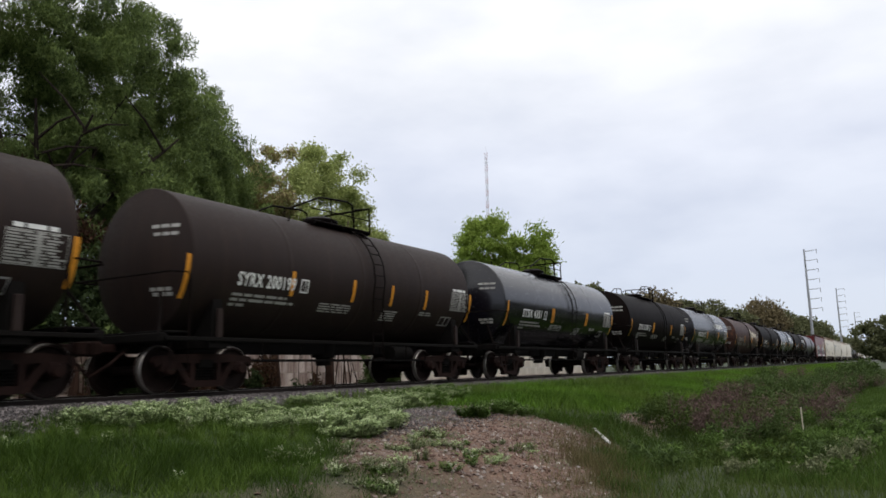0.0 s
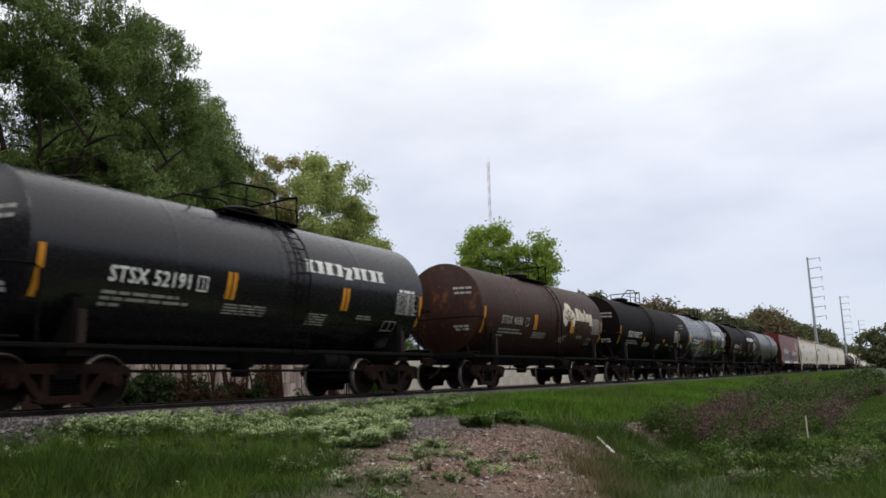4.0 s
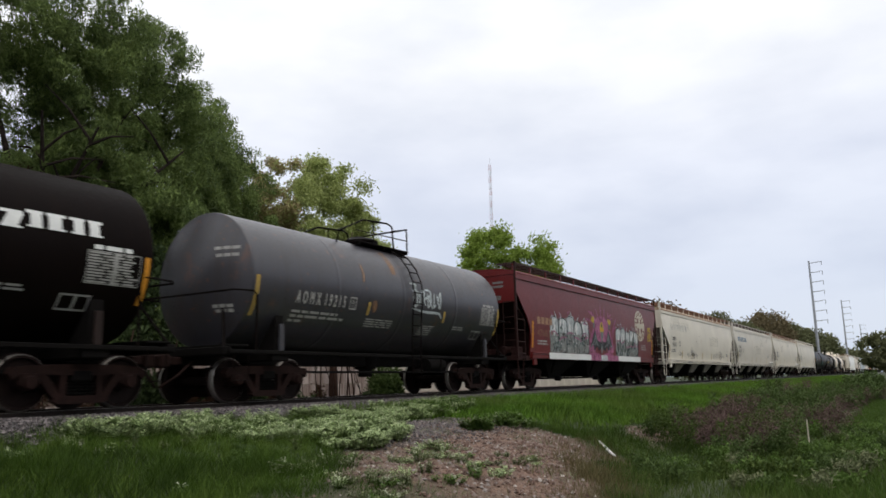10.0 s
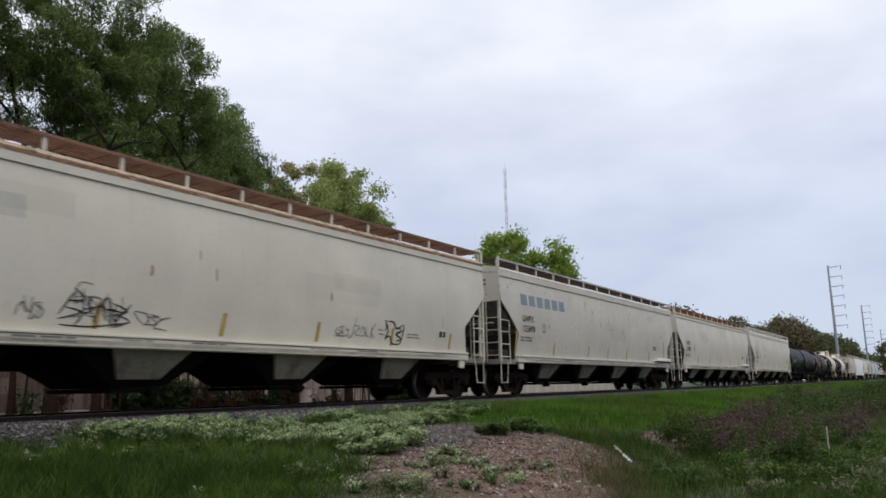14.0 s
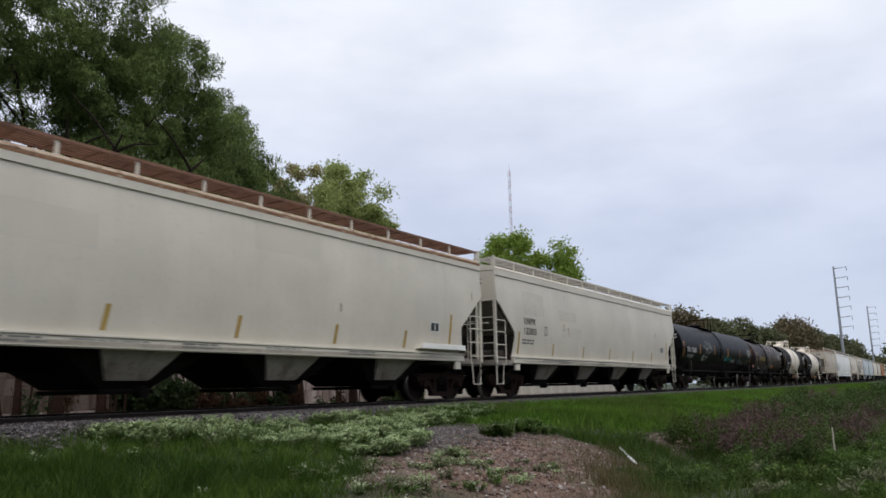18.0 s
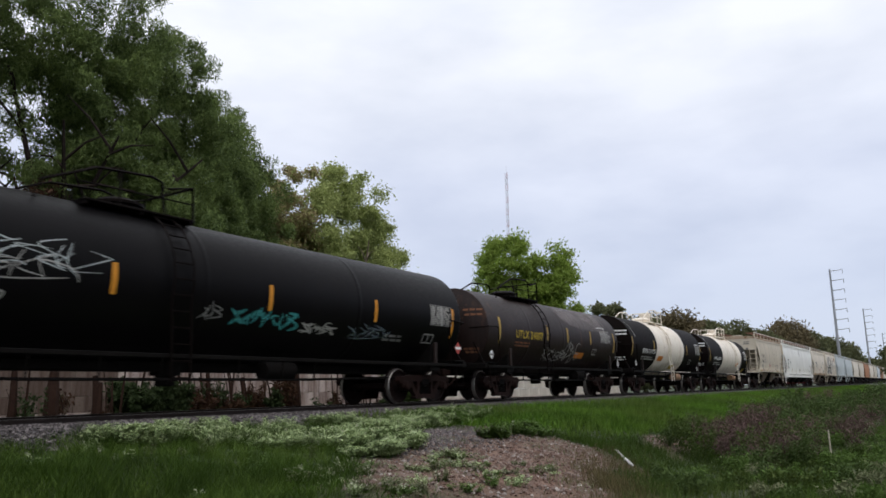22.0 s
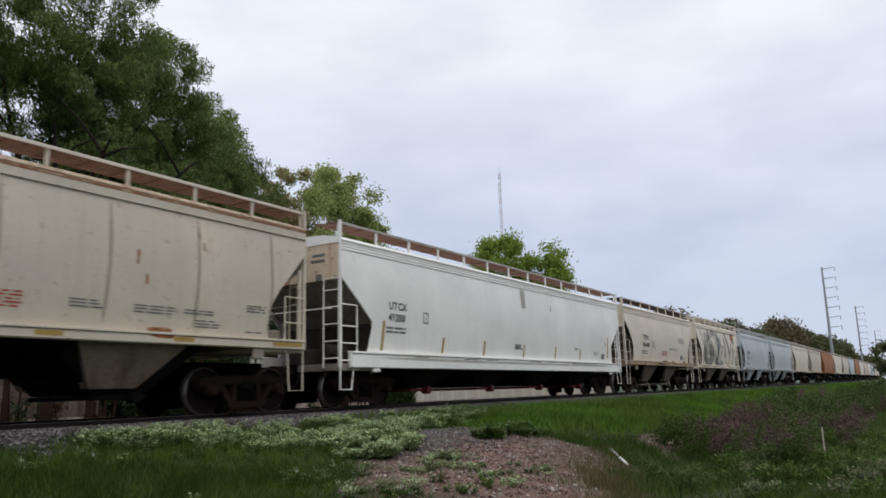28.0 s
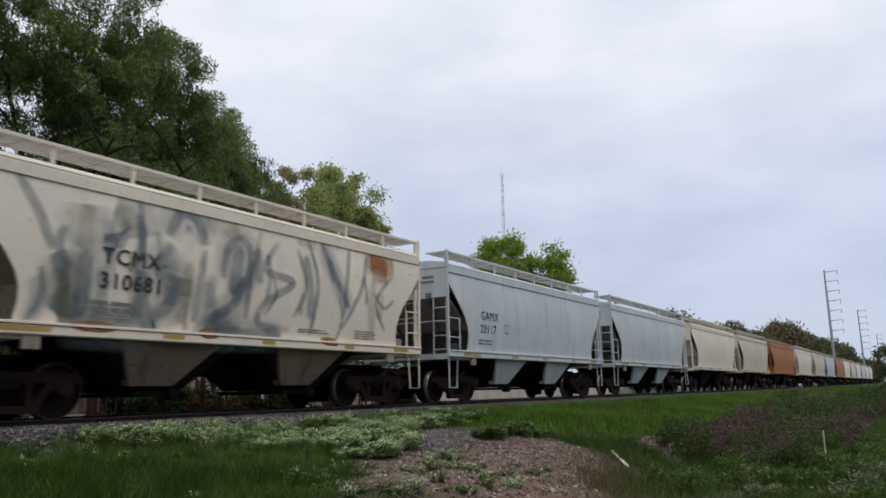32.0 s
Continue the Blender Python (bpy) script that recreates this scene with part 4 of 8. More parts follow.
def tank_wagon(mid, L, skin, r=1.5, zc=2.62, spacing=9.15, tank=None, band=None, label="", far=False, rail="loop", marks=None, walkway=0.0, fittings="black", bar_mat="yellow", worn=0.0, bar_xs=(-5.35, -1.5, 2.1, 5.42), group="wagons of the freight train", ladder_at=None):
    """A tank wagon standing at mid metres along the train."""
    w = tagged(new("tank_wagon"), label, "tank wagon", group)
    w["mid"] = mid
    T = (tank or L - 0.80) / 2
    n = 28 if far else 64
    side = on_tank(r, zc)
    shell = Bag()
    kn, deep = 0.045, 0.36
    crown = ((r - kn) ** 2 + deep ** 2) / (2 * deep)
    head = [(deep - crown + math.sqrt(crown ** 2 - (q * (r - kn)) ** 2) + kn, q * (r - kn)) for q in (0.02, 0.25, 0.5, 0.75, 0.9, 1.0)]
    head += [(kn * math.sin(a), r - kn + kn * math.cos(a)) for a in (0.95, 0.5, 0.15)]
    body = (L / 2 - 1.2 if r > 1.45 else T - 0.45)
    T = body + deep + kn
    prof = [(-body - x, q) for x, q in head] + [(-body, r), (-body + 0.06, r)]
    seams = [-body / 2, 0.0, body / 2]
    for sx in seams:
        prof += [(sx - 0.10, r), (sx - 0.03, r), (sx - 0.012, r + 0.005), (sx + 0.012, r + 0.005), (sx + 0.03, r), (sx + 0.10, r)]
    prof += [(body - 0.06, r), (body, r)] + [(body + x, q) for x, q in head[::-1]]
    shell.lathe(prof, (0, 0, zc), n)
    part("tank", shell, skin, w, smooth=28)
    if band:
        bx0, bx1, bm = band
        b = Bag()
        k = [(bx0, r + 0.004), (bx0 + 0.01, r + 0.02)]
        j = 4
        for i in range(1, j):
            x = bx0 + (bx1 - bx0) * i / j
            k += [(x - 0.05, r + 0.02), (x - 0.04, r + 0.03), (x + 0.04, r + 0.03), (x + 0.05, r + 0.02)]
        b.lathe(k + [(bx1 - 0.01, r + 0.02), (bx1, r + 0.004)], (0, 0, zc), n)
        part("insulated_band", b, bm, w, "cream white painted belt round the tank", smooth=28)
    # underframe: stub sills, bolsters with tank saddles, side runs
    end = L / 2 - 0.62
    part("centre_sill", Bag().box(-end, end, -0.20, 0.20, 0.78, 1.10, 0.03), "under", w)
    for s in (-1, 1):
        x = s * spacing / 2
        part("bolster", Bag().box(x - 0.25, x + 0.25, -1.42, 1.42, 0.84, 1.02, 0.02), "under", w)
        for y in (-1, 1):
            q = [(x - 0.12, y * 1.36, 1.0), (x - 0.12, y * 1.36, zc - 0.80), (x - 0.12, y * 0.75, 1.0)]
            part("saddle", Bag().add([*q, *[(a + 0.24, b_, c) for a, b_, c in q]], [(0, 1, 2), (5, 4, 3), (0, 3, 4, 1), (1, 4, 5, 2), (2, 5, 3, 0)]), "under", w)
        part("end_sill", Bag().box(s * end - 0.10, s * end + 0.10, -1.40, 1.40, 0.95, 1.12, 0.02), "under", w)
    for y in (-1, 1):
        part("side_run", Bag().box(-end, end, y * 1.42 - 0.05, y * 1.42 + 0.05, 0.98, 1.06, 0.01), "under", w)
    if not far:
        pipe = Bag()
        pipe.tube([(-end, -0.75, 0.70), (-3, -0.85, 0.62), (3, -0.85, 0.62), (end, -0.75, 0.70)], 0.03, 6)
        pipe.tube([(-3.3, -1.2, 0.60), (3.2, -1.2, 0.60)], 0.022, 6)
        for x in (-3.2, -2.0, -0.8, 1.0, 2.2, 3.2):
            pipe.tube([(x, -1.2, 0.60), (x, -1.25, 1.0)], 0.018, 5)
        part("brake_rigging", pipe, "under", w)["kind"] = "stuff"
        res = Bag().lathe([(2.0, 0.05), (2.02, 0.2), (2.9, 0.2), (2.92, 0.05)], (0, -0.8, 0.80), 16)
        part("air_reservoir", res, "tan" if fittings == "insul" else "under", w, smooth=35)
        if band:
            part("white_sill", Bag().box(band[0], band[1] + 0.6, -1.48, -1.46, 1.035, 1.065, 0.004), "insul", w)
        part("outlet", Bag().lathe([(0.50, 0.14), (0.52, 0.20), (0.70, 0.20), (0.72, 0.30), (1.15, 0.34)], (0.2, 0, 0), 16, 2), "under", w, smooth=35)
    # walkway round the manway with its railing
    top, px = zc + r, walkway
    deck = Bag()
    deck.box(px - 1.15, px + 1.15, -0.86, -0.42, top - 0.10, top - 0.06, 0.008)
    deck.box(px - 1.15, px + 1.15, 0.42, 0.86, top - 0.10, top - 0.06, 0.008)
    for x in (px - 1.1, px, px + 1.1):
        deck.box(x - 0.03, x + 0.03, -0.84, 0.84, top - 0.16, top - 0.10)
    part("walkway", deck, fittings, w)
    dome = Bag().lathe([(top - 0.08, 0.44), (top + 0.10, 0.44), (top + 0.11, 0.50), (top + 0.16, 0.50), (top + 0.24, 0.33), (top + 0.28, 0.05)], (px, 0, 0), 20, 2)
    part("manway", dome, fittings, w, smooth=35)
    if fittings == "insul":
        part("valve_housing", Bag().lathe([(top + 0.0, 0.30), (top + 0.42, 0.30), (top + 0.44, 0.33), (top + 0.50, 0.33), (top + 0.52, 0.1)], (px + 0.55, -0.1, 0), 18, 2), fittings, w, smooth=35)
    for y in (-0.80, 0.80):
        if far and y > 0:
            continue
        h = top + 0.62
        loop = [(px - 2.0, y, top - 0.22), (px - 1.9, y, top + 0.10), (px - 0.9, y, h - 0.08), (px + 0.2, y, h), (px + 0.42, y, h - 0.06), (px + 0.5, y, top - 0.12)]
        part("handrail", rail_loop(loop), fittings, w, smooth=60)
        loop2 = [(px + 0.55, y, h - 0.16), (px + 1.15, y, h - 0.02), (px + 1.17, y, top - 0.15)]
        part("handrail", rail_loop(loop2), fittings, w, smooth=60)
        part("handrail", rail_loop([(px - 1.2, y, top + 0.22), (px + 1.16, y, top + 0.26)], 0.016), fittings, w)
        for x in (px - 0.45,):
            part("stanchion", rail_loop([(x, y, top - 0.12), (x, y, h - 0.05)], 0.02), fittings, w)
    part("handrail", rail_loop([(px + 1.16, -0.8, top + 0.60), (px + 1.16, 0.8, top + 0.60)]), fittings, w)
    # ladder on the side
    lx = ladder_at if ladder_at is not None else px + 0.55
    path = [(math.cos(radians(q)) * (r + 0.10), zc + math.sin(radians(q)) * (r + 0.10)) for q in (118, 135, 150, 165, 180, 197)] + [(-1.50, 1.30), (-1.52, 0.55)]
    part("ladder", ladder_bag(lx - 0.21, lx + 0.21, path), fittings, w, smooth=60)
    # end rails and steps
    for s in (-1, 1):
        if far:
            break
        e = s * (end + 0.02)
        hoop = [(s * (spacing / 2 + 0.75), -1.45, 1.05), (s * (spacing / 2 + 0.75), -1.45, 2.20), (s * (spacing / 2 + 0.85), -1.45, 2.28), (e - s * 0.1, -1.45, 2.26), (e, -1.35, 2.24), (e, 1.35, 2.24), (e - s * 0.1, 1.45, 2.26), (s * (spacing / 2 + 0.75), 1.45, 2.26)]
        part("end_rail", rail_loop(hoop, 0.022), "black", w)
        part("end_brace", Bag().tube([(e, -1.30, 1.10), (s * (T - 0.25), -0.75, 2.05)], 0.03, 6), "black", w)
        step = Bag().tube([(e - s * 0.15, -1.42, 1.0), (e - s * 0.15, -1.44, 0.45), (e - s * 0.55, -1.44, 0.45), (e - s * 0.55, -1.42, 1.0)], 0.018, 5)
        part("end_step", step, "black", w)
        part("end_platform", Bag().box(*sorted((e - s * 0.02, e - s * 0.55)), -1.40, 1.40, 1.125, 1.165, 0.01), "under", w)
        part("handbrake", Bag().lathe([(-0.03, 0.05), (-0.02, 0.24), (0.02, 0.26), (0.03, 0.05)], (e, 0.6, 1.9), 18), "under", w) if s > 0 else None
        part("support", Bag().box(s * spacing / 2 - 0.07, s * spacing / 2 + 0.07, -1.46, -1.40, 1.06, 1.62, 0.01), "brownblack" if skin != "grey" else skin, w)
    couplers(w, L, end)
    for s in (-1, 1):
        add_bogie(w, s * spacing / 2, far)
    # reflector bars
    for i, x in enumerate(bar_xs):
        b = Bag()
        ends = i in (0, len(bar_xs) - 1)
        hi, lo = (2.62, 1.78) if ends else (2.56 - worn, 2.02)
        patch(b, side, x - 0.055, x + 0.055, lo, hi, 0, 6)
        part("reflector_bar", b, bar_mat, w, "yellow reflective strip")
        if not ends and rail == "pair":
            part("reflector_bar", patch(Bag(), side, x + 0.10, x + 0.20, lo, hi, 0, 6), bar_mat, w, "yellow reflective strip")
    couple = on_tank(r, zc)
    if marks:
        marks(w, couple)
    return w


def stsx_marks(number, brand=None, mat="whitepaint"):
    """Reporting mark, data lines and consolidated stencil of the syrup tank wagons."""
    def put(w, side):
        word(w, side, number, -4.15, 2.13, 0.27, mat, fat=0.016, width=1.70 if len(number) > 9 else 1.62)
        frame_patch(w, side, -2.28, 2.11, 0.26, 0.30, mat)
        bars(w, side, -4.2, 1.98, 1.9, 2, seed=3)
        bars(w, side, -4.2, 1.78, 0.5, 1, seed=4)
        bars(w, side, -1.5, 1.94, 1.25, 4, seed=5, h=0.03, gap=0.055)
        bars(w, side, 1.0, 1.90, 0.75, 5, seed=6, h=0.03, gap=0.055)
        bars(w, side, 2.75, 1.95, 0.75, 2, seed=16, h=0.035, gap=0.06)
        bars(w, side, 4.38, 2.72, 0.85, 1, mat, 0.075, seed=7)
        bars(w, side, 4.30, 2.60, 1.0, 11, "dullwhite", 0.030, 0.048, seed=8, name="consolidated_stencil")
        frame_patch(w, side, 4.27, 2.07, 1.02, 0.55, "dullwhite", 0.014)
        frame_patch(w, side, 3.95, 1.62, 0.55, 0.26)
        head_lines(w, -1)
        if brand:
            brand(w, side)
    return put


def head_lines(w, s, mat="dullwhite", r=1.5, zc=2.62):
    """Number lines on the tank's head, at its side next to the line of sight."""
    b = Bag()
    shell = next(o for o in w.children if o.name.split(".")[0] == "tank")
    half = max(abs(v.co.x) for v in shell.data.vertices)
    for i, (z, k) in enumerate(((zc + 0.56, 0.62), (zc + 0.40, 0.55), (zc - 0.67, 0.5), (zc - 0.77, 0.45))):
        y0 = -1.18 if z > zc else -1.05
        for j in range(3):
            y = y0 + k * j / 3
            R = ((r - 0.045) ** 2 + 0.36 ** 2) / 0.72
            def at(yy, zz):
                q = math.hypot(yy, zz - zc)
                return (s * (half - R + math.sqrt(R * R - q * q) + 0.008), yy, zz)
            b.add([at(y, z), at(y + k / 3 - 0.03, z), at(y + k / 3 - 0.03, z + 0.07), at(y, z + 0.07)], [(0, 1, 2, 3), (3, 2, 1, 0)])
    part("end_lettering", b, mat, w)["kind"] = "stuff"


def brand_blocks(x, z, widths, h=0.30, mat="whitepaint"):
    """A company name as plain blocks, one for each letter."""
    def put(w, side):
        u = x
        for i, k in enumerate(widths):
            # tapering blocks, one for each letter; the middle sign leans and drops
            drop = 0.05 if i == len(widths) // 2 else 0.0
            b = Bag()
            patch(b, side, u, u + k, z + h * 0.82 - drop, z + h - drop, n=1)
            patch(b, side, u + k * (0.08 + 0.16 * (i % 2)), u + k * (0.92 - 0.16 * ((i + 1) % 2)), z + h * 0.12 - drop, z + h * 0.82 - drop, 0.10 if drop else 0.0, n=2)
            patch(b, side, u + k * 0.04, u + k * 0.96, z - drop, z + h * 0.12 - drop, n=1)
            part("letter_block", b, mat, w)
            u += k + (0.05 if drop or i + 1 == len(widths) // 2 else 0.065)
    return put


def disc(b, place, cx, cz, r, n=26):
    return b.add([place(cx + r * k * math.cos(2 * math.pi * i / n), cz + r * k * math.sin(2 * math.pi * i / n)) for k in (1, 0.5) for i in range(n)] + [place(cx, cz)], [(i, (i + 1) % n, n + (i + 1) % n, n + i) for i in range(n)] + [(n + i, n + (i + 1) % n, 2 * n) for i in range(n)])


def leaf_brand(w, side):
    """Cream trefoil emblem with dark rays, and a row of blocks beside it."""
    for i, (x, z, r) in enumerate(((1.70, 2.86, 0.37), (1.40, 2.62, 0.34), (2.03, 2.62, 0.34))):
        part("emblem", disc(Bag(), lift(side, 0.002 * i), x, z, r), "emblemcream", w, "cream trefoil emblem of three lobes")
    up = lift(side, 0.008)
    for x0, z0, x1, z1, k in ((1.70, 2.50, 1.70, 2.98, 0.055), (1.66, 2.54, 1.46, 2.88, 0.06), (1.74, 2.54, 1.94, 2.88, 0.06), (1.64, 2.50, 1.22, 2.66, 0.06), (1.76, 2.50, 2.18, 2.66, 0.06), (1.62, 2.84, 1.70, 2.96, 0.05), (1.78, 2.84, 1.70, 2.96, 0.05), (1.40, 2.80, 1.56, 2.90, 0.05), (2.00, 2.80, 1.84, 2.90, 0.05)):
        part("emblem_ray", ribbon(Bag(), up, [(x0, z0), ((x0 + x1) / 2, (z0 + z1) / 2), (x1, z1)], k), "tarprint", w)
    part("emblem_ray", disc(Bag(), lift(side, 0.010), 1.70, 2.26, 0.24), "tarprint", w)
    u = 2.46
    for k, lo, hi in ((0.40, 2.55, 3.06), (0.20, 2.55, 3.02), (0.32, 2.55, 2.90), (0.13, 2.55, 3.06), (0.32, 2.55, 2.90), (0.34, 2.40, 2.90)):
        part("letter_block", patch(Bag(), side, u, u + k * 0.92, lo, hi), "emblemcream", w)
        u += k + 0.025
    part("reflector_bar", patch(Bag(), lift(side, 0.014), 1.86, 2.02, 2.05, 2.52), "yellow", w, "yellow reflective strip")


# darker body tones for the end recesses: grime plus painted-in shade
shade_grime_of = {"white": "darkgrime", "cleanwhite": "darkgrime", "agedwhite": "darkgrime", "cream": "grimedcream", "beige": "grimedcream", "bluegrey": "grimed", "oxide": "oxidedark"}
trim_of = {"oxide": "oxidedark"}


def hopper_wagon(mid, L, skin, label, bays=4, top=4.42, eave=3.98, shoulder=3.02, cut=1.15, spacing=None, walk_mat="rusttop", rounded=False, marks=None, far=False, ribs=0, sill_mat=None, bar_xs=(), bar_mat="dullyellow", bulge=0.05, under="under", group="wagons of the freight train", post_gap=1.42, half=None, walk_edge=None, sill_marks=(), chute_mat="chutegrey", chord_mat=None, chute_k=0.8, chute_z=0.56, eave_ribs=0, end_mat=None, sill=(1.06, 1.26), gate_mat=None):
    """A covered hopper wagon standing at mid metres along the train."""
    w = tagged(new("hopper_wagon"), label, "hopper wagon", group)
    w["mid"] = mid
    sill_mat = sill_mat or skin
    trim = trim_of.get(skin, skin)
    hl = half or L / 2 - 0.62
    W = 1.50
    spacing = spacing or L - 3.9
    z0, z1 = sill
    zc = 1.95

    def y_at(z):
        return -(W + bulge * math.sin(math.pi * min(1, max(0, (z - z1) / (eave - z1)))))

    # side sheets: an outline with cut corners, swept up the side
    if rounded:
        edge = [(0.0, eave), (0.0, 3.45), (0.06, 3.34), (0.28, 3.08), (0.54, 2.80), (0.82, 2.50), (1.0, 2.22), (1.08, 1.98), (1.09, 1.75), (1.04, z1)]
    else:
        edge = [(0.0, eave), (0.0, shoulder), (cut, 2.05), (cut + 0.02, 1.90), (cut - 0.12, z1)]
    levels = sorted({z for _, z in edge} | {1.6, 1.95, 2.4, 2.8, 3.3, 3.7})

    def inset(z):
        e = edge[::-1]
        for (xa, za), (xb, zb) in zip(e, e[1:]):
            if za <= z <= zb + 1e-6 and zb > za:
                return xa + (xb - xa) * (z - za) / (zb - za)
        return 0.0

    for s in (-1, 1):
        b = Bag()
        cols = 25 if not far else 9
        v, f = [], []
        for z in levels:
            i = inset(z)
            for c in range(cols):
                x = (-hl + i) + (2 * (hl - i)) * c / (cols - 1)
                v.append((x, -s * y_at(z) if s > 0 else y_at(z), z))
        k = len(v)
        v += [(x, y + (0.035 if y < 0 else -0.035), z) for x, y, z in v]
        for r_ in range(len(levels) - 1):
            for c in range(cols - 1):
                q = (r_ * cols + c, r_ * cols + c + 1, (r_ + 1) * cols + c + 1, (r_ + 1) * cols + c)
                f.append(q if s < 0 else q[::-1])
                q = tuple(j + k for j in q)
                f.append(q[::-1] if s < 0 else q)
            for c in (0, cols - 1):
                q = (r_ * cols + c, (r_ + 1) * cols + c, (r_ + 1) * cols + c + k, r_ * cols + c + k)
                f.append(q if (c == 0) == (s < 0) else q[::-1])
        b.add(v, f)
        part("side_sheet", b, skin, w, smooth=30)
    for i in range(ribs):
        x = -hl + 0.35 + (2 * hl - 0.7) * (i + 0.5) / ribs
        b = Bag()
        for za, zb in zip(levels, levels[1:]):
            if abs(x) > hl - inset(za) - 0.05:
                continue
            b.add([(x - 0.012, y_at(za) - 0.006, za), (x + 0.012, y_at(za) - 0.006, za), (x + 0.012, y_at(zb) - 0.006, zb), (x - 0.012, y_at(zb) - 0.006, zb)], [(0, 1, 2, 3)])
        if b.v:
            part("seam", b, skin, w)
    # roof, rounded over from eave to eave
    rise = 0.24
    ring = [(-W - 0.02, eave), (-W - 0.05, eave + 0.06), (-W, eave + 0.13), (-1.0, eave + rise - 0.02), (0, eave + rise + 0.03), (1.0, eave + rise - 0.02), (W, eave + 0.13), (W + 0.05, eave + 0.06), (W + 0.02, eave)]
    b = Bag().loft([[(x, y, z) for y, z in ring] for x in (-hl - 0.02, hl + 0.02)])
    part("roof", b, chord_mat or skin, w, smooth=50)
    # top chord under the eave
    b = Bag().box(-hl, hl, -W - 0.055, -W - 0.01, eave - 0.17, eave + 0.03, 0.012).box(-hl, hl, W + 0.01, W + 0.055, eave - 0.17, eave + 0.03, 0.012)
    if not eave_ribs:
        part("top_chord", b, skin, w)
    if chord_mat:
        part("rusty_edge", Bag().box(-hl, hl, -W - 0.060, -W - 0.052, eave - 0.015, eave + 0.034), "rustedge", w, "rusty upper edge of the chord")
    for i in range(eave_ribs):
        z = eave - 0.035 - (0.095 if rounded else 0.07) * i
        part("eave_rib", Bag().box(-hl + 0.02, hl - 0.02, y_at(z) - 0.020, y_at(z) + 0.01, z, z + 0.045, 0.008), skin, w)
    # running boards on brackets
    for s in (-1, 1):
        b = Bag()
        for k in range(7):
            y = s * (0.79 + 0.105 * k)
            b.box(-hl, hl, y - 0.026, y + 0.026, top - 0.040, top - 0.012)
        for k in range(int(2 * hl / 0.7)):
            x = -hl + 0.35 + 0.7 * k
            b.box(x - 0.02, x + 0.02, *sorted((s * 0.76, s * 1.45)), top - 0.055, top - 0.040)
        part("running_board", b, walk_mat, w)
        part("board_edge", Bag().box(-hl, hl, *sorted((s * 1.455, s * 1.475)), top - 0.06, top, 0.004), walk_edge or walk_mat, w)
        n = max(3, round(2 * hl / post_gap))
        for i in range(n + 1):
            if far and i % 2:
                continue
            x = -hl + 0.05 + (2 * hl - 0.1) * i / n
            part("bracket", Bag().box(x - 0.03, x + 0.03, s * 1.43 - 0.022, s * 1.43 + 0.022, eave + 0.10, top - 0.042), skin if not far else walk_mat, w)
    hatch = Bag().box(-hl + 0.8, hl - 0.8, -0.34, 0.34, eave + rise, eave + rise + 0.10, 0.03)
    part("hatch_cover", hatch, skin, w)
    # end walls, slope sheets, posts, ladders
    for s in (-1, 1):
        x = s * hl
        e = Bag().box(*sorted((x, x - s * 0.05)), -W + 0.03, W - 0.03, shoulder - 0.02, eave + 0.10, 0.005)
        e.add([(x, -W + 0.05, eave + 0.10), (x, W - 0.05, eave + 0.10), (x, 0, eave + rise)], [(0, 1, 2), (2, 1, 0)])
        part("end_wall", e, end_mat or skin, w)
        part("end_lettering", bars_on_end(x + s * 0.004, eave), "greypaint", w)["kind"] = "stuff"
        xi = s * (hl - 2.5)
        sl = Bag().add([(x - s * 0.02, -W + 0.06, shoulder), (x - s * 0.02, W - 0.06, shoulder), (xi, W - 0.06, z1 - 0.1), (xi, -W + 0.06, z1 - 0.1), (x - s * 0.10, -W + 0.06, shoulder), (x - s * 0.10, W - 0.06, shoulder), (xi - s * 0.08, W - 0.06, z1 - 0.1), (xi - s * 0.08, -W + 0.06, z1 - 0.1)], [(0, 1, 2, 3), (7, 6, 5, 4), (0, 4, 5, 1), (2, 6, 7, 3), (1, 5, 6, 2), (3, 7, 4, 0)])
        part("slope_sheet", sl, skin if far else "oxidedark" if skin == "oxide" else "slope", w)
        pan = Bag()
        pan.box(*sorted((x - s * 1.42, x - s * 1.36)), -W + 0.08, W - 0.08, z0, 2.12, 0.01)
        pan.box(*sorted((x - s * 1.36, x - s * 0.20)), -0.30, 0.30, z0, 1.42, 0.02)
        # its colour includes the shade below the slope sheet
        part("bulkhead", pan, shade_grime_of.get(skin, skin), w)
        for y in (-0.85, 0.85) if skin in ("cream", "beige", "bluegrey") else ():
            part("end_brace", Bag().tube([(x - s * 0.10, y, shoulder), (x - s * 1.30, y * 0.7, z0 + 0.1)], 0.035, 6), shade_grime_of.get(skin, skin), w)
        for y in (-W + 0.06, W - 0.06):
            part("end_post", Bag().box(*sorted((x - s * 0.03, x - s * 0.13)), y - 0.03, y + 0.03, z0 + 0.1, shoulder + 0.02, 0.01), trim, w)
        part("end_sill", Bag().box(*sorted((x + s * 0.02, x - s * 1.25)), -W + 0.02, W - 0.02, z0 - 0.06, z0 + 0.10, 0.01), trim_of.get(skin, "slope" if "white" in skin else sill_mat), w)
        if far:
            continue
        # side ladder at the corner, and the end ladder
        xa, xb = x - s * 0.16, x - s * 0.60
        part("side_ladder", half_ladder((xb, -W - 0.03), (x, -W - 0.03), z0 - 0.05, 2.40), trim, w)
        part("corner_post", Bag().box(*sorted((x + s * 0.025, x - s * 0.04)), -W - 0.045, -W + 0.02, z0, top + 0.02, 0.008), trim, w)
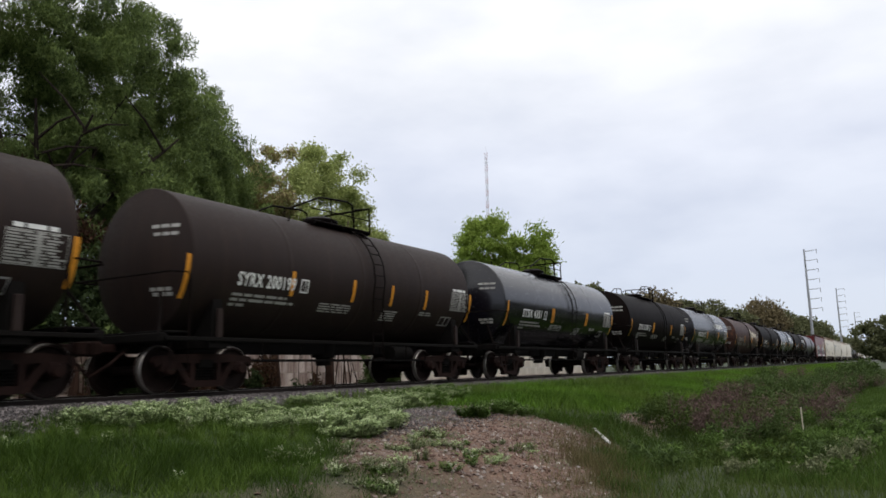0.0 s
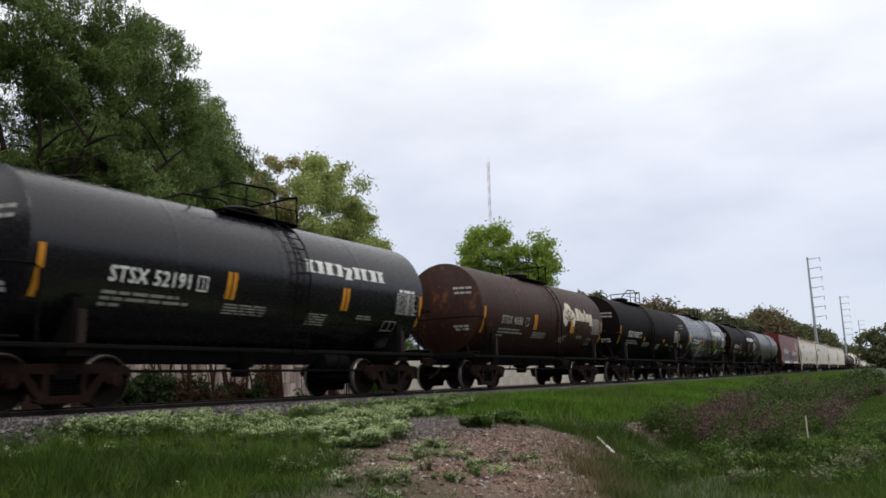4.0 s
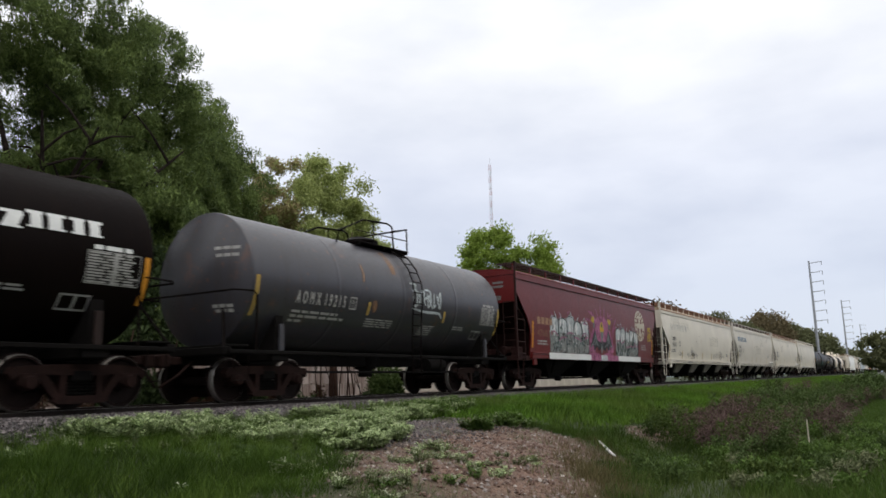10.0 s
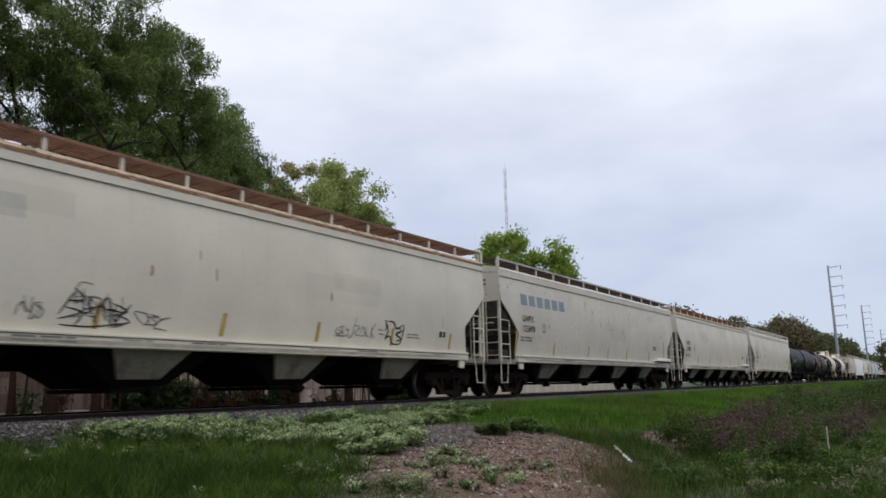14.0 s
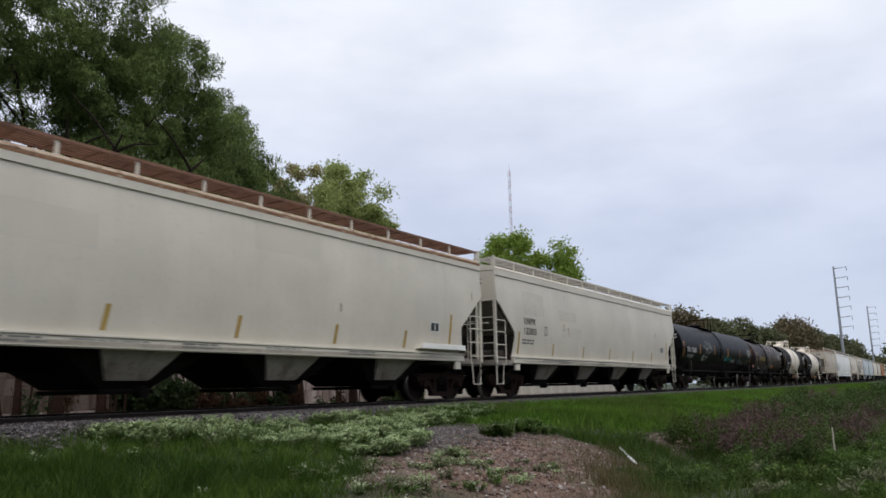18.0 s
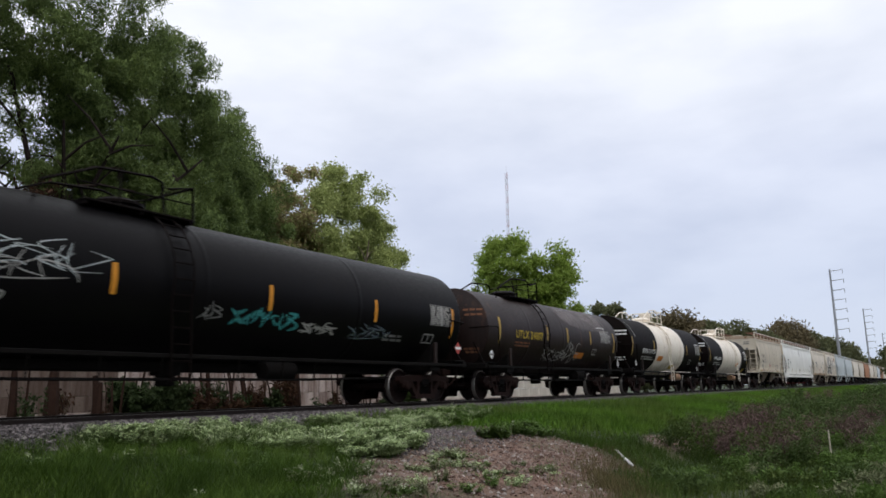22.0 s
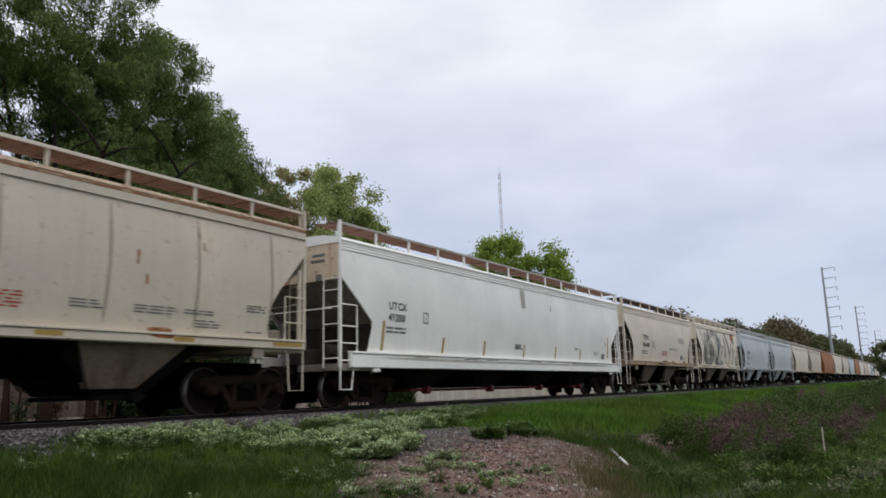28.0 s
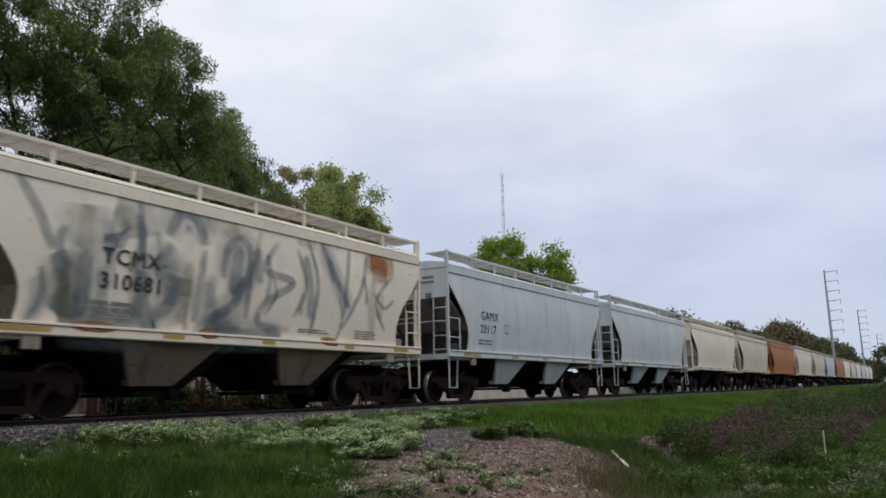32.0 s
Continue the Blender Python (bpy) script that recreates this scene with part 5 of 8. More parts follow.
        part("end_ladder", half_ladder((x + s * 0.04, -W + 0.46), (x + s * 0.04, -W), z0, shoulder), trim, w)
        part("grab_rail", rail_loop([(x + s * 0.06, -1.30, 2.30), (x + s * 0.16, -1.30, 2.30), (x + s * 0.16, 1.30, 2.30), (x + s * 0.06, 1.30, 2.30)], 0.016), trim, w)
        st = Bag().tube([(x - s * 0.02, -W, z0), (x - s * 0.02, -W, 0.42), (x - s * 0.42, -W, 0.42), (x - s * 0.50, -W, z0)], 0.02, 5)
        part("sill_step", st, trim, w)
        j = Bag().box(*sorted((x - s * 1.20, x - s * 1.48)), -W - 0.06, -W + 0.02, max(0.82, z0 - 0.22), z0 + (0.0 if z0 > 1.2 else 0.22), 0.02)
        part("jacking_pad", j, "grimedcream" if z0 > 1.2 else sill_mat, w)
        part("brake_gear", Bag().lathe([(-0.4, 0.05), (-0.38, 0.16), (0.38, 0.16), (0.4, 0.05)], (x - s * 0.7, -0.75, 1.35), 12).box(*sorted((x - s * 0.9, x - s * 0.5)), -1.3, -1.0, z0 + 0.1, z0 + 0.42, 0.03), shade_grime_of.get(skin, skin), w)
    # side sills
    end = hl - (0.04 if sill[0] > 1.2 else 0.35 if sill[0] < 1.0 else 1.05)
    for y in (-1, 1):
        b = Bag().box(-end, end, *sorted((y * (W - 0.05), y * (W + 0.09))), z0 + 0.0, z1 - 0.02, 0.02)
        b.box(-end, end, *sorted((y * (W - 0.05), y * (W + 0.115))), z1 - 0.02, z1 + 0.025, 0.006)
        part("side_sill", b, sill_mat, w)
    for x, k in sill_marks:
        part("sill_strip", Bag().box(x - k / 2, x + k / 2, -W - 0.096, -W - 0.088, z1 - 0.125, z1 - 0.045), "dullyellow", w, "orange-yellow reflective strip")
    if "white" in skin:
        rng = random.Random(int(abs(mid) * 10))
        for i in range(7):
            x = -hl + 1.6 + (2 * hl - 4.2) * (i + rng.uniform(0.1, 0.9)) / 7
            bars(w, flat_side(-W - 0.094), x, z1 - 0.05, rng.uniform(0.5, 1.5), rng.choice((1, 2)), "greypaint" if i % 2 else "dullwhite", 0.028, 0.06, seed=i, name="sill_print")
        airbrush(w, flat_side(-W - 0.0935), [(-hl + 1.2, z1 - 0.11), (0, z1 - 0.13), (hl - 1.2, z1 - 0.11)], 0.10, "softseam", "dark_streak")
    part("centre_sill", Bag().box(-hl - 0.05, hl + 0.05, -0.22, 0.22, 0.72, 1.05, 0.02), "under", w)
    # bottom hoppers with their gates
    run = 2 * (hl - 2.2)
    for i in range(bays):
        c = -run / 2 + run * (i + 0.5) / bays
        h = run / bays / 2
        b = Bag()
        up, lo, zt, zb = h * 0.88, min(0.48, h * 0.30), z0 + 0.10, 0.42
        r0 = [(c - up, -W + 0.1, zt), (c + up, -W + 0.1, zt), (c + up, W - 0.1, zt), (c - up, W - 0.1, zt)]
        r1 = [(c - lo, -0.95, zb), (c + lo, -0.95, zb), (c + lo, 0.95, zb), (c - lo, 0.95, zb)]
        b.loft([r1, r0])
        # the shade on these sloping sheets is put into their near-black colour
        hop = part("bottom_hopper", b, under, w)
        if not far:
            k, toe = min(chute_k, h * 0.75), 0.2 if sill[0] > 1.2 else 0.42
            for y in (-1, 1):
                ch = Bag().loft([[(c - k * 0.62, y * 0.90, chute_z), (c + k * toe, y * 0.90, chute_z), (c + k * toe, y * 1.10, chute_z), (c - k * 0.62, y * 1.10, chute_z)], [(c - k, y * 1.0, z0 + 0.02), (c + k, y * 1.0, z0 + 0.02), (c + k, y * (W - 0.08), z0 + 0.02), (c - k, y * (W - 0.08), z0 + 0.02)]])
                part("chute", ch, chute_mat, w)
            part("outlet_gate", Bag().box(c - lo - 0.06, c + lo + 0.06, -1.0, 1.0, zb - 0.09, zb - 0.01, 0.02).lathe([(-1.14, 0.05), (-1.13, 0.10), (-0.9, 0.10)], (c + lo * 0.5, 0, zb - 0.06), 12, 1), gate_mat or under, w)
    couplers(w, L, hl + 0.02)
    for s in (-1, 1):
        add_bogie(w, s * spacing / 2, far)
    place = lambda x, z: (x, y_at(z) - 0.006, z)
    for i, x in enumerate(bar_xs):
        tall = i == 0
        part("reflector_bar", patch(Bag(), place, x - 0.05, x + 0.05, 1.36, 2.10 if tall else 1.80, 0.06), bar_mat, w, "faded yellow reflective strip")
    if marks:
        marks(w, place)
    return w


def bars_on_end(x, eave):
    """Two short lines of small print on an end wall."""
    b = Bag()
    for y, z, k in ((-1.05, eave - 0.30, 0.42), (-1.05, eave - 0.44, 0.46), (-0.95, eave - 0.80, 0.2), (-0.95, eave - 0.88, 0.2)):
        q = [(x, y, z), (x, y + k, z), (x, y + k, z + 0.075), (x, y, z + 0.075)]
        b.add(q, [(0, 1, 2, 3), (3, 2, 1, 0)])
    return b


def two_line_mark(a, b, x, z, h, mat="blackpaint", extra=True):
    def put(w, side):
        word(w, side, a, x, z, h, mat, fat=0.01)
        word(w, side, b, x - 0.02, z - h * 1.55, h, mat, fat=0.01)
        if extra:
            bars(w, side, x - 0.1, z - h * 2.3, 1.0, 2, "greypaint", seed=11)
            frame_patch(w, side, x + 1.55, z - h * 1.4, 0.26, 0.30, "greypaint")
    return put


def smooth_line(pts, n=6):
    """A smooth line through the points."""
    p = [pts[0], *pts, pts[-1]]
    out = []
    for i in range(1, len(p) - 2):
        for k in range(n):
            t = k / n
            out.append(tuple(0.5 * (2 * b + (c - a) * t + (2 * a - 5 * b + 4 * c - d) * t * t + (3 * b - a - 3 * c + d) * t ** 3) for a, b, c, d in zip(p[i - 1], p[i], p[i + 1], p[i + 2])))
    return out + [tuple(p[-2])]


def lift(place, d):
    """The same side, d metres further out."""
    def f(x, z):
        a, b, c = place(x, z)
        return (a, b - d, c)
    return f


def ribbon(b, place, pts, width, taper=True):
    """A sprayed stroke along points (x, z)."""
    q = smooth_line(pts)
    v, n = [], len(q)
    for i, (x, z) in enumerate(q):
        dx, dz = q[min(i + 1, n - 1)][0] - q[max(i - 1, 0)][0], q[min(i + 1, n - 1)][1] - q[max(i - 1, 0)][1]
        l = math.hypot(dx, dz) or 1
        k = width / 2 * (0.35 + 0.65 * math.sin(math.pi * min(1, (i + 0.5) / n)) if taper else 1)
        v += [place(x + dz / l * k, z - dx / l * k), place(x - dz / l * k, z + dx / l * k)]
    b.add(v, [(2 * i, 2 * i + 2, 2 * i + 3, 2 * i + 1) for i in range(n - 1)] + [(2 * i + 1, 2 * i + 3, 2 * i + 2, 2 * i) for i in range(n - 1)])
    return b


def airbrush(w, place, pts, width, mat, name="spray_stroke", label=""):
    """A sprayed stroke that thins out towards its edges and ends."""
    q = smooth_line(list(pts), 7)
    n = len(q)
    v, soft = [], []
    across = (-1, -0.5, 0, 0.5, 1)
    for i, (x, z) in enumerate(q):
        dx, dz = q[min(i + 1, n - 1)][0] - q[max(i - 1, 0)][0], q[min(i + 1, n - 1)][1] - q[max(i - 1, 0)][1]
        l = math.hypot(dx, dz) or 1
        end = min(1.0, 0.2 + 4.0 * min(i, n - 1 - i) / n) if 0 < i < n - 1 else 0.0
        for k in across:
            v.append(place(x + dz / l * k * width / 2, z - dx / l * k * width / 2))
            soft.append(end * (1 - abs(k)))
    f = [(5 * i + k, 5 * i + 5 + k, 5 * i + 6 + k, 5 * i + 1 + k) for i in range(n - 1) for k in range(4)]
    me = Bag().add(v, f).mesh(name)
    me.attributes.new("soft", "FLOAT", "POINT").data.foreach_set("value", soft)
    return part(name, me, mat, w, label)


def blob(b, place, cx, cz, rx, rz, rng, n=26, rough=0.18):
    """A sprayed field with an uneven edge."""
    c = len(b.v)
    ring = []
    for i in range(n):
        a = 2 * math.pi * i / n
        k = 1 + rng.uniform(-rough, rough)
        sq = 1 / max(abs(math.cos(a)), abs(math.sin(a))) ** 0.55
        ring.append((cx + rx * k * sq * math.cos(a), cz + rz * k * sq * math.sin(a)))
    inner = [(cx + (x - cx) * 0.5, cz + (z - cz) * 0.5) for x, z in ring]
    v = [place(*p) for p in ring + inner] + [place(cx, cz)]
    f = [(i, (i + 1) % n, n + (i + 1) % n, n + i) for i in range(n)] + [(n + i, n + (i + 1) % n, 2 * n) for i in range(n)]
    return b.add(v, f)


STROKES = (
    (((0, 0), (0.15, 0.6), (0.3, 1.05)), ((0.3, 1.05), (0.55, 0.5), (0.8, -0.1)), ((0.1, 0.35), (0.5, 0.42), (0.95, 0.36))),
    (((0.85, 0.95), (0.2, 0.9), (0.15, 0.6), (0.75, 0.45), (0.7, 0.05), (-0.1, 0.0)),),
    (((0.45, 0.9), (0.05, 0.6), (0.2, 0.1), (0.7, 0.1), (0.8, 0.6), (0.4, 0.92)),),
    (((0.1, 1.1), (0.12, 0.5), (0.1, -0.1)), ((0.8, 1.0), (0.2, 0.5), (0.9, -0.05))),
    (((0.1, 0.95), (0.15, 0.2), (0.5, 0.0), (0.8, 0.3), (0.82, 1.15))),
    (((0.0, 0.95), (0.5, 0.9), (0.95, 1.05)), ((0.9, 1.0), (0.4, 0.5), (0.05, 0.0)), ((0.0, 0.02), (0.5, 0.1), (1.05, 0.0))),
    (((0.1, 0.0), (0.12, 0.6), (0.15, 1.1)), ((0.15, 1.05), (0.8, 0.85), (0.2, 0.5)), ((0.2, 0.5), (0.95, 0.3), (0.1, 0.0))),
)


def scrawl(w, place, x0, x1, z, h, mat, seed, width=0.035, loops=6, name="spray_tag", label=""):
    """A quick tag of letter-like strokes between x0 and x1 that nobody can read."""
    rng = random.Random(seed)
    b = Bag()
    n = max(3, loops)
    k = (x1 - x0) / n
    for i in range(n):
        g = rng.choice(STROKES)
        if not isinstance(g[0][0], tuple):
            g = (g,)
        sx, sz, dz = k * rng.uniform(1.3, 1.9), h * rng.uniform(0.7, 1.0), h * rng.uniform(-0.1, 0.2)
        lean = rng.uniform(-0.2, 0.4)
        fu, fv = rng.random() < 0.5, rng.random() < 0.5
        g = [[((1 - u if fu else u) + rng.uniform(-0.22, 0.22), (1 - v if fv else v) + rng.uniform(-0.18, 0.18)) for u, v in line] for line in g]
        for line in g:
            ribbon(b, place, [(x0 + k * i + (u + lean * v) * sx, z + dz + v * sz) for u, v in line], width * rng.uniform(0.8, 1.2))
    if rng.random() < 0.5:
        ribbon(b, place, [(x0, z - 0.05), ((x0 + x1) / 2, z - 0.12 * h), (x1 + 0.15, z + 0.05)], width * 0.8)
    return part(name, b, mat, w, label)


def block_letters(w, place, x0, x1, z0, z1, n, fill, edge, seed):
    """Fat sprayed letters that nobody can read: bright tops, greyer feet, dark green swirls, spikes and pink lines."""
    rng = random.Random(seed)
    k = (x1 - x0) / n
    h = z1 - z0
    m = 12

    def swirl(pts, width, mat, d):
        part("spray_stroke", ribbon(Bag(), lift(place, d), pts, width), mat, w)

    for i in range(n):
        a, b_ = x0 + k * (i - 0.02), x0 + k * (i + 1.0)
        top = z1 + rng.uniform(-0.12, 0.06)
        tilt = rng.uniform(-0.10, 0.10)
        v = []
        for j in range(m + 1):
            u = j / m
            hi = top + tilt * (u - 0.5) - 0.10 * h * abs(2 * u - 1) ** 5 + rng.uniform(-0.05, 0.05)
            lo = z0 + rng.uniform(-0.01, 0.03)
            x = a + (b_ - a) * u
            v += [place(x, lo), place(x, lo + (hi - lo) * 0.30), place(x, lo + (hi - lo) * 0.58), place(x, hi)]
        part("spray_field", Bag().add(v, [(4 * j + r_, 4 * j + 4 + r_, 4 * j + 5 + r_, 4 * j + 1 + r_) for j in range(m) for r_ in (0, 1)]), "silvershade", w)
        part("spray_field", Bag().add(v, [(4 * j + 2, 4 * j + 6, 4 * j + 7, 4 * j + 3) for j in range(m)]), fill, w)
        # dark swirls that bend round the letter's strokes
        for q in range(9):
            x, z = rng.uniform(a + 0.05, b_ - 0.08), z0 + h * rng.uniform(0.05, 0.62)
            r, t0, turn = rng.uniform(0.10, 0.26), rng.uniform(0, 6.28), rng.choice((-1, 1)) * rng.uniform(1.2, 2.4)
            arc_pts = [(x + r * math.cos(t0 + turn * f), min(top - 0.06, max(z0 + 0.02, z + r * 1.5 * math.sin(t0 + turn * f)))) for f in (0, 0.35, 0.7, 1.0)]
            swirl(arc_pts, rng.uniform(0.04, 0.10), edge if q % 3 else "greyspray", 0.003 + 0.0003 * q)
        for q in range(4):
            x, z = rng.uniform(a + 0.08, b_ - 0.08), z0 + h * rng.uniform(0.45, 0.75)
            swirl([(x, z), (x + rng.uniform(-0.05, 0.05), z + 0.12 * h), (x + rng.uniform(-0.12, 0.12), z + 0.22 * h)], rng.uniform(0.06, 0.14), "whitepaint", 0.0065 + 0.0002 * q)
        swirl([(b_, z0 + 0.05 * h), (b_ + rng.uniform(-0.10, 0.10), z0 + 0.5 * h), (b_ + 0.02, top - 0.08)], 0.10, edge, 0.0075)
        swirl([(a, top - 0.16), (a + k * 0.3, top - 0.02), (a + k * 0.7, top - 0.03), (b_, top - 0.14)], 0.05, edge, 0.008)
        for q in range(2):
            x = rng.uniform(a, b_)
            swirl([(x, top - 0.08), (x + rng.uniform(-0.1, 0.1), top + 0.08), (x + rng.uniform(-0.22, 0.22), top + 0.20)], 0.05, "silver" if q else "pink", 0.0085)
        z = rng.uniform(z0 + 0.3 * h, z1 - 0.4 * h)
        swirl([(a, z), (a + k * 0.4, z + rng.uniform(-0.2, 0.2)), (b_, z + rng.uniform(-0.15, 0.15))], 0.055, "pink", 0.009)
        for q in range(3):
            x, z = rng.uniform(a, b_), z0 + h * rng.uniform(0.1, 0.5)
            part("spray_dot", disc(Bag(), lift(place, 0.0095), x, z, rng.uniform(0.02, 0.035), 10), "whitepaint", w)


def mural_marks(w, place):
    """Oxide red hopper: faded mark, silver letters, pink rayed dome with a winged figure, round cream emblem."""
    for i in range(4):
        part("letter_block", patch(Bag(), place, -6.82 + 0.36 * i, -6.55 + 0.36 * i, 2.33, 2.59), "rustcreamprint", w)
    word(w, place, "476838", -6.85, 1.87, 0.26, "letterfaint", fat=0.01, width=1.4)
    bars(w, place, -6.8, 1.74, 1.1, 2, "dullwhite", seed=31)
    part("reflector_bar", patch(Bag(), place, -7.30, -7.18, 1.45, 2.40, 0.05), "yellow", w, "yellow reflective strip")
    rng = random.Random(7)
    block_letters(w, place, -5.65, -1.72, 1.30, 2.74, 5, "silver", "greenspray", 41)
    block_letters(w, place, 1.80, 5.05, 1.30, 2.60, 5, "silver", "greenspray", 42)
    c = -0.09

    def field(points, mat, d, label=""):
        q = smooth_line(points + [points[0]], 4)
        mx, mz = sum(p[0] for p in q) / len(q), sum(p[1] for p in q) / len(q)
        up = lift(place, d)
        b = Bag()
        b.add([up(*p) for p in q] + [up(mx, mz)], [(i, (i + 1) % len(q), len(q)) for i in range(len(q))] + [((i + 1) % len(q), i, len(q)) for i in range(len(q))])
        part("spray_field", b, mat, w, label)

    def stroke(pts, width, mat, d):
        part("spray_stroke", ribbon(Bag(), lift(place, d), pts, width), mat, w)

    field([(c - 0.82, 2.3), (c - 0.80, 2.65), (c - 0.5, 2.92), (c, 3.0), (c + 0.5, 2.94), (c + 0.82, 2.68), (c + 0.80, 2.3), (c + 0.45, 1.8), (c, 1.6), (c - 0.45, 1.8)], "pink", 0.0, "pink sprayed dome")
    for s in (-1, 1):
        field([(c + s * 0.75, 1.45), (c + s * 1.50, 1.45), (c + s * 1.47, 1.85), (c + s * 1.25, 2.2), (c + s * 0.98, 2.42), (c + s * 0.80, 2.1)], "pink", 0.0)
    for x0, z0, x1, z1, x2, z2 in ((-0.78, 2.75, -1.05, 2.95, -1.64, 3.17), (-0.9, 2.6, -1.0, 3.0, -1.3, 3.15), (-0.5, 2.9, -0.55, 3.1, -0.72, 3.32), (c, 2.97, c + 0.02, 3.2, c, 3.54), (0.28, 2.92, 0.36, 3.15, 0.47, 3.44), (0.66, 2.72, 0.85, 2.95, 1.24, 3.18), (0.80, 2.75, 0.84, 2.95, 0.88, 3.22), (1.05, 2.7, 1.18, 2.92, 1.42, 3.0), (1.2, 2.3, 1.52, 2.62, 1.9, 3.02), (1.35, 2.0, 1.5, 2.5, 1.95, 2.6), (1.38, 1.5, 1.6, 1.8, 1.9, 1.75), (-1.4, 2.2, -1.75, 2.4, -1.95, 2.8), (-1.75, 2.4, -2.05, 2.6, -2.35, 2.5), (-1.2, 2.62, -1.5, 2.75, -1.9, 2.8), (-1.45, 1.9, -1.9, 2.0, -2.3, 1.85)):
        stroke([(x0, z0), (x1, z1), (x2, z2)], 0.085, "pink", 0.003)
    for s in (-1, 1):
        field([(c + s * 0.82, 2.44), (c + s * 0.92, 2.30), (c + s * 1.15, 2.0), (c + s * 1.36, 1.62), (c + s * 1.05, 1.72), (c + s * 0.92, 1.50), (c + s * 0.6, 1.66), (c + s * 0.4, 1.5), (c + s * 0.12, 1.62), (c + s * 0.2, 1.86), (c + s * 0.5, 1.92), (c + s * 0.68, 2.15)], "blackpaint", 0.005)
        for k in range(4):
            stroke([(c + s * (0.82 - 0.05 * k), 2.32 - 0.10 * k), (c + s * (0.92 - 0.1 * k), 2.0 - 0.06 * k), (c + s * (1.12 - 0.24 * k), 1.72 - 0.02 * k)], 0.075, "greyspray", 0.008)
        stroke([(c + s * 1.36, 1.60), (c + s * 1.28, 1.72), (c + s * 1.05, 1.76)], 0.03, "silver", 0.009)
        for k in range(5):
            a = radians(90 - s * (10 + 22 * k) + s * 40)
            stroke([(c + s * 1.00, 2.66), (c + s * 1.00 + 0.18 * math.cos(a), 2.66 + 0.16 * math.sin(a)), (c + s * 1.00 + 0.30 * math.cos(a + 0.2), 2.66 + 0.30 * math.sin(a + 0.2))], 0.075, "letteryellow", 0.007)
        part("spray_field", blob(Bag(), lift(place, 0.009), c + s * 0.95, 2.58, 0.10, 0.13, rng), "greyspray", w)
    stroke([(c - 0.25, 1.86), (c, 1.70), (c + 0.25, 1.86)], 0.22, "blackpaint", 0.006)
    stroke([(c, 2.0), (c, 1.7), (c, 1.38)], 0.20, "greyspray", 0.007)
    field([(c - 0.24, 2.36), (c - 0.20, 2.58), (c, 2.76), (c + 0.2, 2.58), (c + 0.25, 2.36), (c, 2.24)], "letteryellow", 0.007)
    field([(c - 0.15, 2.30), (c, 2.34), (c + 0.15, 2.30), (c + 0.12, 2.04), (c, 1.94), (c - 0.12, 2.04)], "greyspray", 0.009)
    field([(c - 0.09, 2.56), (c, 2.70), (c + 0.09, 2.56), (c, 2.50)], "blackpaint", 0.010)
    for s in (-1, 1):
        part("spray_field", blob(Bag(), lift(place, 0.011), c + s * 0.10, 2.42, 0.05, 0.045, rng, 12, 0.1), "orangeplate", w)
        stroke([(c + s * 1.5, 1.34), (c + s * 0.9, 1.36), (c + s * 0.3, 1.34)], 0.12, "pink", 0.003)
    stroke([(c - 0.1, 2.12), (c, 2.08), (c + 0.1, 2.12)], 0.03, "blackpaint", 0.012)
    # round emblem: pale ring and cross
    cx, cz, R = 5.52, 2.86, 0.77
    b = Bag()
    n = 48
    for i in range(n):
        a0, a1 = 2 * math.pi * i / n, 2 * math.pi * (i + 1) / n
        q = [(R, a0), (R, a1), (R * 0.58, a1), (R * 0.58, a0)]
        b.add([place(cx + k * math.cos(a), cz + k * math.sin(a)) for k, a in q], [(0, 1, 2, 3), (3, 2, 1, 0)])
    up = lift(place, 0.003)
    patch(b, up, cx - 0.13, cx + 0.13, cz - R * 0.6, cz + R * 0.6)
    patch(b, up, cx - R * 0.6, cx - 0.13, cz - 0.12, cz + 0.12)
    patch(b, up, cx + 0.13, cx + R * 0.6, cz - 0.12, cz + 0.12)
    part("emblem", b, "cream_paint", w, "round cream ring emblem with a cross")
    b = Bag()
    for i in range(16):
        a = radians(20 + i * 21)
        q = [(R * 0.90, a - 0.07), (R * 0.90, a + 0.07), (R * 0.68, a + 0.09), (R * 0.68, a - 0.09)]
        b.add([lift(place, 0.006)(cx + k * math.cos(t), cz + k * math.sin(t)) for k, t in q], [(0, 1, 2, 3), (3, 2, 1, 0)])
    part("emblem_print", b, "redbrown_paint", w)["kind"] = "stuff"
    for x0, x1, m in ((-6.0, -1.72, "whitepaint"), (-1.7, -0.5, "pink"), (-0.48, 0.3, "silver"), (0.32, 1.75, "pink"), (1.78, 5.1, "whitepaint")):
        part("sill_overspray", Bag().box(x0, x1, -1.622, -1.616, 1.07, 1.30), m, w, "spray paint run over the sill")
    for i in range(5):
        scrawl(w, place, 6.75, 7.25, 2.15 + 0.15 * i, 0.10, "letteryellow", 60 + i, 0.045, 3, "spray_stroke")
    part("reflector_bar", patch(Bag(), place, 7.38, 7.50, 1.45, 2.25, 0.06), "yellow", w, "yellow reflective strip")
    bars(w, place, 5.6, 1.92, 0.9, 3, "dullwhite", seed=32)


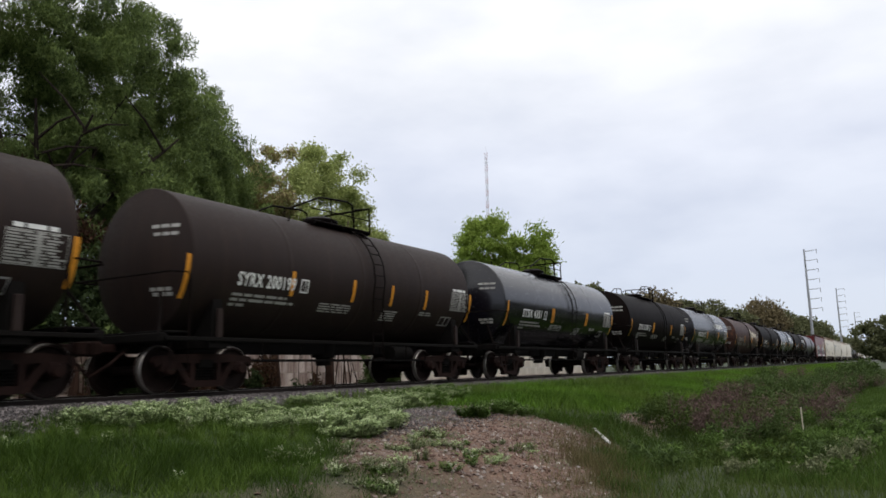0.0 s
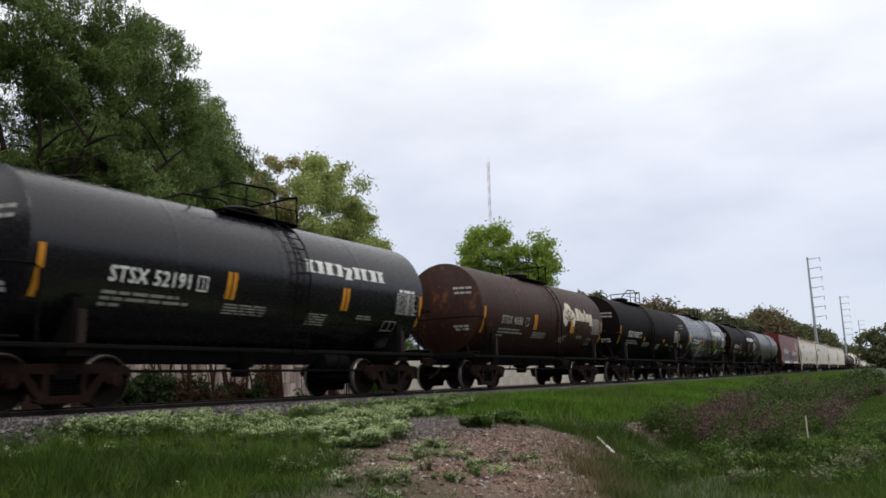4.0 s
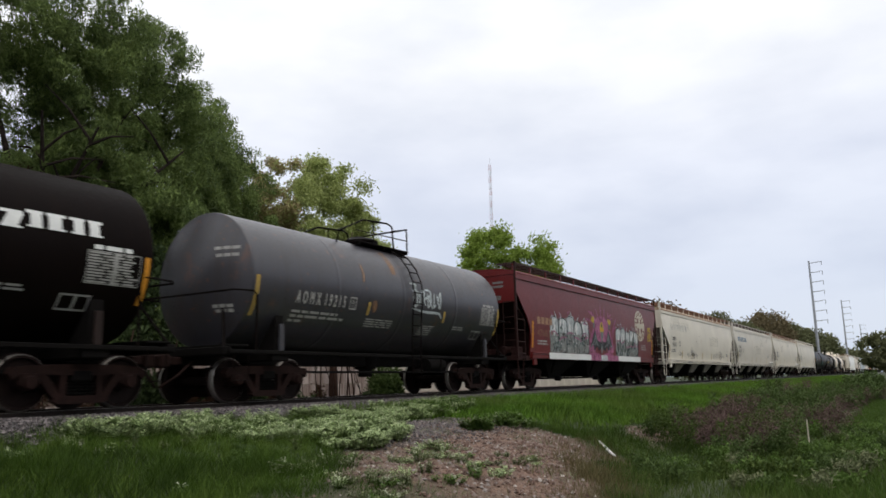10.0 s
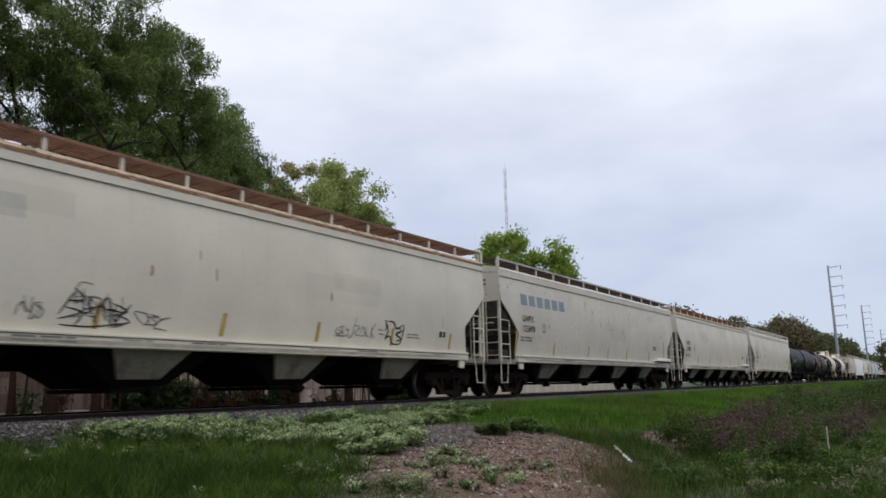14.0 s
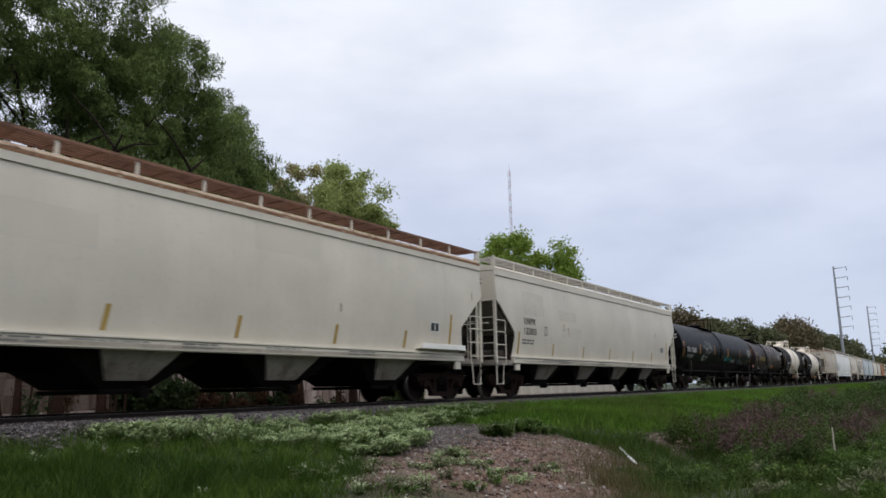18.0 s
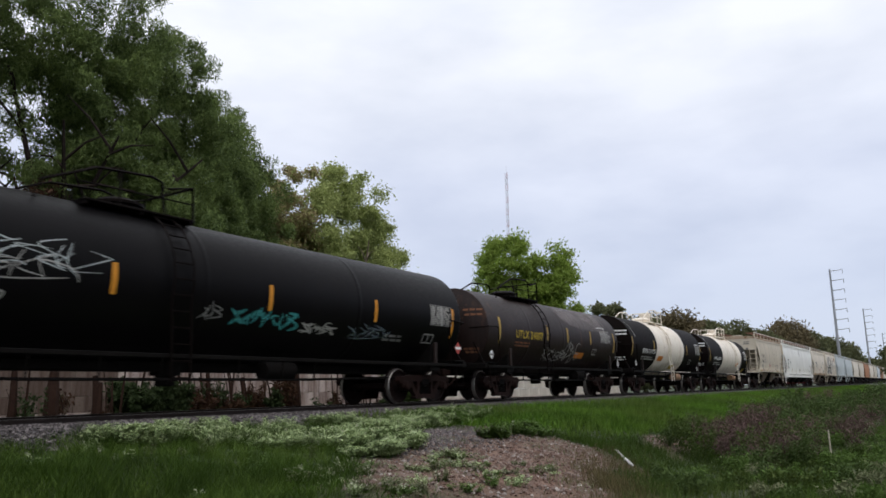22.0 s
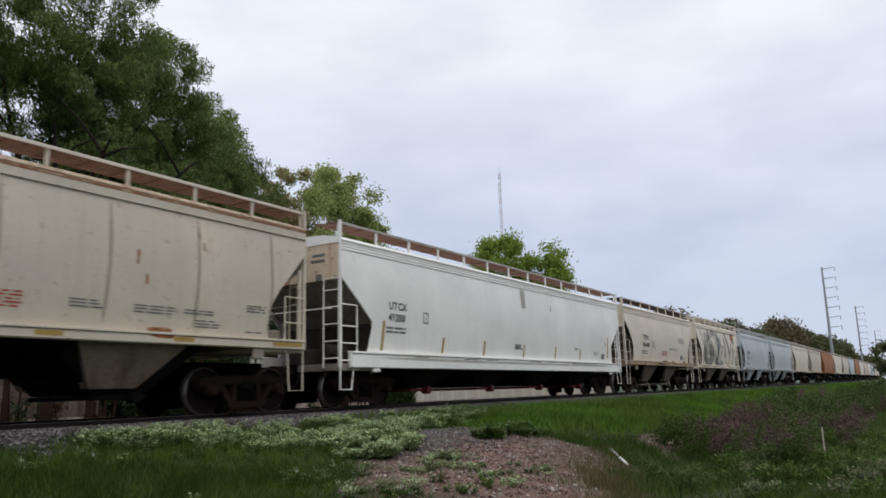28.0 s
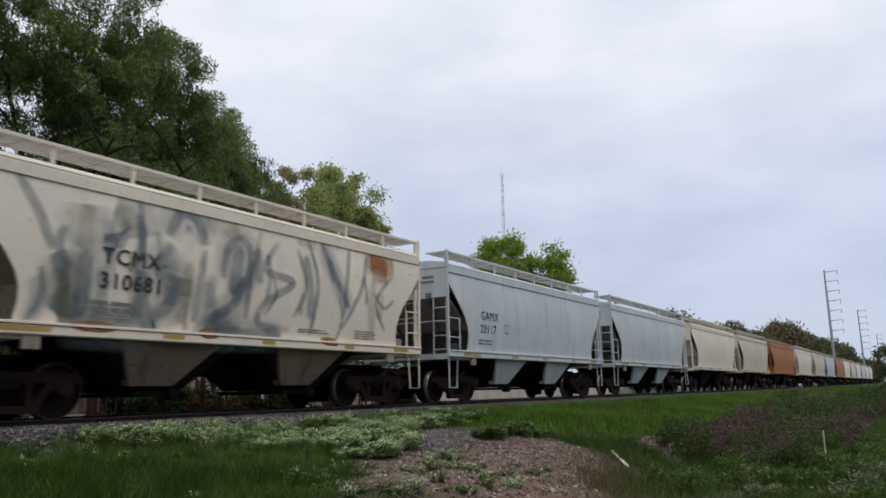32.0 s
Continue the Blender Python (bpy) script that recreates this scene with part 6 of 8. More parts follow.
def degraded_tag(w, side):
    """A white tag of angular strokes with a shaky outline."""
    for i, pts in enumerate((((0.50, 2.90), (0.44, 2.62), (0.52, 2.40), (0.74, 2.52), (0.70, 2.76), (0.46, 2.84)), ((0.80, 2.42), (0.98, 2.78), (0.84, 2.80), (1.04, 2.44)), ((0.86, 2.58), (1.10, 2.66)), ((1.14, 2.80), (1.18, 2.40), (1.34, 2.62), (1.16, 2.70), (1.42, 2.36)), ((1.50, 2.82), (1.46, 2.44), (1.58, 2.50)), ((1.62, 2.80), (1.78, 2.40), (1.84, 2.86), (1.66, 2.52)), ((0.30, 3.00), (0.60, 2.98), (0.40, 2.78)), ((0.40, 2.32), (1.10, 2.26), (1.75, 2.26), (1.95, 2.14)), ((0.58, 2.98), (0.62, 2.60), (0.56, 2.34)), ((1.02, 2.88), (1.30, 2.84), (1.26, 2.50)))):
        part("spray_stroke", ribbon(Bag(), lift(side, 0.001 * (i % 3)), list(pts), 0.075), "silver", w)


def tank_rust(w, side):
    """Rust that has run down from the walkway, and orange bleeding beside the number."""
    for x, z, k, h in ((-0.35, 3.85, 0.3, 0.7), (-1.3, 2.4, 0.25, 0.3), (-1.75, 3.3, 0.12, 0.5)):
        airbrush(w, lift(side, 0.003), [(x, z), (x + 0.02, z - h * 0.5), (x - 0.01, z - h)], k, "softrusthaze", "rust_stain")


def tags_3096(w, side):
    brand_blocks(1.0, 2.86, (0.30, 0.30, 0.30, 0.26, 0.36, 0.27, 0.32, 0.26, 0.26), 0.28)(w, side)
    scrawl(w, side, -5.2, -4.75, 2.2, 0.55, "whitepaint", 5, 0.05, 4)
    scrawl(w, side, -2.6, -1.7, 1.5, 0.6, "silver", 6, 0.09, 4)
    scrawl(w, side, -2.1, -0.25, 1.38, 0.15, "silver", 7, 0.03, 5)
    scrawl(w, side, 1.0, 1.5, 2.48, 0.15, "letteryellow", 8, 0.06, 4)
    scrawl(w, side, -3.4, -2.6, 1.5, 0.25, "olivespray", 9, 0.06, 5)
    scrawl(w, side, 1.0, 2.0, 1.5, 0.2, "olivespray", 10, 0.06, 5)
    scrawl(w, side, 2.85, 3.4, 1.62, 0.3, "silver", 11, 0.07, 4)


def tilx_marks(w, side):
    word(w, side, "TILX 190363", -8.2, 2.06, 0.27, "whitepaint", fat=0.012, width=1.9)
    bars(w, side, -8.2, 1.92, 1.8, 2, seed=3)
    scrawl(w, side, -4.75, -2.4, 2.30, 0.45, "silver", 21, 0.018, 6)
    scrawl(w, side, -4.3, -2.9, 2.15, 0.35, "dullwhite", 22, 0.03, 3)
    scrawl(w, side, -4.85, -3.8, 1.66, 0.28, "dullwhite", 23, 0.045, 6)
    scrawl(w, side, 0.65, 2.45, 1.72, 0.30, "teal", 24, 0.07, 7)
    scrawl(w, side, -0.2, 0.3, 1.75, 0.25, "greypaint", 25, 0.03, 3)
    scrawl(w, side, 2.6, 3.8, 1.66, 0.2, "dullwhite", 26, 0.04, 6)
    scrawl(w, side, 4.3, 5.7, 1.64, 0.25, "bluespray", 27, 0.035, 6)
    bars(w, side, 5.7, 1.75, 1.0, 2, "greypaint", seed=28)
    bars(w, side, 7.65, 2.62, 1.05, 10, "dullwhite", 0.034, 0.05, seed=29, name="consolidated_stencil")
    frame_patch(w, side, 7.62, 2.10, 1.08, 0.56, "dullwhite", 0.014)
    frame_patch(w, side, 7.4, 1.6, 0.5, 0.25)
    head_lines(w, -1, "dullwhite", 1.42, 2.38)


def tar_marks(w, side):
    word(w, side, "UTLX 24007", -3.9, 2.0, 0.26, "letteryellow", fat=0.012, width=2.05)
    bars(w, side, -3.9, 1.88, 1.3, 2, "rustprint", seed=3)
    bars(w, side, 3.8, 2.62, 1.1, 9, "dullwhite", 0.034, 0.05, seed=8, name="consolidated_stencil")
    frame_patch(w, side, 3.77, 2.14, 1.12, 0.52, "dullwhite", 0.014)
    bars(w, side, 3.6, 2.8, 0.9, 1, "whitepaint", 0.06, seed=9)
    scrawl(w, side, -1.6, 0.2, 1.36, 0.42, "dullwhite", 12, 0.035, 4)
    scrawl(w, side, 0.1, 1.35, 1.30, 0.66, "dullwhite", 13, 0.045, 4)
    part("placard", patch(Bag(), side, 1.25, 2.1, 1.46, 1.68), "orangeplate", w, "orange rectangular panel")
    # pale bloom and runs below the walkway
    rng = random.Random(19)
    for i in range(26):
        x, h = 0.2 + 5.0 * rng.random(), rng.uniform(0.3, 0.9)
        z, k = rng.uniform(3.25, 3.5), rng.uniform(0.12, 0.3) if i % 3 else rng.uniform(1.2, 1.9)
        airbrush(w, lift(side, 0.001 + 0.0002 * i), [(x, z), (x + 0.05, z - h * 0.5), (x, z - h)], k, "softpale", "pale_stain")
    frame_patch(w, side, 2.9, 1.62, 0.45, 0.24)
    head_lines(w, -1, "rustprint", 1.36, 2.22)


def belt_marks(number, x0, tag, box):
    def put(w, side):
        word(w, side, number, x0, 1.90, 0.215, "whitepaint", fat=0.012, width=2.0 if len(number) > 9 else 1.75)
        for i in range(8):
            part("number_column", patch(Bag(), side, x0 - 1.02 - 0.025 * i, x0 - 0.92 - 0.025 * i, 2.62 + 0.095 * i, 2.68 + 0.095 * i, 0.0, 1), "dullwhite", w, "white character of a number running up the tank")
        bars(w, side, x0, 1.76, 1.9, 2, "dullwhite", seed=3)
        side = lift(side, 0.034)
        part("placard", patch(Bag(), side, tag, tag + 0.80, 1.58, 1.82), "orangeplate", w, "orange rectangular panel")
        part("placard", patch(Bag(), side, tag + 2.65, tag + 3.4, 1.22, 1.46), "letteryellow", w, "yellow rectangular panel")
        bars(w, side, box, 2.68, 1.0, 1, "whitepaint", 0.07, seed=7)
        bars(w, side, box, 2.56, 1.05, 10, "dullwhite", 0.032, 0.047, seed=8, name="consolidated_stencil")
        frame_patch(w, side, box - 0.03, 2.07, 1.1, 0.52, "dullwhite", 0.014)
        frame_patch(w, side, box - 1.15, 1.52, 0.5, 0.25)
        head_lines(w, -1, "whitepaint", 1.38, 2.30)
    return put


def tagged_cream(w, place):
    """Cream hopper whose side is covered by tall blue-grey sprayed letters that nobody can read."""
    two_line_mark("TCMX", "310681", -3.50, 2.52, 0.27)(w, lift(place, 0.012))
    side_print((), ((-3.6, 1.74, 0.9, 3, "greypaint"), (1.2, 1.72, 1.1, 2, "greypaint"), (3.1, 1.78, 0.9, 4, "greypaint")))(w, lift(place, 0.011))
    strokes = (
        ("bluehaze", 0.20, ((-4.94, 3.75), (-4.58, 3.19), (-4.31, 2.59))),
        ("bluehaze", 0.26, ((-4.31, 2.59), (-4.1, 2.1), (-4.23, 1.65))),
        ("olivehaze", 0.34, ((-3.8, 3.48), (-3.77, 3.08), (-3.81, 2.67))),
        ("bluespray", 0.30, ((-3.77, 2.74), (-3.77, 2.14), (-3.76, 1.58))),
        ("bluehaze", 0.16, ((-2.8, 3.76), (-2.74, 2.97), (-2.85, 2.1))),
        ("olivehaze", 0.50, ((-3.32, 3.44), (-2.93, 3.3), (-2.83, 3.03))),
        ("bluespray", 0.26, ((-2.21, 3.16), (-1.93, 3.67), (-1.54, 3.59), (-1.39, 3.1))),
        ("bluehaze", 0.20, ((-1.39, 3.1), (-1.49, 2.31), (-1.56, 1.63))),
        ("bluespray", 0.30, ((-2.12, 3.07), (-2.39, 2.55), (-1.94, 2.3), (-2.14, 1.92), (-2.5, 1.64))),
        ("bluespray", 0.22, ((-0.94, 2.53), (-0.85, 3.1), (-0.5, 3.41), (-0.24, 3.11), (-0.36, 2.56), (-0.76, 2.27))),
        ("bluespray", 0.24, ((-0.41, 2.67), (-0.65, 2.08), (-1.22, 1.69), (-0.37, 1.61))),
        ("olivehaze", 0.16, ((0.07, 3.71), (-0.1, 3.05), (-0.27, 2.36))),
        ("bluehaze", 0.16, ((-0.21, 2.95), (-0.27, 2.36), (-0.32, 1.79))),
        ("bluespray", 0.20, ((0.57, 3.53), (0.15, 2.87), (0.98, 2.68), (0.17, 2.17), (0.06, 1.73), (0.98, 1.69))),
        ("bluehaze", 0.14, ((1.12, 3.49), (1.36, 2.62), (1.0, 1.92))),
        ("bluespray", 0.15, ((1.47, 3.72), (1.75, 2.75), (1.55, 1.54))),
        ("bluespray", 0.22, ((1.91, 3.75), (2.38, 2.91), (2.88, 2.25))),
        ("bluehaze", 0.16, ((2.93, 3.81), (2.73, 2.76), (2.65, 1.99))),
        ("bluehaze", 0.15, ((3.54, 3.65), (3.31, 2.82), (2.6, 1.75))),
        ("bluehaze", 0.13, ((4.54, 3.21), (3.86, 2.53), (4.27, 1.8))),
        ("bluehaze", 0.12, ((3.7, 2.76), (4.19, 2.4), (4.62, 2.65))),
        ("bluehaze", 0.30, ((-4.16, 1.52), (-3.4, 1.51), (-2.24, 1.5))),
        ("bluehaze", 0.26, ((-1.35, 1.49), (-0.15, 1.52), (0.75, 1.56))))
    for i, (mat, width, pts) in enumerate(strokes):
        pts = [(x, max(z, 1.40)) for x, z in pts]
        if width > 0.21:
            airbrush(w, lift(place, -0.004 + 0.0002 * i), pts, width * 3.2, "softfog")
        airbrush(w, lift(place, 0.001 + 0.0002 * i), pts, width * 1.15, {"bluespray": "softblue", "bluehaze": "softhaze", "olivehaze": "softolive"}[mat])
    rng = random.Random(31)
    for i in range(30):
        x, z, h = rng.uniform(-4.6, 4.6), rng.uniform(2.2, 3.6), rng.uniform(0.5, 1.5)
        z1 = max(1.42, z - h)
        airbrush(w, lift(place, 0.0055 + 0.0001 * i), [(x, z), (x + rng.uniform(-0.15, 0.15), (z + z1) / 2), (x + rng.uniform(-0.2, 0.2), z1)], rng.uniform(0.12, 0.4), ("softhaze", "softfog", "softhaze", "softolive")[i % 4])
    for dx, dz, k, mat in ((0, 0, 0.55, "softrust"), (-0.1, 0.1, 0.35, "softrust"), (0.05, 0.1, 0.95, "softrusthaze"), (0.0, -0.25, 0.5, "softrusthaze"), (-2.6, 0.25, 0.5, "softolive"), (-5.0, 0.2, 0.7, "softolive")):
        airbrush(w, lift(place, 0.008), [(4.03 + dx - 0.65 * k, 3.47 + dz), (4.03 + dx, 3.45 + dz), (4.03 + dx + 0.65 * k, 3.44 + dz)], k, mat, "rust_stain")


def faded_blocks(x, z, n, h=0.30, step=0.40, mat="fadedblue"):
    def put(w, place):
        for i in range(n):
            part("letter_block", patch(Bag(), place, x + step * i, x + step * (i + 0.78), z, z + h), mat, w)
    return put


def several(*fs):
    def put(w, place):
        for f in fs:
            f(w, place)
    return put


def side_print(seams, panels, dirt=0.09, rust=((-3.6, 0.4), (-1.2, 0.3), (2.2, 0.3))):
    """Data panels low on the side of a two-bay hopper, dark strokes painted for the shading at its seams, rust above
    the sill.
    """
    def put(w, place):
        rng = random.Random(23)
        for x, k in rust:
            for j in range(5):
                u, c = x + rng.uniform(-0.5, 0.5) * k, k * rng.uniform(0.3, 0.7)
                airbrush(w, lift(place, 0.004 + 0.0004 * j), [(u - c, 1.51), (u, 1.52 + rng.uniform(-0.02, 0.03)), (u + c, 1.51)], rng.uniform(0.05, 0.11), "softrust" if j < 3 else "softrusthaze", "rust_stain")
                airbrush(w, flat_side(-1.5935 - 0.0003 * j), [(u - c, 1.44), (u, 1.40), (u + c, 1.43)], rng.uniform(0.04, 0.08), "softrust", "rust_stain")
        for x in seams:
            # shading of the weld-bent sheet, painted as a soft dark stroke
            airbrush(w, lift(place, 0.002), [(x, 3.7), (x + 0.02, 2.6), (x - 0.02, 1.55)], dirt, "softseam", "dark_streak")
        for i, (x, z, k, rows, mat) in enumerate(panels):
            bars(w, place, x, z, k, rows, mat, 0.026, 0.055, seed=71 + i)
    return put


CREAM_PRINT = ((-0.26, 2.04, 1.0, 5, "redpaint"), (1.08, 2.22, 1.7, 2, "greypaint"), (2.85, 2.84, 1.25, 6, "greypaint"), (3.74, 1.78, 0.45, 3, "greypaint"))
BEIGE_PRINT = ((-0.95, 1.98, 0.78, 5, "redpaint"), (0.46, 1.95, 0.62, 3, "greypaint"), (1.62, 1.94, 1.0, 3, "greypaint"), (2.65, 1.93, 0.8, 2, "greypaint"), (2.93, 1.75, 0.6, 3, "greypaint"), (4.15, 2.12, 0.6, 3, "greypaint"), (4.15, 1.60, 0.5, 1, "greypaint"))


def sill_words(w, place):
    bars(w, flat_side(-1.5955), -1.2, 1.40, 1.2, 1, "blackpaint", 0.07, 0.1, seed=81, name="sill_print")
    bars(w, flat_side(-1.5955), 2.5, 1.39, 0.5, 1, "greypaint", 0.03, 0.1, seed=82, name="sill_print")


def pale_splash(w, place):
    airbrush(w, lift(place, 0.003), [(3.62, 3.52), (3.80, 3.30), (3.86, 2.95)], 0.05, "softpale", "paint_splash")


def long_wagon_print(w, place):
    """Grey tape, a dark notice and small print of the long white wagon."""
    part("tape_strip", patch(Bag(), place, -0.16, 0.16, 3.02, 3.66), "greytop", w, "faded grey tape strip")
    bars(w, place, -0.72, 1.78, 0.56, 3, "blackpaint", 0.04, 0.06, seed=91)
    bars(w, place, 4.3, 1.82, 0.5, 2, "greypaint", 0.026, 0.055, seed=92)
    bars(w, place, 6.3, 1.72, 0.5, 3, "greypaint", 0.026, 0.055, seed=93)
    part("notice_panel", patch(Bag(), place, 7.18, 7.5, 1.44, 1.66), "greypaint", w, "small dark notice panel")


def diamond(x, z, mat, h=0.15):
    """A hazard placard standing on its corner."""
    def put(w, place):
        def q(u, v, d=0.0):
            return (x + u * h, -1.52 - d, z + v * h)
        b = Bag().add([q(0, -1), q(1, 0), q(0, 1), q(-1, 0)], [(0, 1, 2, 3), (3, 2, 1, 0)])
        plate = part("hazard_placard", b, mat, w, "diamond-shaped placard")
        part("placard_band", Bag().add([q(-0.8, -0.2, 0.004), q(0.8, -0.2, 0.004), q(0.8, 0.2, 0.004), q(-0.8, 0.2, 0.004)], [(0, 1, 2, 3)]), "whitepaint" if mat == "redpaint" else "greypaint", plate)
    return put


def square_at(x0):
    def put(w, place):
        part("notice_panel", patch(Bag(), place, x0, x0 + 0.42, 1.82, 2.10), "blackpaint", w, "small black notice panel")
        frame_patch(w, lift(place, 0.003), x0, 1.82, 0.42, 0.28, "whitepaint", 0.03)
    return put


def tall_strip(x):
    def put(w, place):
        part("reflector_bar", patch(Bag(), place, x - 0.05, x + 0.05, 1.52, 2.35, 0.05), "dullyellow", w, "faded yellow reflective strip")
    return put


def deflector(w, place):
    b = Bag().box(6.15, 8.3, -1.72, -1.50, 1.36, 1.375, 0.004).box(6.15, 8.3, -1.725, -1.71, 1.36, 1.50, 0.004)
    part("deflector_board", b, "cleanwhite", w, "long white board above the sill")
    part("board_bracket", Bag().box(8.28, 8.6, -1.70, -1.50, 1.30, 1.36, 0.01), "grimedcream", w)


def dark_square(w, place):
    part("notice_panel", patch(Bag(), place, 3.15, 3.6, 1.62, 1.92), "blackpaint", w, "small black notice panel")
    frame_patch(w, lift(place, 0.003), 3.15, 1.62, 0.45, 0.30, "whitepaint", 0.03)


def low_scribbles(w, place):
    """Thin marker scrawls and one black and yellow tag low on the side."""
    for i, (x, k, h) in enumerate(((-6.5, 0.9, 0.25), (-4.4, 0.4, 0.25), (2.69, 0.45, 0.2))):
        scrawl(w, place, x, x + k, 1.50, h, "greypaint", 80 + i, 0.025, 4)
    b = Bag()
    for pts in (((3.17, 1.52), (3.34, 1.53), (3.48, 1.98)), ((3.42, 1.80), (3.62, 1.75), (3.45, 1.6), (3.66, 1.55)), ((3.66, 1.6), (3.74, 1.78), (3.82, 1.58), (3.68, 1.56)), ((3.86, 1.8), (3.87, 1.58), (4.0, 1.56)), ((4.08, 1.82), (4.06, 1.5)), ((4.23, 1.9), (4.08, 1.66), (4.24, 1.5)), ((4.32, 1.74), (4.55, 1.73)), ((4.36, 1.64), (4.6, 1.62))):
        ribbon(b, place, list(pts), 0.028)
    part("marker_scrawl", b, "greypaint", w)
    scrawl(w, place, -3.7, -2.6, 1.45, 0.45, "blackpaint", 95, 0.035, 5, "marker_scrawl")
    scrawl(w, place, -3.6, -2.8, 1.50, 0.45, "greypaint", 97, 0.03, 4, "marker_scrawl")
    scrawl(w, place, -2.4, -1.85, 1.45, 0.22, "greypaint", 96, 0.025, 3, "marker_scrawl")
    b = Bag()
    for pts in (((4.6, 2.0), (4.66, 1.85), (4.62, 1.7)), ((4.7, 1.97), (4.95, 1.95), (5.08, 1.80), (5.38, 1.92)), ((5.40, 1.9), (5.36, 1.65), (5.25, 1.42)), ((4.62, 1.5), (4.8, 1.6), (4.95, 1.42), (5.25, 1.42)), ((5.1, 1.85), (5.3, 1.75), (5.08, 1.66), (5.28, 1.56), (5.1, 1.48)), ((4.68, 1.9), (4.74, 1.7), (4.62, 1.55))):
        ribbon(b, place, list(pts), 0.05)
    part("marker_scrawl", b, "blackpaint", w)
    bars(w, place, 5.55, 1.70, 0.7, 2, "greypaint", 0.03, 0.08, seed=90)
    part("notice_panel", patch(Bag(), place, 7.04, 7.41, 1.64, 1.87), "blackpaint", w, "small black notice panel")
    frame_patch(w, lift(place, 0.003), 7.04, 1.64, 0.37, 0.23, "whitepaint", 0.03)


def weather(seed, spots=8, patches=7, half=9.0):
    """Faint repainted patches and small rust spots with short runs below them."""
    def put(w, place):
        rng = random.Random(seed)
        low = lift(place, -0.004)
        for i in range(patches):
            x, z = rng.uniform(-half + 1, half - 3), rng.uniform(1.9, 3.3)
            part("paint_patch", patch(Bag(), lift(place, -0.0045 + 0.0002 * i), x, x + rng.uniform(1.0, 3.0), z, min(3.75, z + rng.uniform(0.3, 0.8))), rng.choice(("patchlight", "patchdark")), w)
        for i in range(spots):
            x, z = rng.uniform(-half, half), rng.uniform(2.2, 3.7)
            if abs(x) > half - 1.2:
                z = max(z, 3.1)
            k = rng.uniform(0.04, 0.09)
            airbrush(w, low, [(x, z), (x + 0.01, z - 0.12), (x + rng.uniform(-0.02, 0.02), z - rng.uniform(0.16, 0.32))], k, "softrust" if i % 2 else "softrusthaze", "rust_stain")
    return put
# ---- the train ----
TRAIN = []
PAIR = dict(rail="pair")


def roll(w):
    TRAIN.append(w)
    return w


DARK = "dark weathered tank wagon with white stencils and yellow strips"
roll(tank_wagon(-166.2, 13.2, "brownblack", label="brown-black tank wagon with white stencil block", marks=stsx_marks("SYRX 200198")))
roll(tank_wagon(-153.1, 12.95, "brownblack", label="long brown-black tank wagon with yellow reflector strips", marks=stsx_marks("SYRX 200199"), bar_xs=(-5.42, -2.53, -0.36, 1.26, 2.92, 5.42)))
roll(tank_wagon(-139.65, 13.5, "gloss", label="glossy black tank wagon with white lettering", marks=stsx_marks("STSX 4351"), **PAIR))
roll(tank_wagon(-125.82, 13.6, "black", label="matt black tank wagon with white lettering", marks=stsx_marks("STSX 51585"), **PAIR))
roll(tank_wagon(-112.5, 13.4, "slate", label="slate grey tank wagon with white blocks and stencils", marks=stsx_marks("STSX 52191", brand_blocks(0.75, 2.82, (0.3, 0.26, 0.3, 0.26, 0.3, 0.26, 0.26, 0.3, 0.26))), **PAIR))
roll(tank_wagon(-97.95, 13.5, "rustbrown", label="rust-brown tank wagon with a round white emblem", marks=stsx_marks("STSX 4686", leaf_brand, "dullwhite"), **PAIR))
roll(tank_wagon(-84.48, 13.4, "black", label="black tank wagon with hooped top railing", marks=stsx_marks("STSX 51525"), worn=0.36, walkway=-0.9, **PAIR))
roll(tank_wagon(-71.3, 13.3, "slate", label="slate grey tank wagon with white blocks and scrawls", marks=stsx_marks("STSX 3096", tags_3096), **PAIR))
roll(tank_wagon(-57.95, 13.4, "black", label="black tank wagon with bold white block lettering", marks=stsx_marks("STSX 51026", brand_blocks(1.42, 2.84, (0.30, 0.30, 0.30, 0.26, 0.36, 0.27, 0.32, 0.26, 0.26), 0.28)), **PAIR))
roll(tank_wagon(-44.5, 13.3, "grey", label="grey tank wagon with rust stains and a white tag", bar_mat="dullyellow", worn=0.22, marks=several(stsx_marks("A O M X  1 9 2 1 5", None, "dullwhite"), degraded_tag, tank_rust)))
roll(hopper_wagon(-29.3, 17.56, "oxide", "oxide red covered hopper with sprayed murals and emblem", 3, half=8.46, rounded=True, walk_mat="darktop", chute_mat="under", marks=mural_marks))
WHITE_BARS = (-8.1, -5.45, -2.7, 0.1, 2.95, 5.6)
EDGE = dict(walk_edge="white")
roll(hopper_wagon(-10.08, 20.4, "white", "white covered hopper with rusty roof walkway", 4, half=9.6, bulge=0.10, bar_xs=(-8.4, -5.6, -3.1, -0.5, 2.15, 4.88, 7.6), marks=several(two_line_mark("UNPX", "123671", -7.85, 2.36, 0.215), faded_blocks(-7.95, 2.95, 6, 0.37, 0.62), low_scribbles, weather(1, 5, 4)), chord_mat="rustcream"))
roll(hopper_wagon(10.15, 20.0, "agedwhite", "pale white covered hopper with faded blue lettering", 4, half=9.55, bulge=0.10, walk_mat="darktop", walk_edge="greytop", bar_xs=(-8.6, -5.6, -2.35, -0.2, 2.15, 5.3), marks=several(square_at(5.95), deflector, tall_strip(7.66), two_line_mark("UNPX", "123898", -8.14, 2.42, 0.215), faded_blocks(-8.18, 2.98, 6, 0.37, 0.62, "procorblue"), weather(2, 9, 4))))
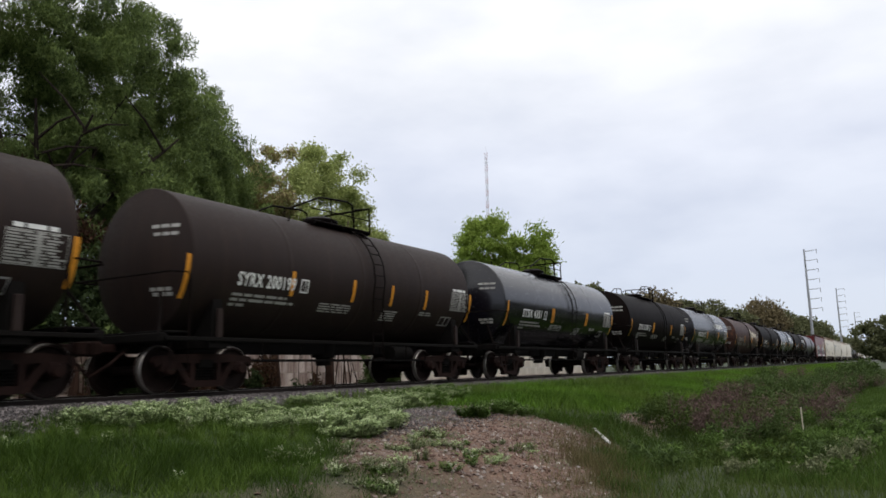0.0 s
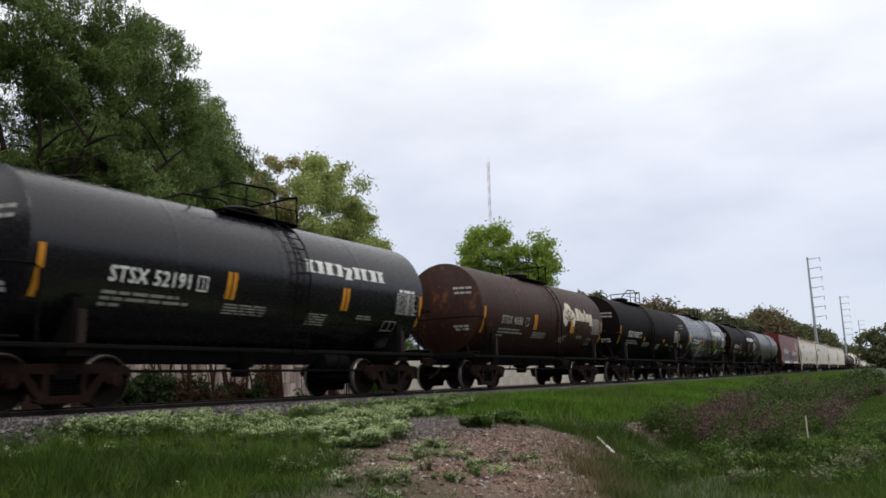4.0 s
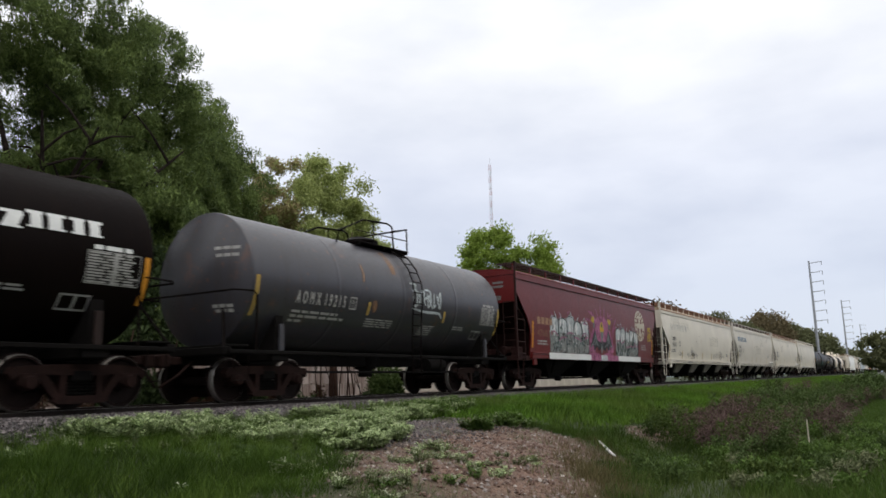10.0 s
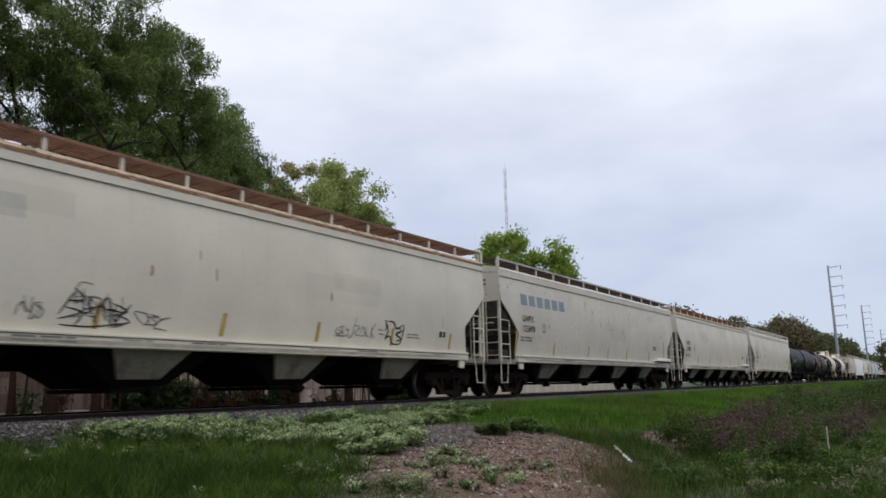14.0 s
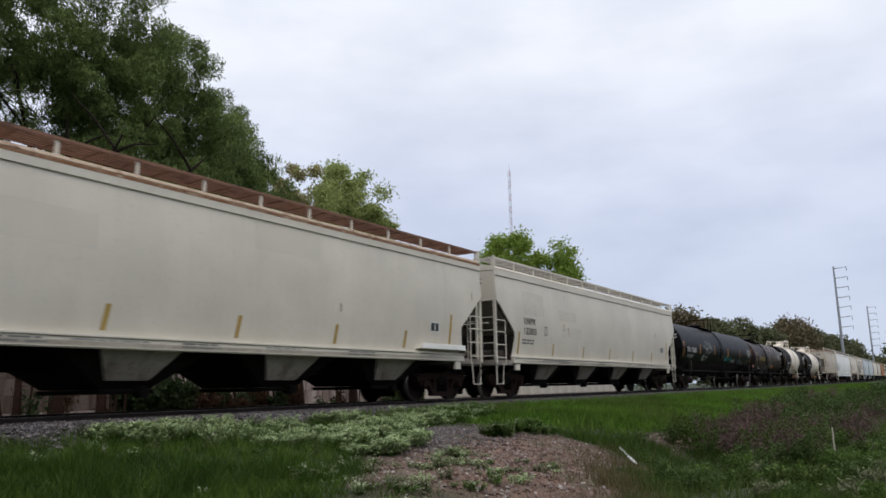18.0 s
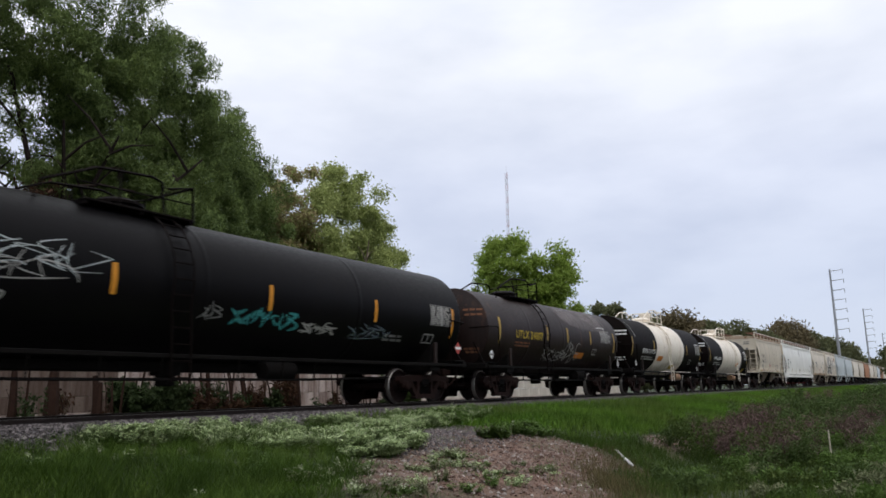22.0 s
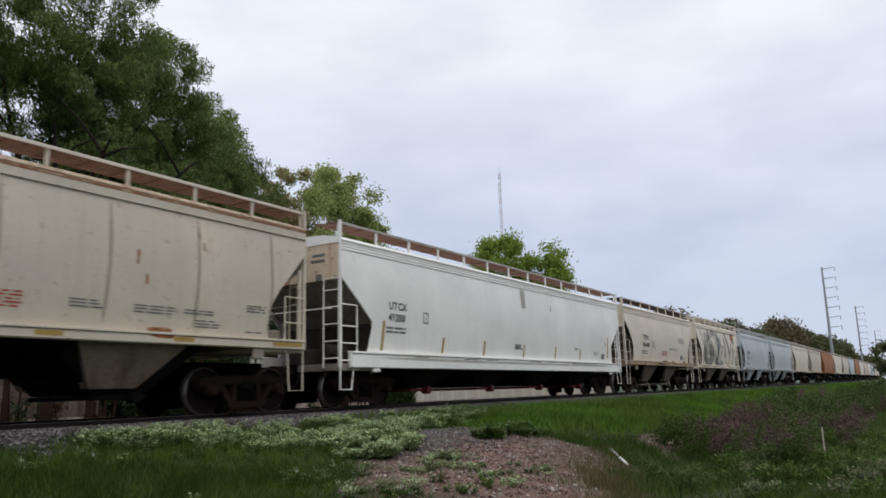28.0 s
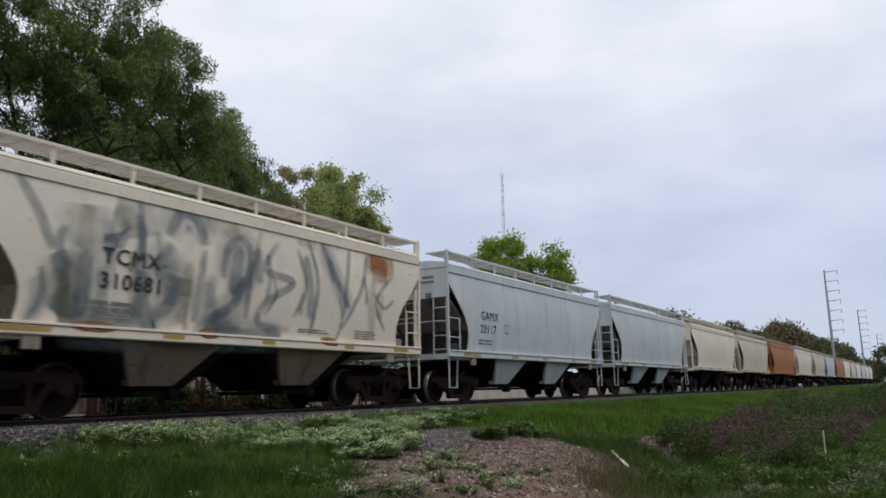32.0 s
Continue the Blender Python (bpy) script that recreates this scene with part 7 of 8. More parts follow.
roll(hopper_wagon(30.1, 19.9, "white", "white covered hopper with black numbers", 4, half=9.5, bulge=0.10, bar_xs=WHITE_BARS, marks=several(two_line_mark("UNPX", "123981", -7.95, 2.38, 0.215), square_at(6.75), deflector, tall_strip(7.72), weather(3, 4, 2)), chord_mat="rustcream"))
roll(hopper_wagon(50.05, 20.0, "white", "clean white covered hopper with grey walkway", 4, half=9.5, bulge=0.10, walk_mat="greytop", bar_xs=WHITE_BARS, marks=several(two_line_mark("UNPX", "123805", -7.72, 2.36, 0.215), square_at(6.95), tall_strip(7.9), weather(4, 4, 3)), **EDGE))
roll(tank_wagon(70.7, 20.0, "blackcool", 1.42, 2.38, 15.6, label="very long black tank wagon with teal and white scrawls", marks=several(tilx_marks, diamond(8.85, 1.5, "redpaint", 0.18)), bar_xs=(-8.8, -5.4, -1.95, 1.65, 5.2, 8.75), walkway=-1.1, ladder_at=-0.6))
roll(tank_wagon(87.4, 13.2, "tarbrown", 1.36, 2.22, 9.0, label="tar-stained brown tank wagon with yellow lettering", marks=several(tar_marks, diamond(-5.9, 1.38, "whitepaint"), diamond(5.2, 1.30, "whitepaint")), bar_mat="dullyellow", bar_xs=(-5.0, -1.43, 0.37, 2.65, 5.3), walkway=-2.2))
roll(tank_wagon(101.2, 14.0, "black", 1.38, 2.30, 10.0, label="black tank wagon with a wide white belt", band=(-2.4, 2.45, "insul"), fittings="insul", marks=several(belt_marks("SHPX 214761", -4.6, -2.15, 4.75), diamond(4.4, 1.25, "whitepaint"), diamond(-6.2, 1.4, "whitepaint")), bar_mat="dullyellow", bar_xs=(-6.05, -2.84, 3.1, 6.05), walkway=-0.6, ladder_at=-0.45))
roll(tank_wagon(115.2, 13.4, "black", 1.36, 2.26, 9.4, label="small black tank wagon with a white belt", band=(-2.1, 3.6, "insul"), fittings="insul", marks=belt_marks("PPAX 6234", -4.35, 1.9, 4.4), bar_mat="dullyellow", bar_xs=(-5.4, 5.5), walkway=0.2, ladder_at=1.6))
SILL = dict(sill_marks=((-4.75, 1.0), (-2.0, 0.45), (0.3, 0.35), (2.85, 0.35), (4.9, 0.6)), sill=(1.28, 1.46), eave=3.88, top=4.37)
roll(hopper_wagon(129.72, 13.2, "beige", "beige two-bay covered hopper with orange sill strips", 2, half=5.85, rounded=True, walk_mat="rusttop", walk_edge="cream", chord_mat="rustcream", under="under", chute_mat="shadedgrimebeige", bulge=0.09, chute_k=1.08, chute_z=0.52, marks=several(two_line_mark("TCMX", "310687", -4.0, 2.42, 0.245), side_print((-4.55, -2.64, -0.73, 1.08, 2.91, 4.79), BEIGE_PRINT), weather(6, 5, 0, 5.0)), **{**SILL, "sill_marks": ((-4.75, 0.9), (-2.3, 0.45), (0.15, 0.45), (2.65, 0.45), (5.28, 0.85))}))
roll(hopper_wagon(146.3, 20.0, "cleanwhite", "white covered hopper with rust at its end wall", 4, half=9.52, bar_xs=(-7.95, -5.15, -2.8, -0.08, 2.49, 4.84), marks=several(two_line_mark("UTCX", "49288", -7.70, 2.40, 0.19), long_wagon_print, tall_strip(7.88), weather(5, 3, 0)), eave_ribs=3, end_mat="rustend", chute_mat="under", walk_edge="greytop", gate_mat="oxide", sill=(0.92, 1.28), eave=3.88, top=4.40, bulge=0.08))
roll(hopper_wagon(162.46, 12.95, "cream", "cream two-bay covered hopper with rusty sill", 2, half=5.83, rounded=True, walk_mat="darktop", walk_edge="greytop", eave_ribs=3, sill_mat="rustcream", gate_mat="grimedcream", under="under", chute_mat="shadedgrimebeige", bulge=0.09, chute_k=1.08, chute_z=0.52, marks=several(two_line_mark("TCMX", "304468", -3.45, 2.52, 0.235), side_print((-2.1, 1.0), CREAM_PRINT, 0.03, ((0.2, 0.6), (1.75, 0.5), (4.0, 0.35))), sill_words, pale_splash, dark_square, weather(7, 3, 0, 5.0)), **{**SILL, "sill_marks": ((-4.6, 0.6), (-1.51, 0.48), (0.3, 0.5), (1.9, 0.6), (4.0, 0.85))}))
roll(hopper_wagon(175.38, 13.0, "cream", "cream two-bay hopper covered in blue-grey spray tags", 2, half=5.85, rounded=True, walk_mat="greytop", walk_edge="cream", under="under", chute_mat="shadedgrimebeige", bulge=0.09, chute_k=1.08, chute_z=0.52, marks=tagged_cream, **SILL))
HUES = {"bluegrey": "blue-grey two-bay covered hopper", "cream": "cream two-bay covered hopper", "beige": "dusty beige two-bay covered hopper", "orange": "faded orange covered hopper"}
REST = ((188.65, 13.4, "bluegrey"), (202.05, 13.4, "bluegrey"), (215.4, 13.3, "cream"), (228.7, 13.3, "beige"), (243.2, 15.6, "orange"), (258.0, 14.0, "cream"), (271.9, 13.4, "beige"), (285.3, 13.4, "bluegrey"), (298.7, 13.4, "orange"), (312.1, 13.4, "cream"), (325.5, 13.4, "beige"), (338.9, 13.4, "cream"), (352.3, 13.4, "bluegrey"), (365.7, 13.4, "cream"), (379.1, 13.4, "cream"))
for i, (mid, L, skin) in enumerate(REST):
    roll(hopper_wagon(mid, L, skin, HUES[skin] + " in the train", 2, half=L / 2 - 0.75, rounded=True, walk_mat="greytop", walk_edge=skin, far=i > 1, under="under", chute_mat=skin, bulge=0.09, chute_k=1.08, chute_z=0.52, marks=two_line_mark("GAMX", "20117", -4.2, 2.45, 0.26) if i == 0 else None, **SILL))

# ---- trees and plants ----
def leaf_mesh(name, centres, size, material, rng, droop=0.0, long=1.6, slim=0.5):
    """Small pointed leaves round the given centres, each turned its own way."""
    n = len(centres)
    a = rng.normal(size=(n, 3))
    a[:, 2] -= droop
    a /= np.linalg.norm(a, axis=1)[:, None]
    b = np.cross(a, rng.normal(size=(n, 3)))
    b /= np.linalg.norm(b, axis=1)[:, None] + 1e-9
    s = (size * rng.uniform(0.6, 1.3, n))[:, None]
    a, b = a * s * long, b * s * slim
    v = np.stack([centres - a * 0.6 + b, centres - a * 0.6 - b, centres + a * 0.7], 1)
    return soup(name, v.reshape(-1, 3), 3, material)


def limbs(rng, base, height, spread, count, r0, lean=(0, 0)):
    """Tapered trunk and forking limbs. Gives the mesh and the limbs' tips."""
    b, tips = Bag(), []
    base = Vector(base)
    fork = base + Vector((lean[0], lean[1], height * 0.30))
    b.tube([base, base.lerp(fork, 0.5) + Vector((0.12, 0.05, 0)), fork], [r0, r0 * 0.8, r0 * 0.72], 9)
    for i in range(count):
        a = 2 * math.pi * i / count + rng.uniform(-0.4, 0.4)
        out = spread * rng.uniform(0.35, 0.8)
        tip = fork + Vector((math.cos(a) * out, math.sin(a) * out, height * rng.uniform(0.32, 0.62)))
        mid = fork.lerp(tip, 0.5) + Vector((rng.uniform(-0.4, 0.4), rng.uniform(-0.4, 0.4), 0.5))
        b.tube([fork, mid, tip], [r0 * 0.55, r0 * 0.33, r0 * 0.12], 7)
        tips.append(tip)
        for j in range(4):
            s = mid.lerp(tip, rng.uniform(0, 0.8))
            d = s + Vector((rng.uniform(-1, 1), rng.uniform(-1, 1), rng.uniform(-0.1, 0.8))) * spread * 0.34
            b.tube([s, s.lerp(d, 0.5) + Vector((0, 0, 0.15)), d], [r0 * 0.2, r0 * 0.13, r0 * 0.05], 5)
            tips.append(d)
    return b, tips


def tree(name, label, base, height, spread, leaf, seed, leaves=30000, size=0.11, lobes=(), droop=0.3, bark="bark", r0=0.35, count=7, second=None, strand=0.0, gaps=-0.22, clump=9.0, tuft=0.75, long=1.6, slim=0.5, holes=0.6):
    """A tree: trunk with limbs and a crown of leaves in lobes (dx, dy, dz, radius, height of lobe)."""
    rng = np.random.default_rng(seed)
    t = tagged(new(name), label, "tree")
    b, tips = limbs(rng, base, height * 0.85, spread * 0.8, count, r0)
    part("trunk", b, bark, t, smooth=40)
    w = np.array([l[3] ** 2 * l[4] for l in lobes])
    n = int(clump * w.sum() ** 0.75)
    lob = np.array(lobes)[rng.choice(len(lobes), n, p=w / w.sum())]
    d = rng.normal(size=(n, 3))
    d /= np.linalg.norm(d, axis=1)[:, None]
    rad = rng.uniform(0.3, 1.0, n) ** 0.4
    # clumps of leaves, mostly in the outer part of each lobe, with gaps between them
    c = np.array(base)[None] + lob[:, :3] + d * rad[:, None] * np.stack([lob[:, 3], lob[:, 3], lob[:, 4]], -1)
    keep = np.array([noise.noise(Vector(p) * holes) + 0.6 * noise.noise(Vector(p) * 2.4 * holes) > gaps for p in c])
    c = c[keep]
    per = max(1, leaves // len(c))
    ids = np.repeat(np.arange(len(c)), per)
    wide = (tuft * rng.uniform(0.6, 1.35, len(c)))[ids][:, None]
    off = rng.normal(size=(len(ids), 3)) * 0.5 * wide * np.array([1.0, 1.0, 0.75])
    if strand:
        # hanging sprays: leaves strung down from the clump's cap
        k = rng.integers(0, 9, len(ids))
        a = (k * 0.7 + ids * 1.9)
        rr = 0.75 * wide[:, 0] * np.sqrt(rng.random(len(ids)))
        hang = rng.random(len(ids)) ** 1.3 * strand * wide[:, 0]
        off = np.stack([rr * np.cos(a), rr * np.sin(a), 0.45 * wide[:, 0] - 0.5 * rr * rr / wide[:, 0] - hang], -1) + rng.normal(size=(len(ids), 3)) * 0.05
    p = c[ids] + off
    mask = rng.random(len(p)) < (second[1] if second else -1)
    if second:
        cut = (c[ids] - np.array(base)) @ np.array(second[2]) > second[3]
        mask = cut & (rng.random(len(p)) < second[1])
    part("crown", leaf_mesh("crown", p[~mask], size, LEAF[leaf], rng, droop, long, slim), LEAF[leaf], t)
    if second:
        part("dry_crown", leaf_mesh("dry_crown", p[mask], size, LEAF[second[0]], rng, droop, long, slim), LEAF[second[0]], t, "dry brownish twigs and leaves")
    return t


def far_spot(az, dist):
    """A point of the ground at that heading from the camera's stand."""
    a = radians(az)
    return (dist * math.cos(a), -12.8 + dist * math.sin(a), -0.5)


def make_trees():
    b = (13.0, 10.5, -0.5)
    crown = ((16.3, 10.8, 9.0, 3.5, 4.2), (13.4, 10.2, 12.6, 2.9, 4.0), (19.7, 11.0, 8.0, 1.8, 2.4), (20.3, 11.5, 5.4, 2.4, 3.0), (17.0, 10.5, 11.2, 1.8, 2.2), (15.2, 10.5, 13.2, 1.5, 2.0), (10.2, 10.5, 13.4, 3.6, 4.0), (7.0, 10.8, 11.5, 3.6, 4.5), (16.2, 9.8, 5.4, 3.6, 3.2), (12.2, 9.6, 5.6, 2.4, 2.2), (8.0, 9.8, 5.0, 3.0, 2.4), (12.8, 10.2, 9.5, 2.6, 3.0), (3.5, 11, 9, 3.5, 5), (21.8, 11.6, 3.2, 1.8, 2.0), (18.2, 10.6, 6.5, 2.6, 3.0), (17.0, 11.2, 13.0, 1.3, 1.6), (18.3, 11.2, 11.4, 1.3, 1.6), (20.0, 11.2, 10.0, 1.3, 1.5), (21.2, 11.3, 9.4, 1.15, 1.4), (21.4, 11.2, 7.4, 1.5, 1.9), (22.6, 11.4, 5.6, 1.5, 2.0), (19.6, 11.0, 6.4, 1.8, 2.2), (15.2, 10.9, 14.8, 1.5, 1.8), (22.9, 11.4, 7.2, 1.0, 1.3), (21.9, 11.3, 8.4, 1.1, 1.3), (14.6, 10.6, 11.0, 2.4, 2.6), (17.5, 11.2, 12.3, 1.5, 1.6), (19.0, 11.2, 10.6, 1.4, 1.5), (22.0, 11.4, 9.0, 1.3, 1.4), (22.9, 11.4, 6.9, 1.3, 1.7), (21.0, 11.2, 8.2, 1.5, 1.6), (21.2, 11.3, 10.8, 1.0, 1.25), (22.0, 11.3, 9.8, 1.0, 1.25), (21.8, 11.3, 8.9, 1.3, 1.625), (18.8, 11.3, 13.0, 0.9, 1.125), (19.6, 11.3, 12.2, 0.9, 1.125), (20.4, 11.3, 11.4, 0.9, 1.125), (17.9, 11.3, 13.7, 0.9, 1.125), (21.0, 11.3, 8.5, 1.4, 1.75), (22.0, 11.3, 10.4, 1.0, 1.0), (22.7, 11.3, 9.6, 1.0, 1.1), (21.6, 11.3, 9.8, 1.2, 1.4), (23.0, 11.3, 8.4, 1.0, 1.3), (16.0, 10.6, 8.7, 1.6, 1.76), (17.0, 10.6, 8.4, 1.5, 1.65), (15.2, 10.6, 8.0, 1.5, 1.65), (14.4, 10.6, 8.0, 1.5, 1.65), (13.1, 10.6, 7.5, 1.3, 1.43), (21.0, 11.3, 10.2, 1.3, 1.5), (21.4, 11.3, 9.2, 1.2, 1.4))
    tree("pepper_tree", "tall dark green pepper tree with drooping sprays behind the track", b, 15, 7.5, "pepper", 3, 500000, 0.066,
         tuple((x - b[0], y - b[1], z - b[2], r, h) for x, y, z, r, h in crown), 0.9, r0=0.27, count=9, strand=1.3, gaps=-0.05, clump=22, tuft=0.56, long=2.4, slim=0.32, holes=1.15)
    tree("dry_tree", "small rust-brown withered tree below the pepper tree", (11.6, 8.6, -0.5), 8, 2, "rust", 5, 9000, 0.07,
         ((0.6, 0, 6.3, 1.0, 1.1), (-0.6, 0, 5.4, 1.3, 1.4), (1.6, 0, 5.2, 1.0, 1.3), (-2.2, 0, 5.4, 1.1, 1.0)), 0.4, r0=0.10, count=5, clump=12, tuft=0.5, gaps=-0.1)
    rng = random.Random(8)
    for i in range(8):
        x = 3.5 + i * 3.0 + rng.uniform(-0.5, 0.5)
        h = rng.uniform(4.2, 5.6)
        tree("bush", "dense dark bush behind the wall", (x, 8.3 + rng.uniform(-0.3, 0.8), -0.5), h, 2, "thicket", 80 + i, 11000, 0.10,
             ((0, 0, h * 0.3, 1.9, 1.5), (0.9, 0, h * 0.55, 1.5, 1.3), (-0.9, 0, h * 0.6, 1.5, 1.3), (0, 0, h * 0.8, 1.2, 1.0)), 0.3, r0=0.07, count=5, clump=18, tuft=0.55, gaps=-0.5)
    b = (30.1, 13.0, -0.5)
    crown = ((25.6, 13.2, 9.0, 1.6, 1.8), (24.9, 13.0, 6.6, 1.6, 2.2), (26.9, 13.0, 9.2, 1.9, 2.2), (28.6, 13.2, 9.6, 2.0, 2.2), (30.6, 13.0, 9.2, 2.1, 2.3), (33.0, 13.4, 7.4, 2.1, 2.6), (30.5, 13.0, 5.4, 3.2, 2.6), (26.5, 12.4, 6.0, 2.6, 3.0), (34.2, 13.6, 5.0, 1.8, 2.4), (31.6, 13.0, 10.5, 1.3, 1.43), (30.2, 13.0, 10.7, 1.4, 1.54), (32.1, 13.0, 9.2, 1.5, 1.65), (27.6, 13.0, 10.1, 1.4, 1.54), (34.1, 13.0, 8.9, 1.2, 1.32))
    tree("acacia_tree", "light green tree with brownish dry side behind the track", b, 11, 4, "light", 8, 150000, 0.080,
         tuple((x - 0.4 - b[0], y - b[1], z + 0.4 - b[2], r, h) for x, y, z, r, h in crown), 0.2, bark="palebark", r0=0.22, second=("dry", 0.72, (-0.65, 0.75, -0.10), 0.45), gaps=-0.12, clump=14, tuft=0.55)
    sprig = tagged(new("sprig"), "lone leafy twig above the light green crown", "twig")
    rng = np.random.default_rng(77)
    top = np.array([31.65, 13.0, 12.25])
    part("twig", Bag().tube([(31.3, 13.0, 10.9), tuple(top)], [0.03, 0.012], 5), "palebark", sprig)
    part("leaves", leaf_mesh("leaves", top + rng.normal(size=(260, 3)) * np.array([0.26, 0.26, 0.16]), 0.10, LEAF["light"], rng), LEAF["light"], sprig)
    b = (49.2, 11.9, -0.5)
    crown = ((-0.9, 9.3, 2.3, 2.5), (-2.3, 7.6, 1.6, 1.9), (0.2, 6.6, 2.6, 2.4), (2.2, 8.8, 1.8, 2.2), (3.1, 7.0, 1.6, 2.2), (1.2, 5.0, 3.0, 2.4), (-1.6, 5.0, 2.4, 2.0))
    tree("round_tree", "fresh green leafy tree standing alone beyond the track", b, 12, 4, "bright", 12, 70000, 0.12,
         tuple((u * 0.446, -u * 0.895, z + 0.5, r, h) for u, z, r, h in crown), 0.2, r0=0.25, gaps=-0.32, clump=17, tuft=0.6)
    spots = ((20.3, 75, 9.6, 2.6), (18.0, 95, 9.8, 3.8), (15.8, 101, 11.4, 4.6), (13.6, 120, 11.0, 4.6), (11.7, 138, 12.2, 5.0), (10.0, 165, 12.0, 5.5), (8.2, 200, 16.6, 7.5), (7.1, 225, 15.0, 6.5), (5.9, 260, 15.0, 8.5), (4.9, 300, 15.0, 8.0), (4.1, 350, 12.0, 8.0), (3.2, 430, 12.0, 9.0))
    for i, (az, dist, h, r) in enumerate(spots):
        b = far_spot(az, dist)
        tree("distant_tree", ("brownish green tree" if i in (6, 2) else "dark green tree") + " in the row beyond the track", b, h, r, "farbrown" if i in (6, 2) else "far", 30 + i, 14000, 0.08 + 0.0017 * dist,
             ((0, 0, h * 0.68, r * 0.75, h * 0.28), (r * 0.5, 0, h * 0.52, r * 0.6, h * 0.3), (-r * 0.5, 0, h * 0.55, r * 0.6, h * 0.28), (0, 0, h * 0.35, r * 0.8, h * 0.3)), 0.1, r0=0.3, clump=9, tuft=0.2 * r, gaps=-0.3)
    # unseen trees added beyond the ditch: they block low sky and darken the tanks' reflections
    for i in range(14):
        tree("unseen_tree", "unseen dark green tree added beyond the ditch to darken reflections", (-14 + i * 12.5, -36.0 - (i % 3) * 2, -0.5), 11, 5, "far", 90 + i, 9000, 0.30,
             ((0, 0, 8.0, 4.2, 3.2), (2.6, 0, 5.4, 3.4, 3.4), (-2.6, 0, 5.6, 3.4, 3.4), (0, 0, 3.0, 5.0, 2.8)), 0.1, r0=0.25, clump=9, tuft=1.0, gaps=-0.4)
    b = far_spot(0.6, 118)
    tree("ditch_tree", "dark green spreading tree beside the ditch", b, 6.6, 3.5, "far", 61, 12000, 0.22,
         ((0, 0, 4.4, 2.8, 2.2), (0, 2.2, 3.6, 2.2, 2.2), (0, -2.4, 4.0, 2.6, 2.2), (0, 0, 2.2, 3.6, 1.6)), 0.1, r0=0.2, clump=14, tuft=0.6, gaps=-0.3)


def blades(name, label, xyz, height, material, rng, width=0.012, lean=0.35):
    """Grass blades: each a narrow leaning spike."""
    n = len(xyz)
    a = rng.uniform(0, 6.28, n)
    side = np.stack([np.cos(a), np.sin(a), 0 * a], -1) * (width * rng.uniform(0.6, 1.5, n))[:, None]
    tilt = np.stack([rng.normal(0, lean, n), rng.normal(0, lean, n), np.ones(n)], -1)
    h = height[:, None]
    tip = xyz + tilt * h * np.array([1.0, 1.0, 0.92])
    v = np.stack([xyz - side, xyz + side, tip], 1)
    tagged(new(name, soup(name, v.reshape(-1, 3), 3, material)), label, "grass", kind="stuff")


def scatter(rng, n, x0, x1, y0, y1, near=1.6):
    return x0 + (x1 - x0) * rng.random(n) ** near, rng.uniform(y0, y1, n)


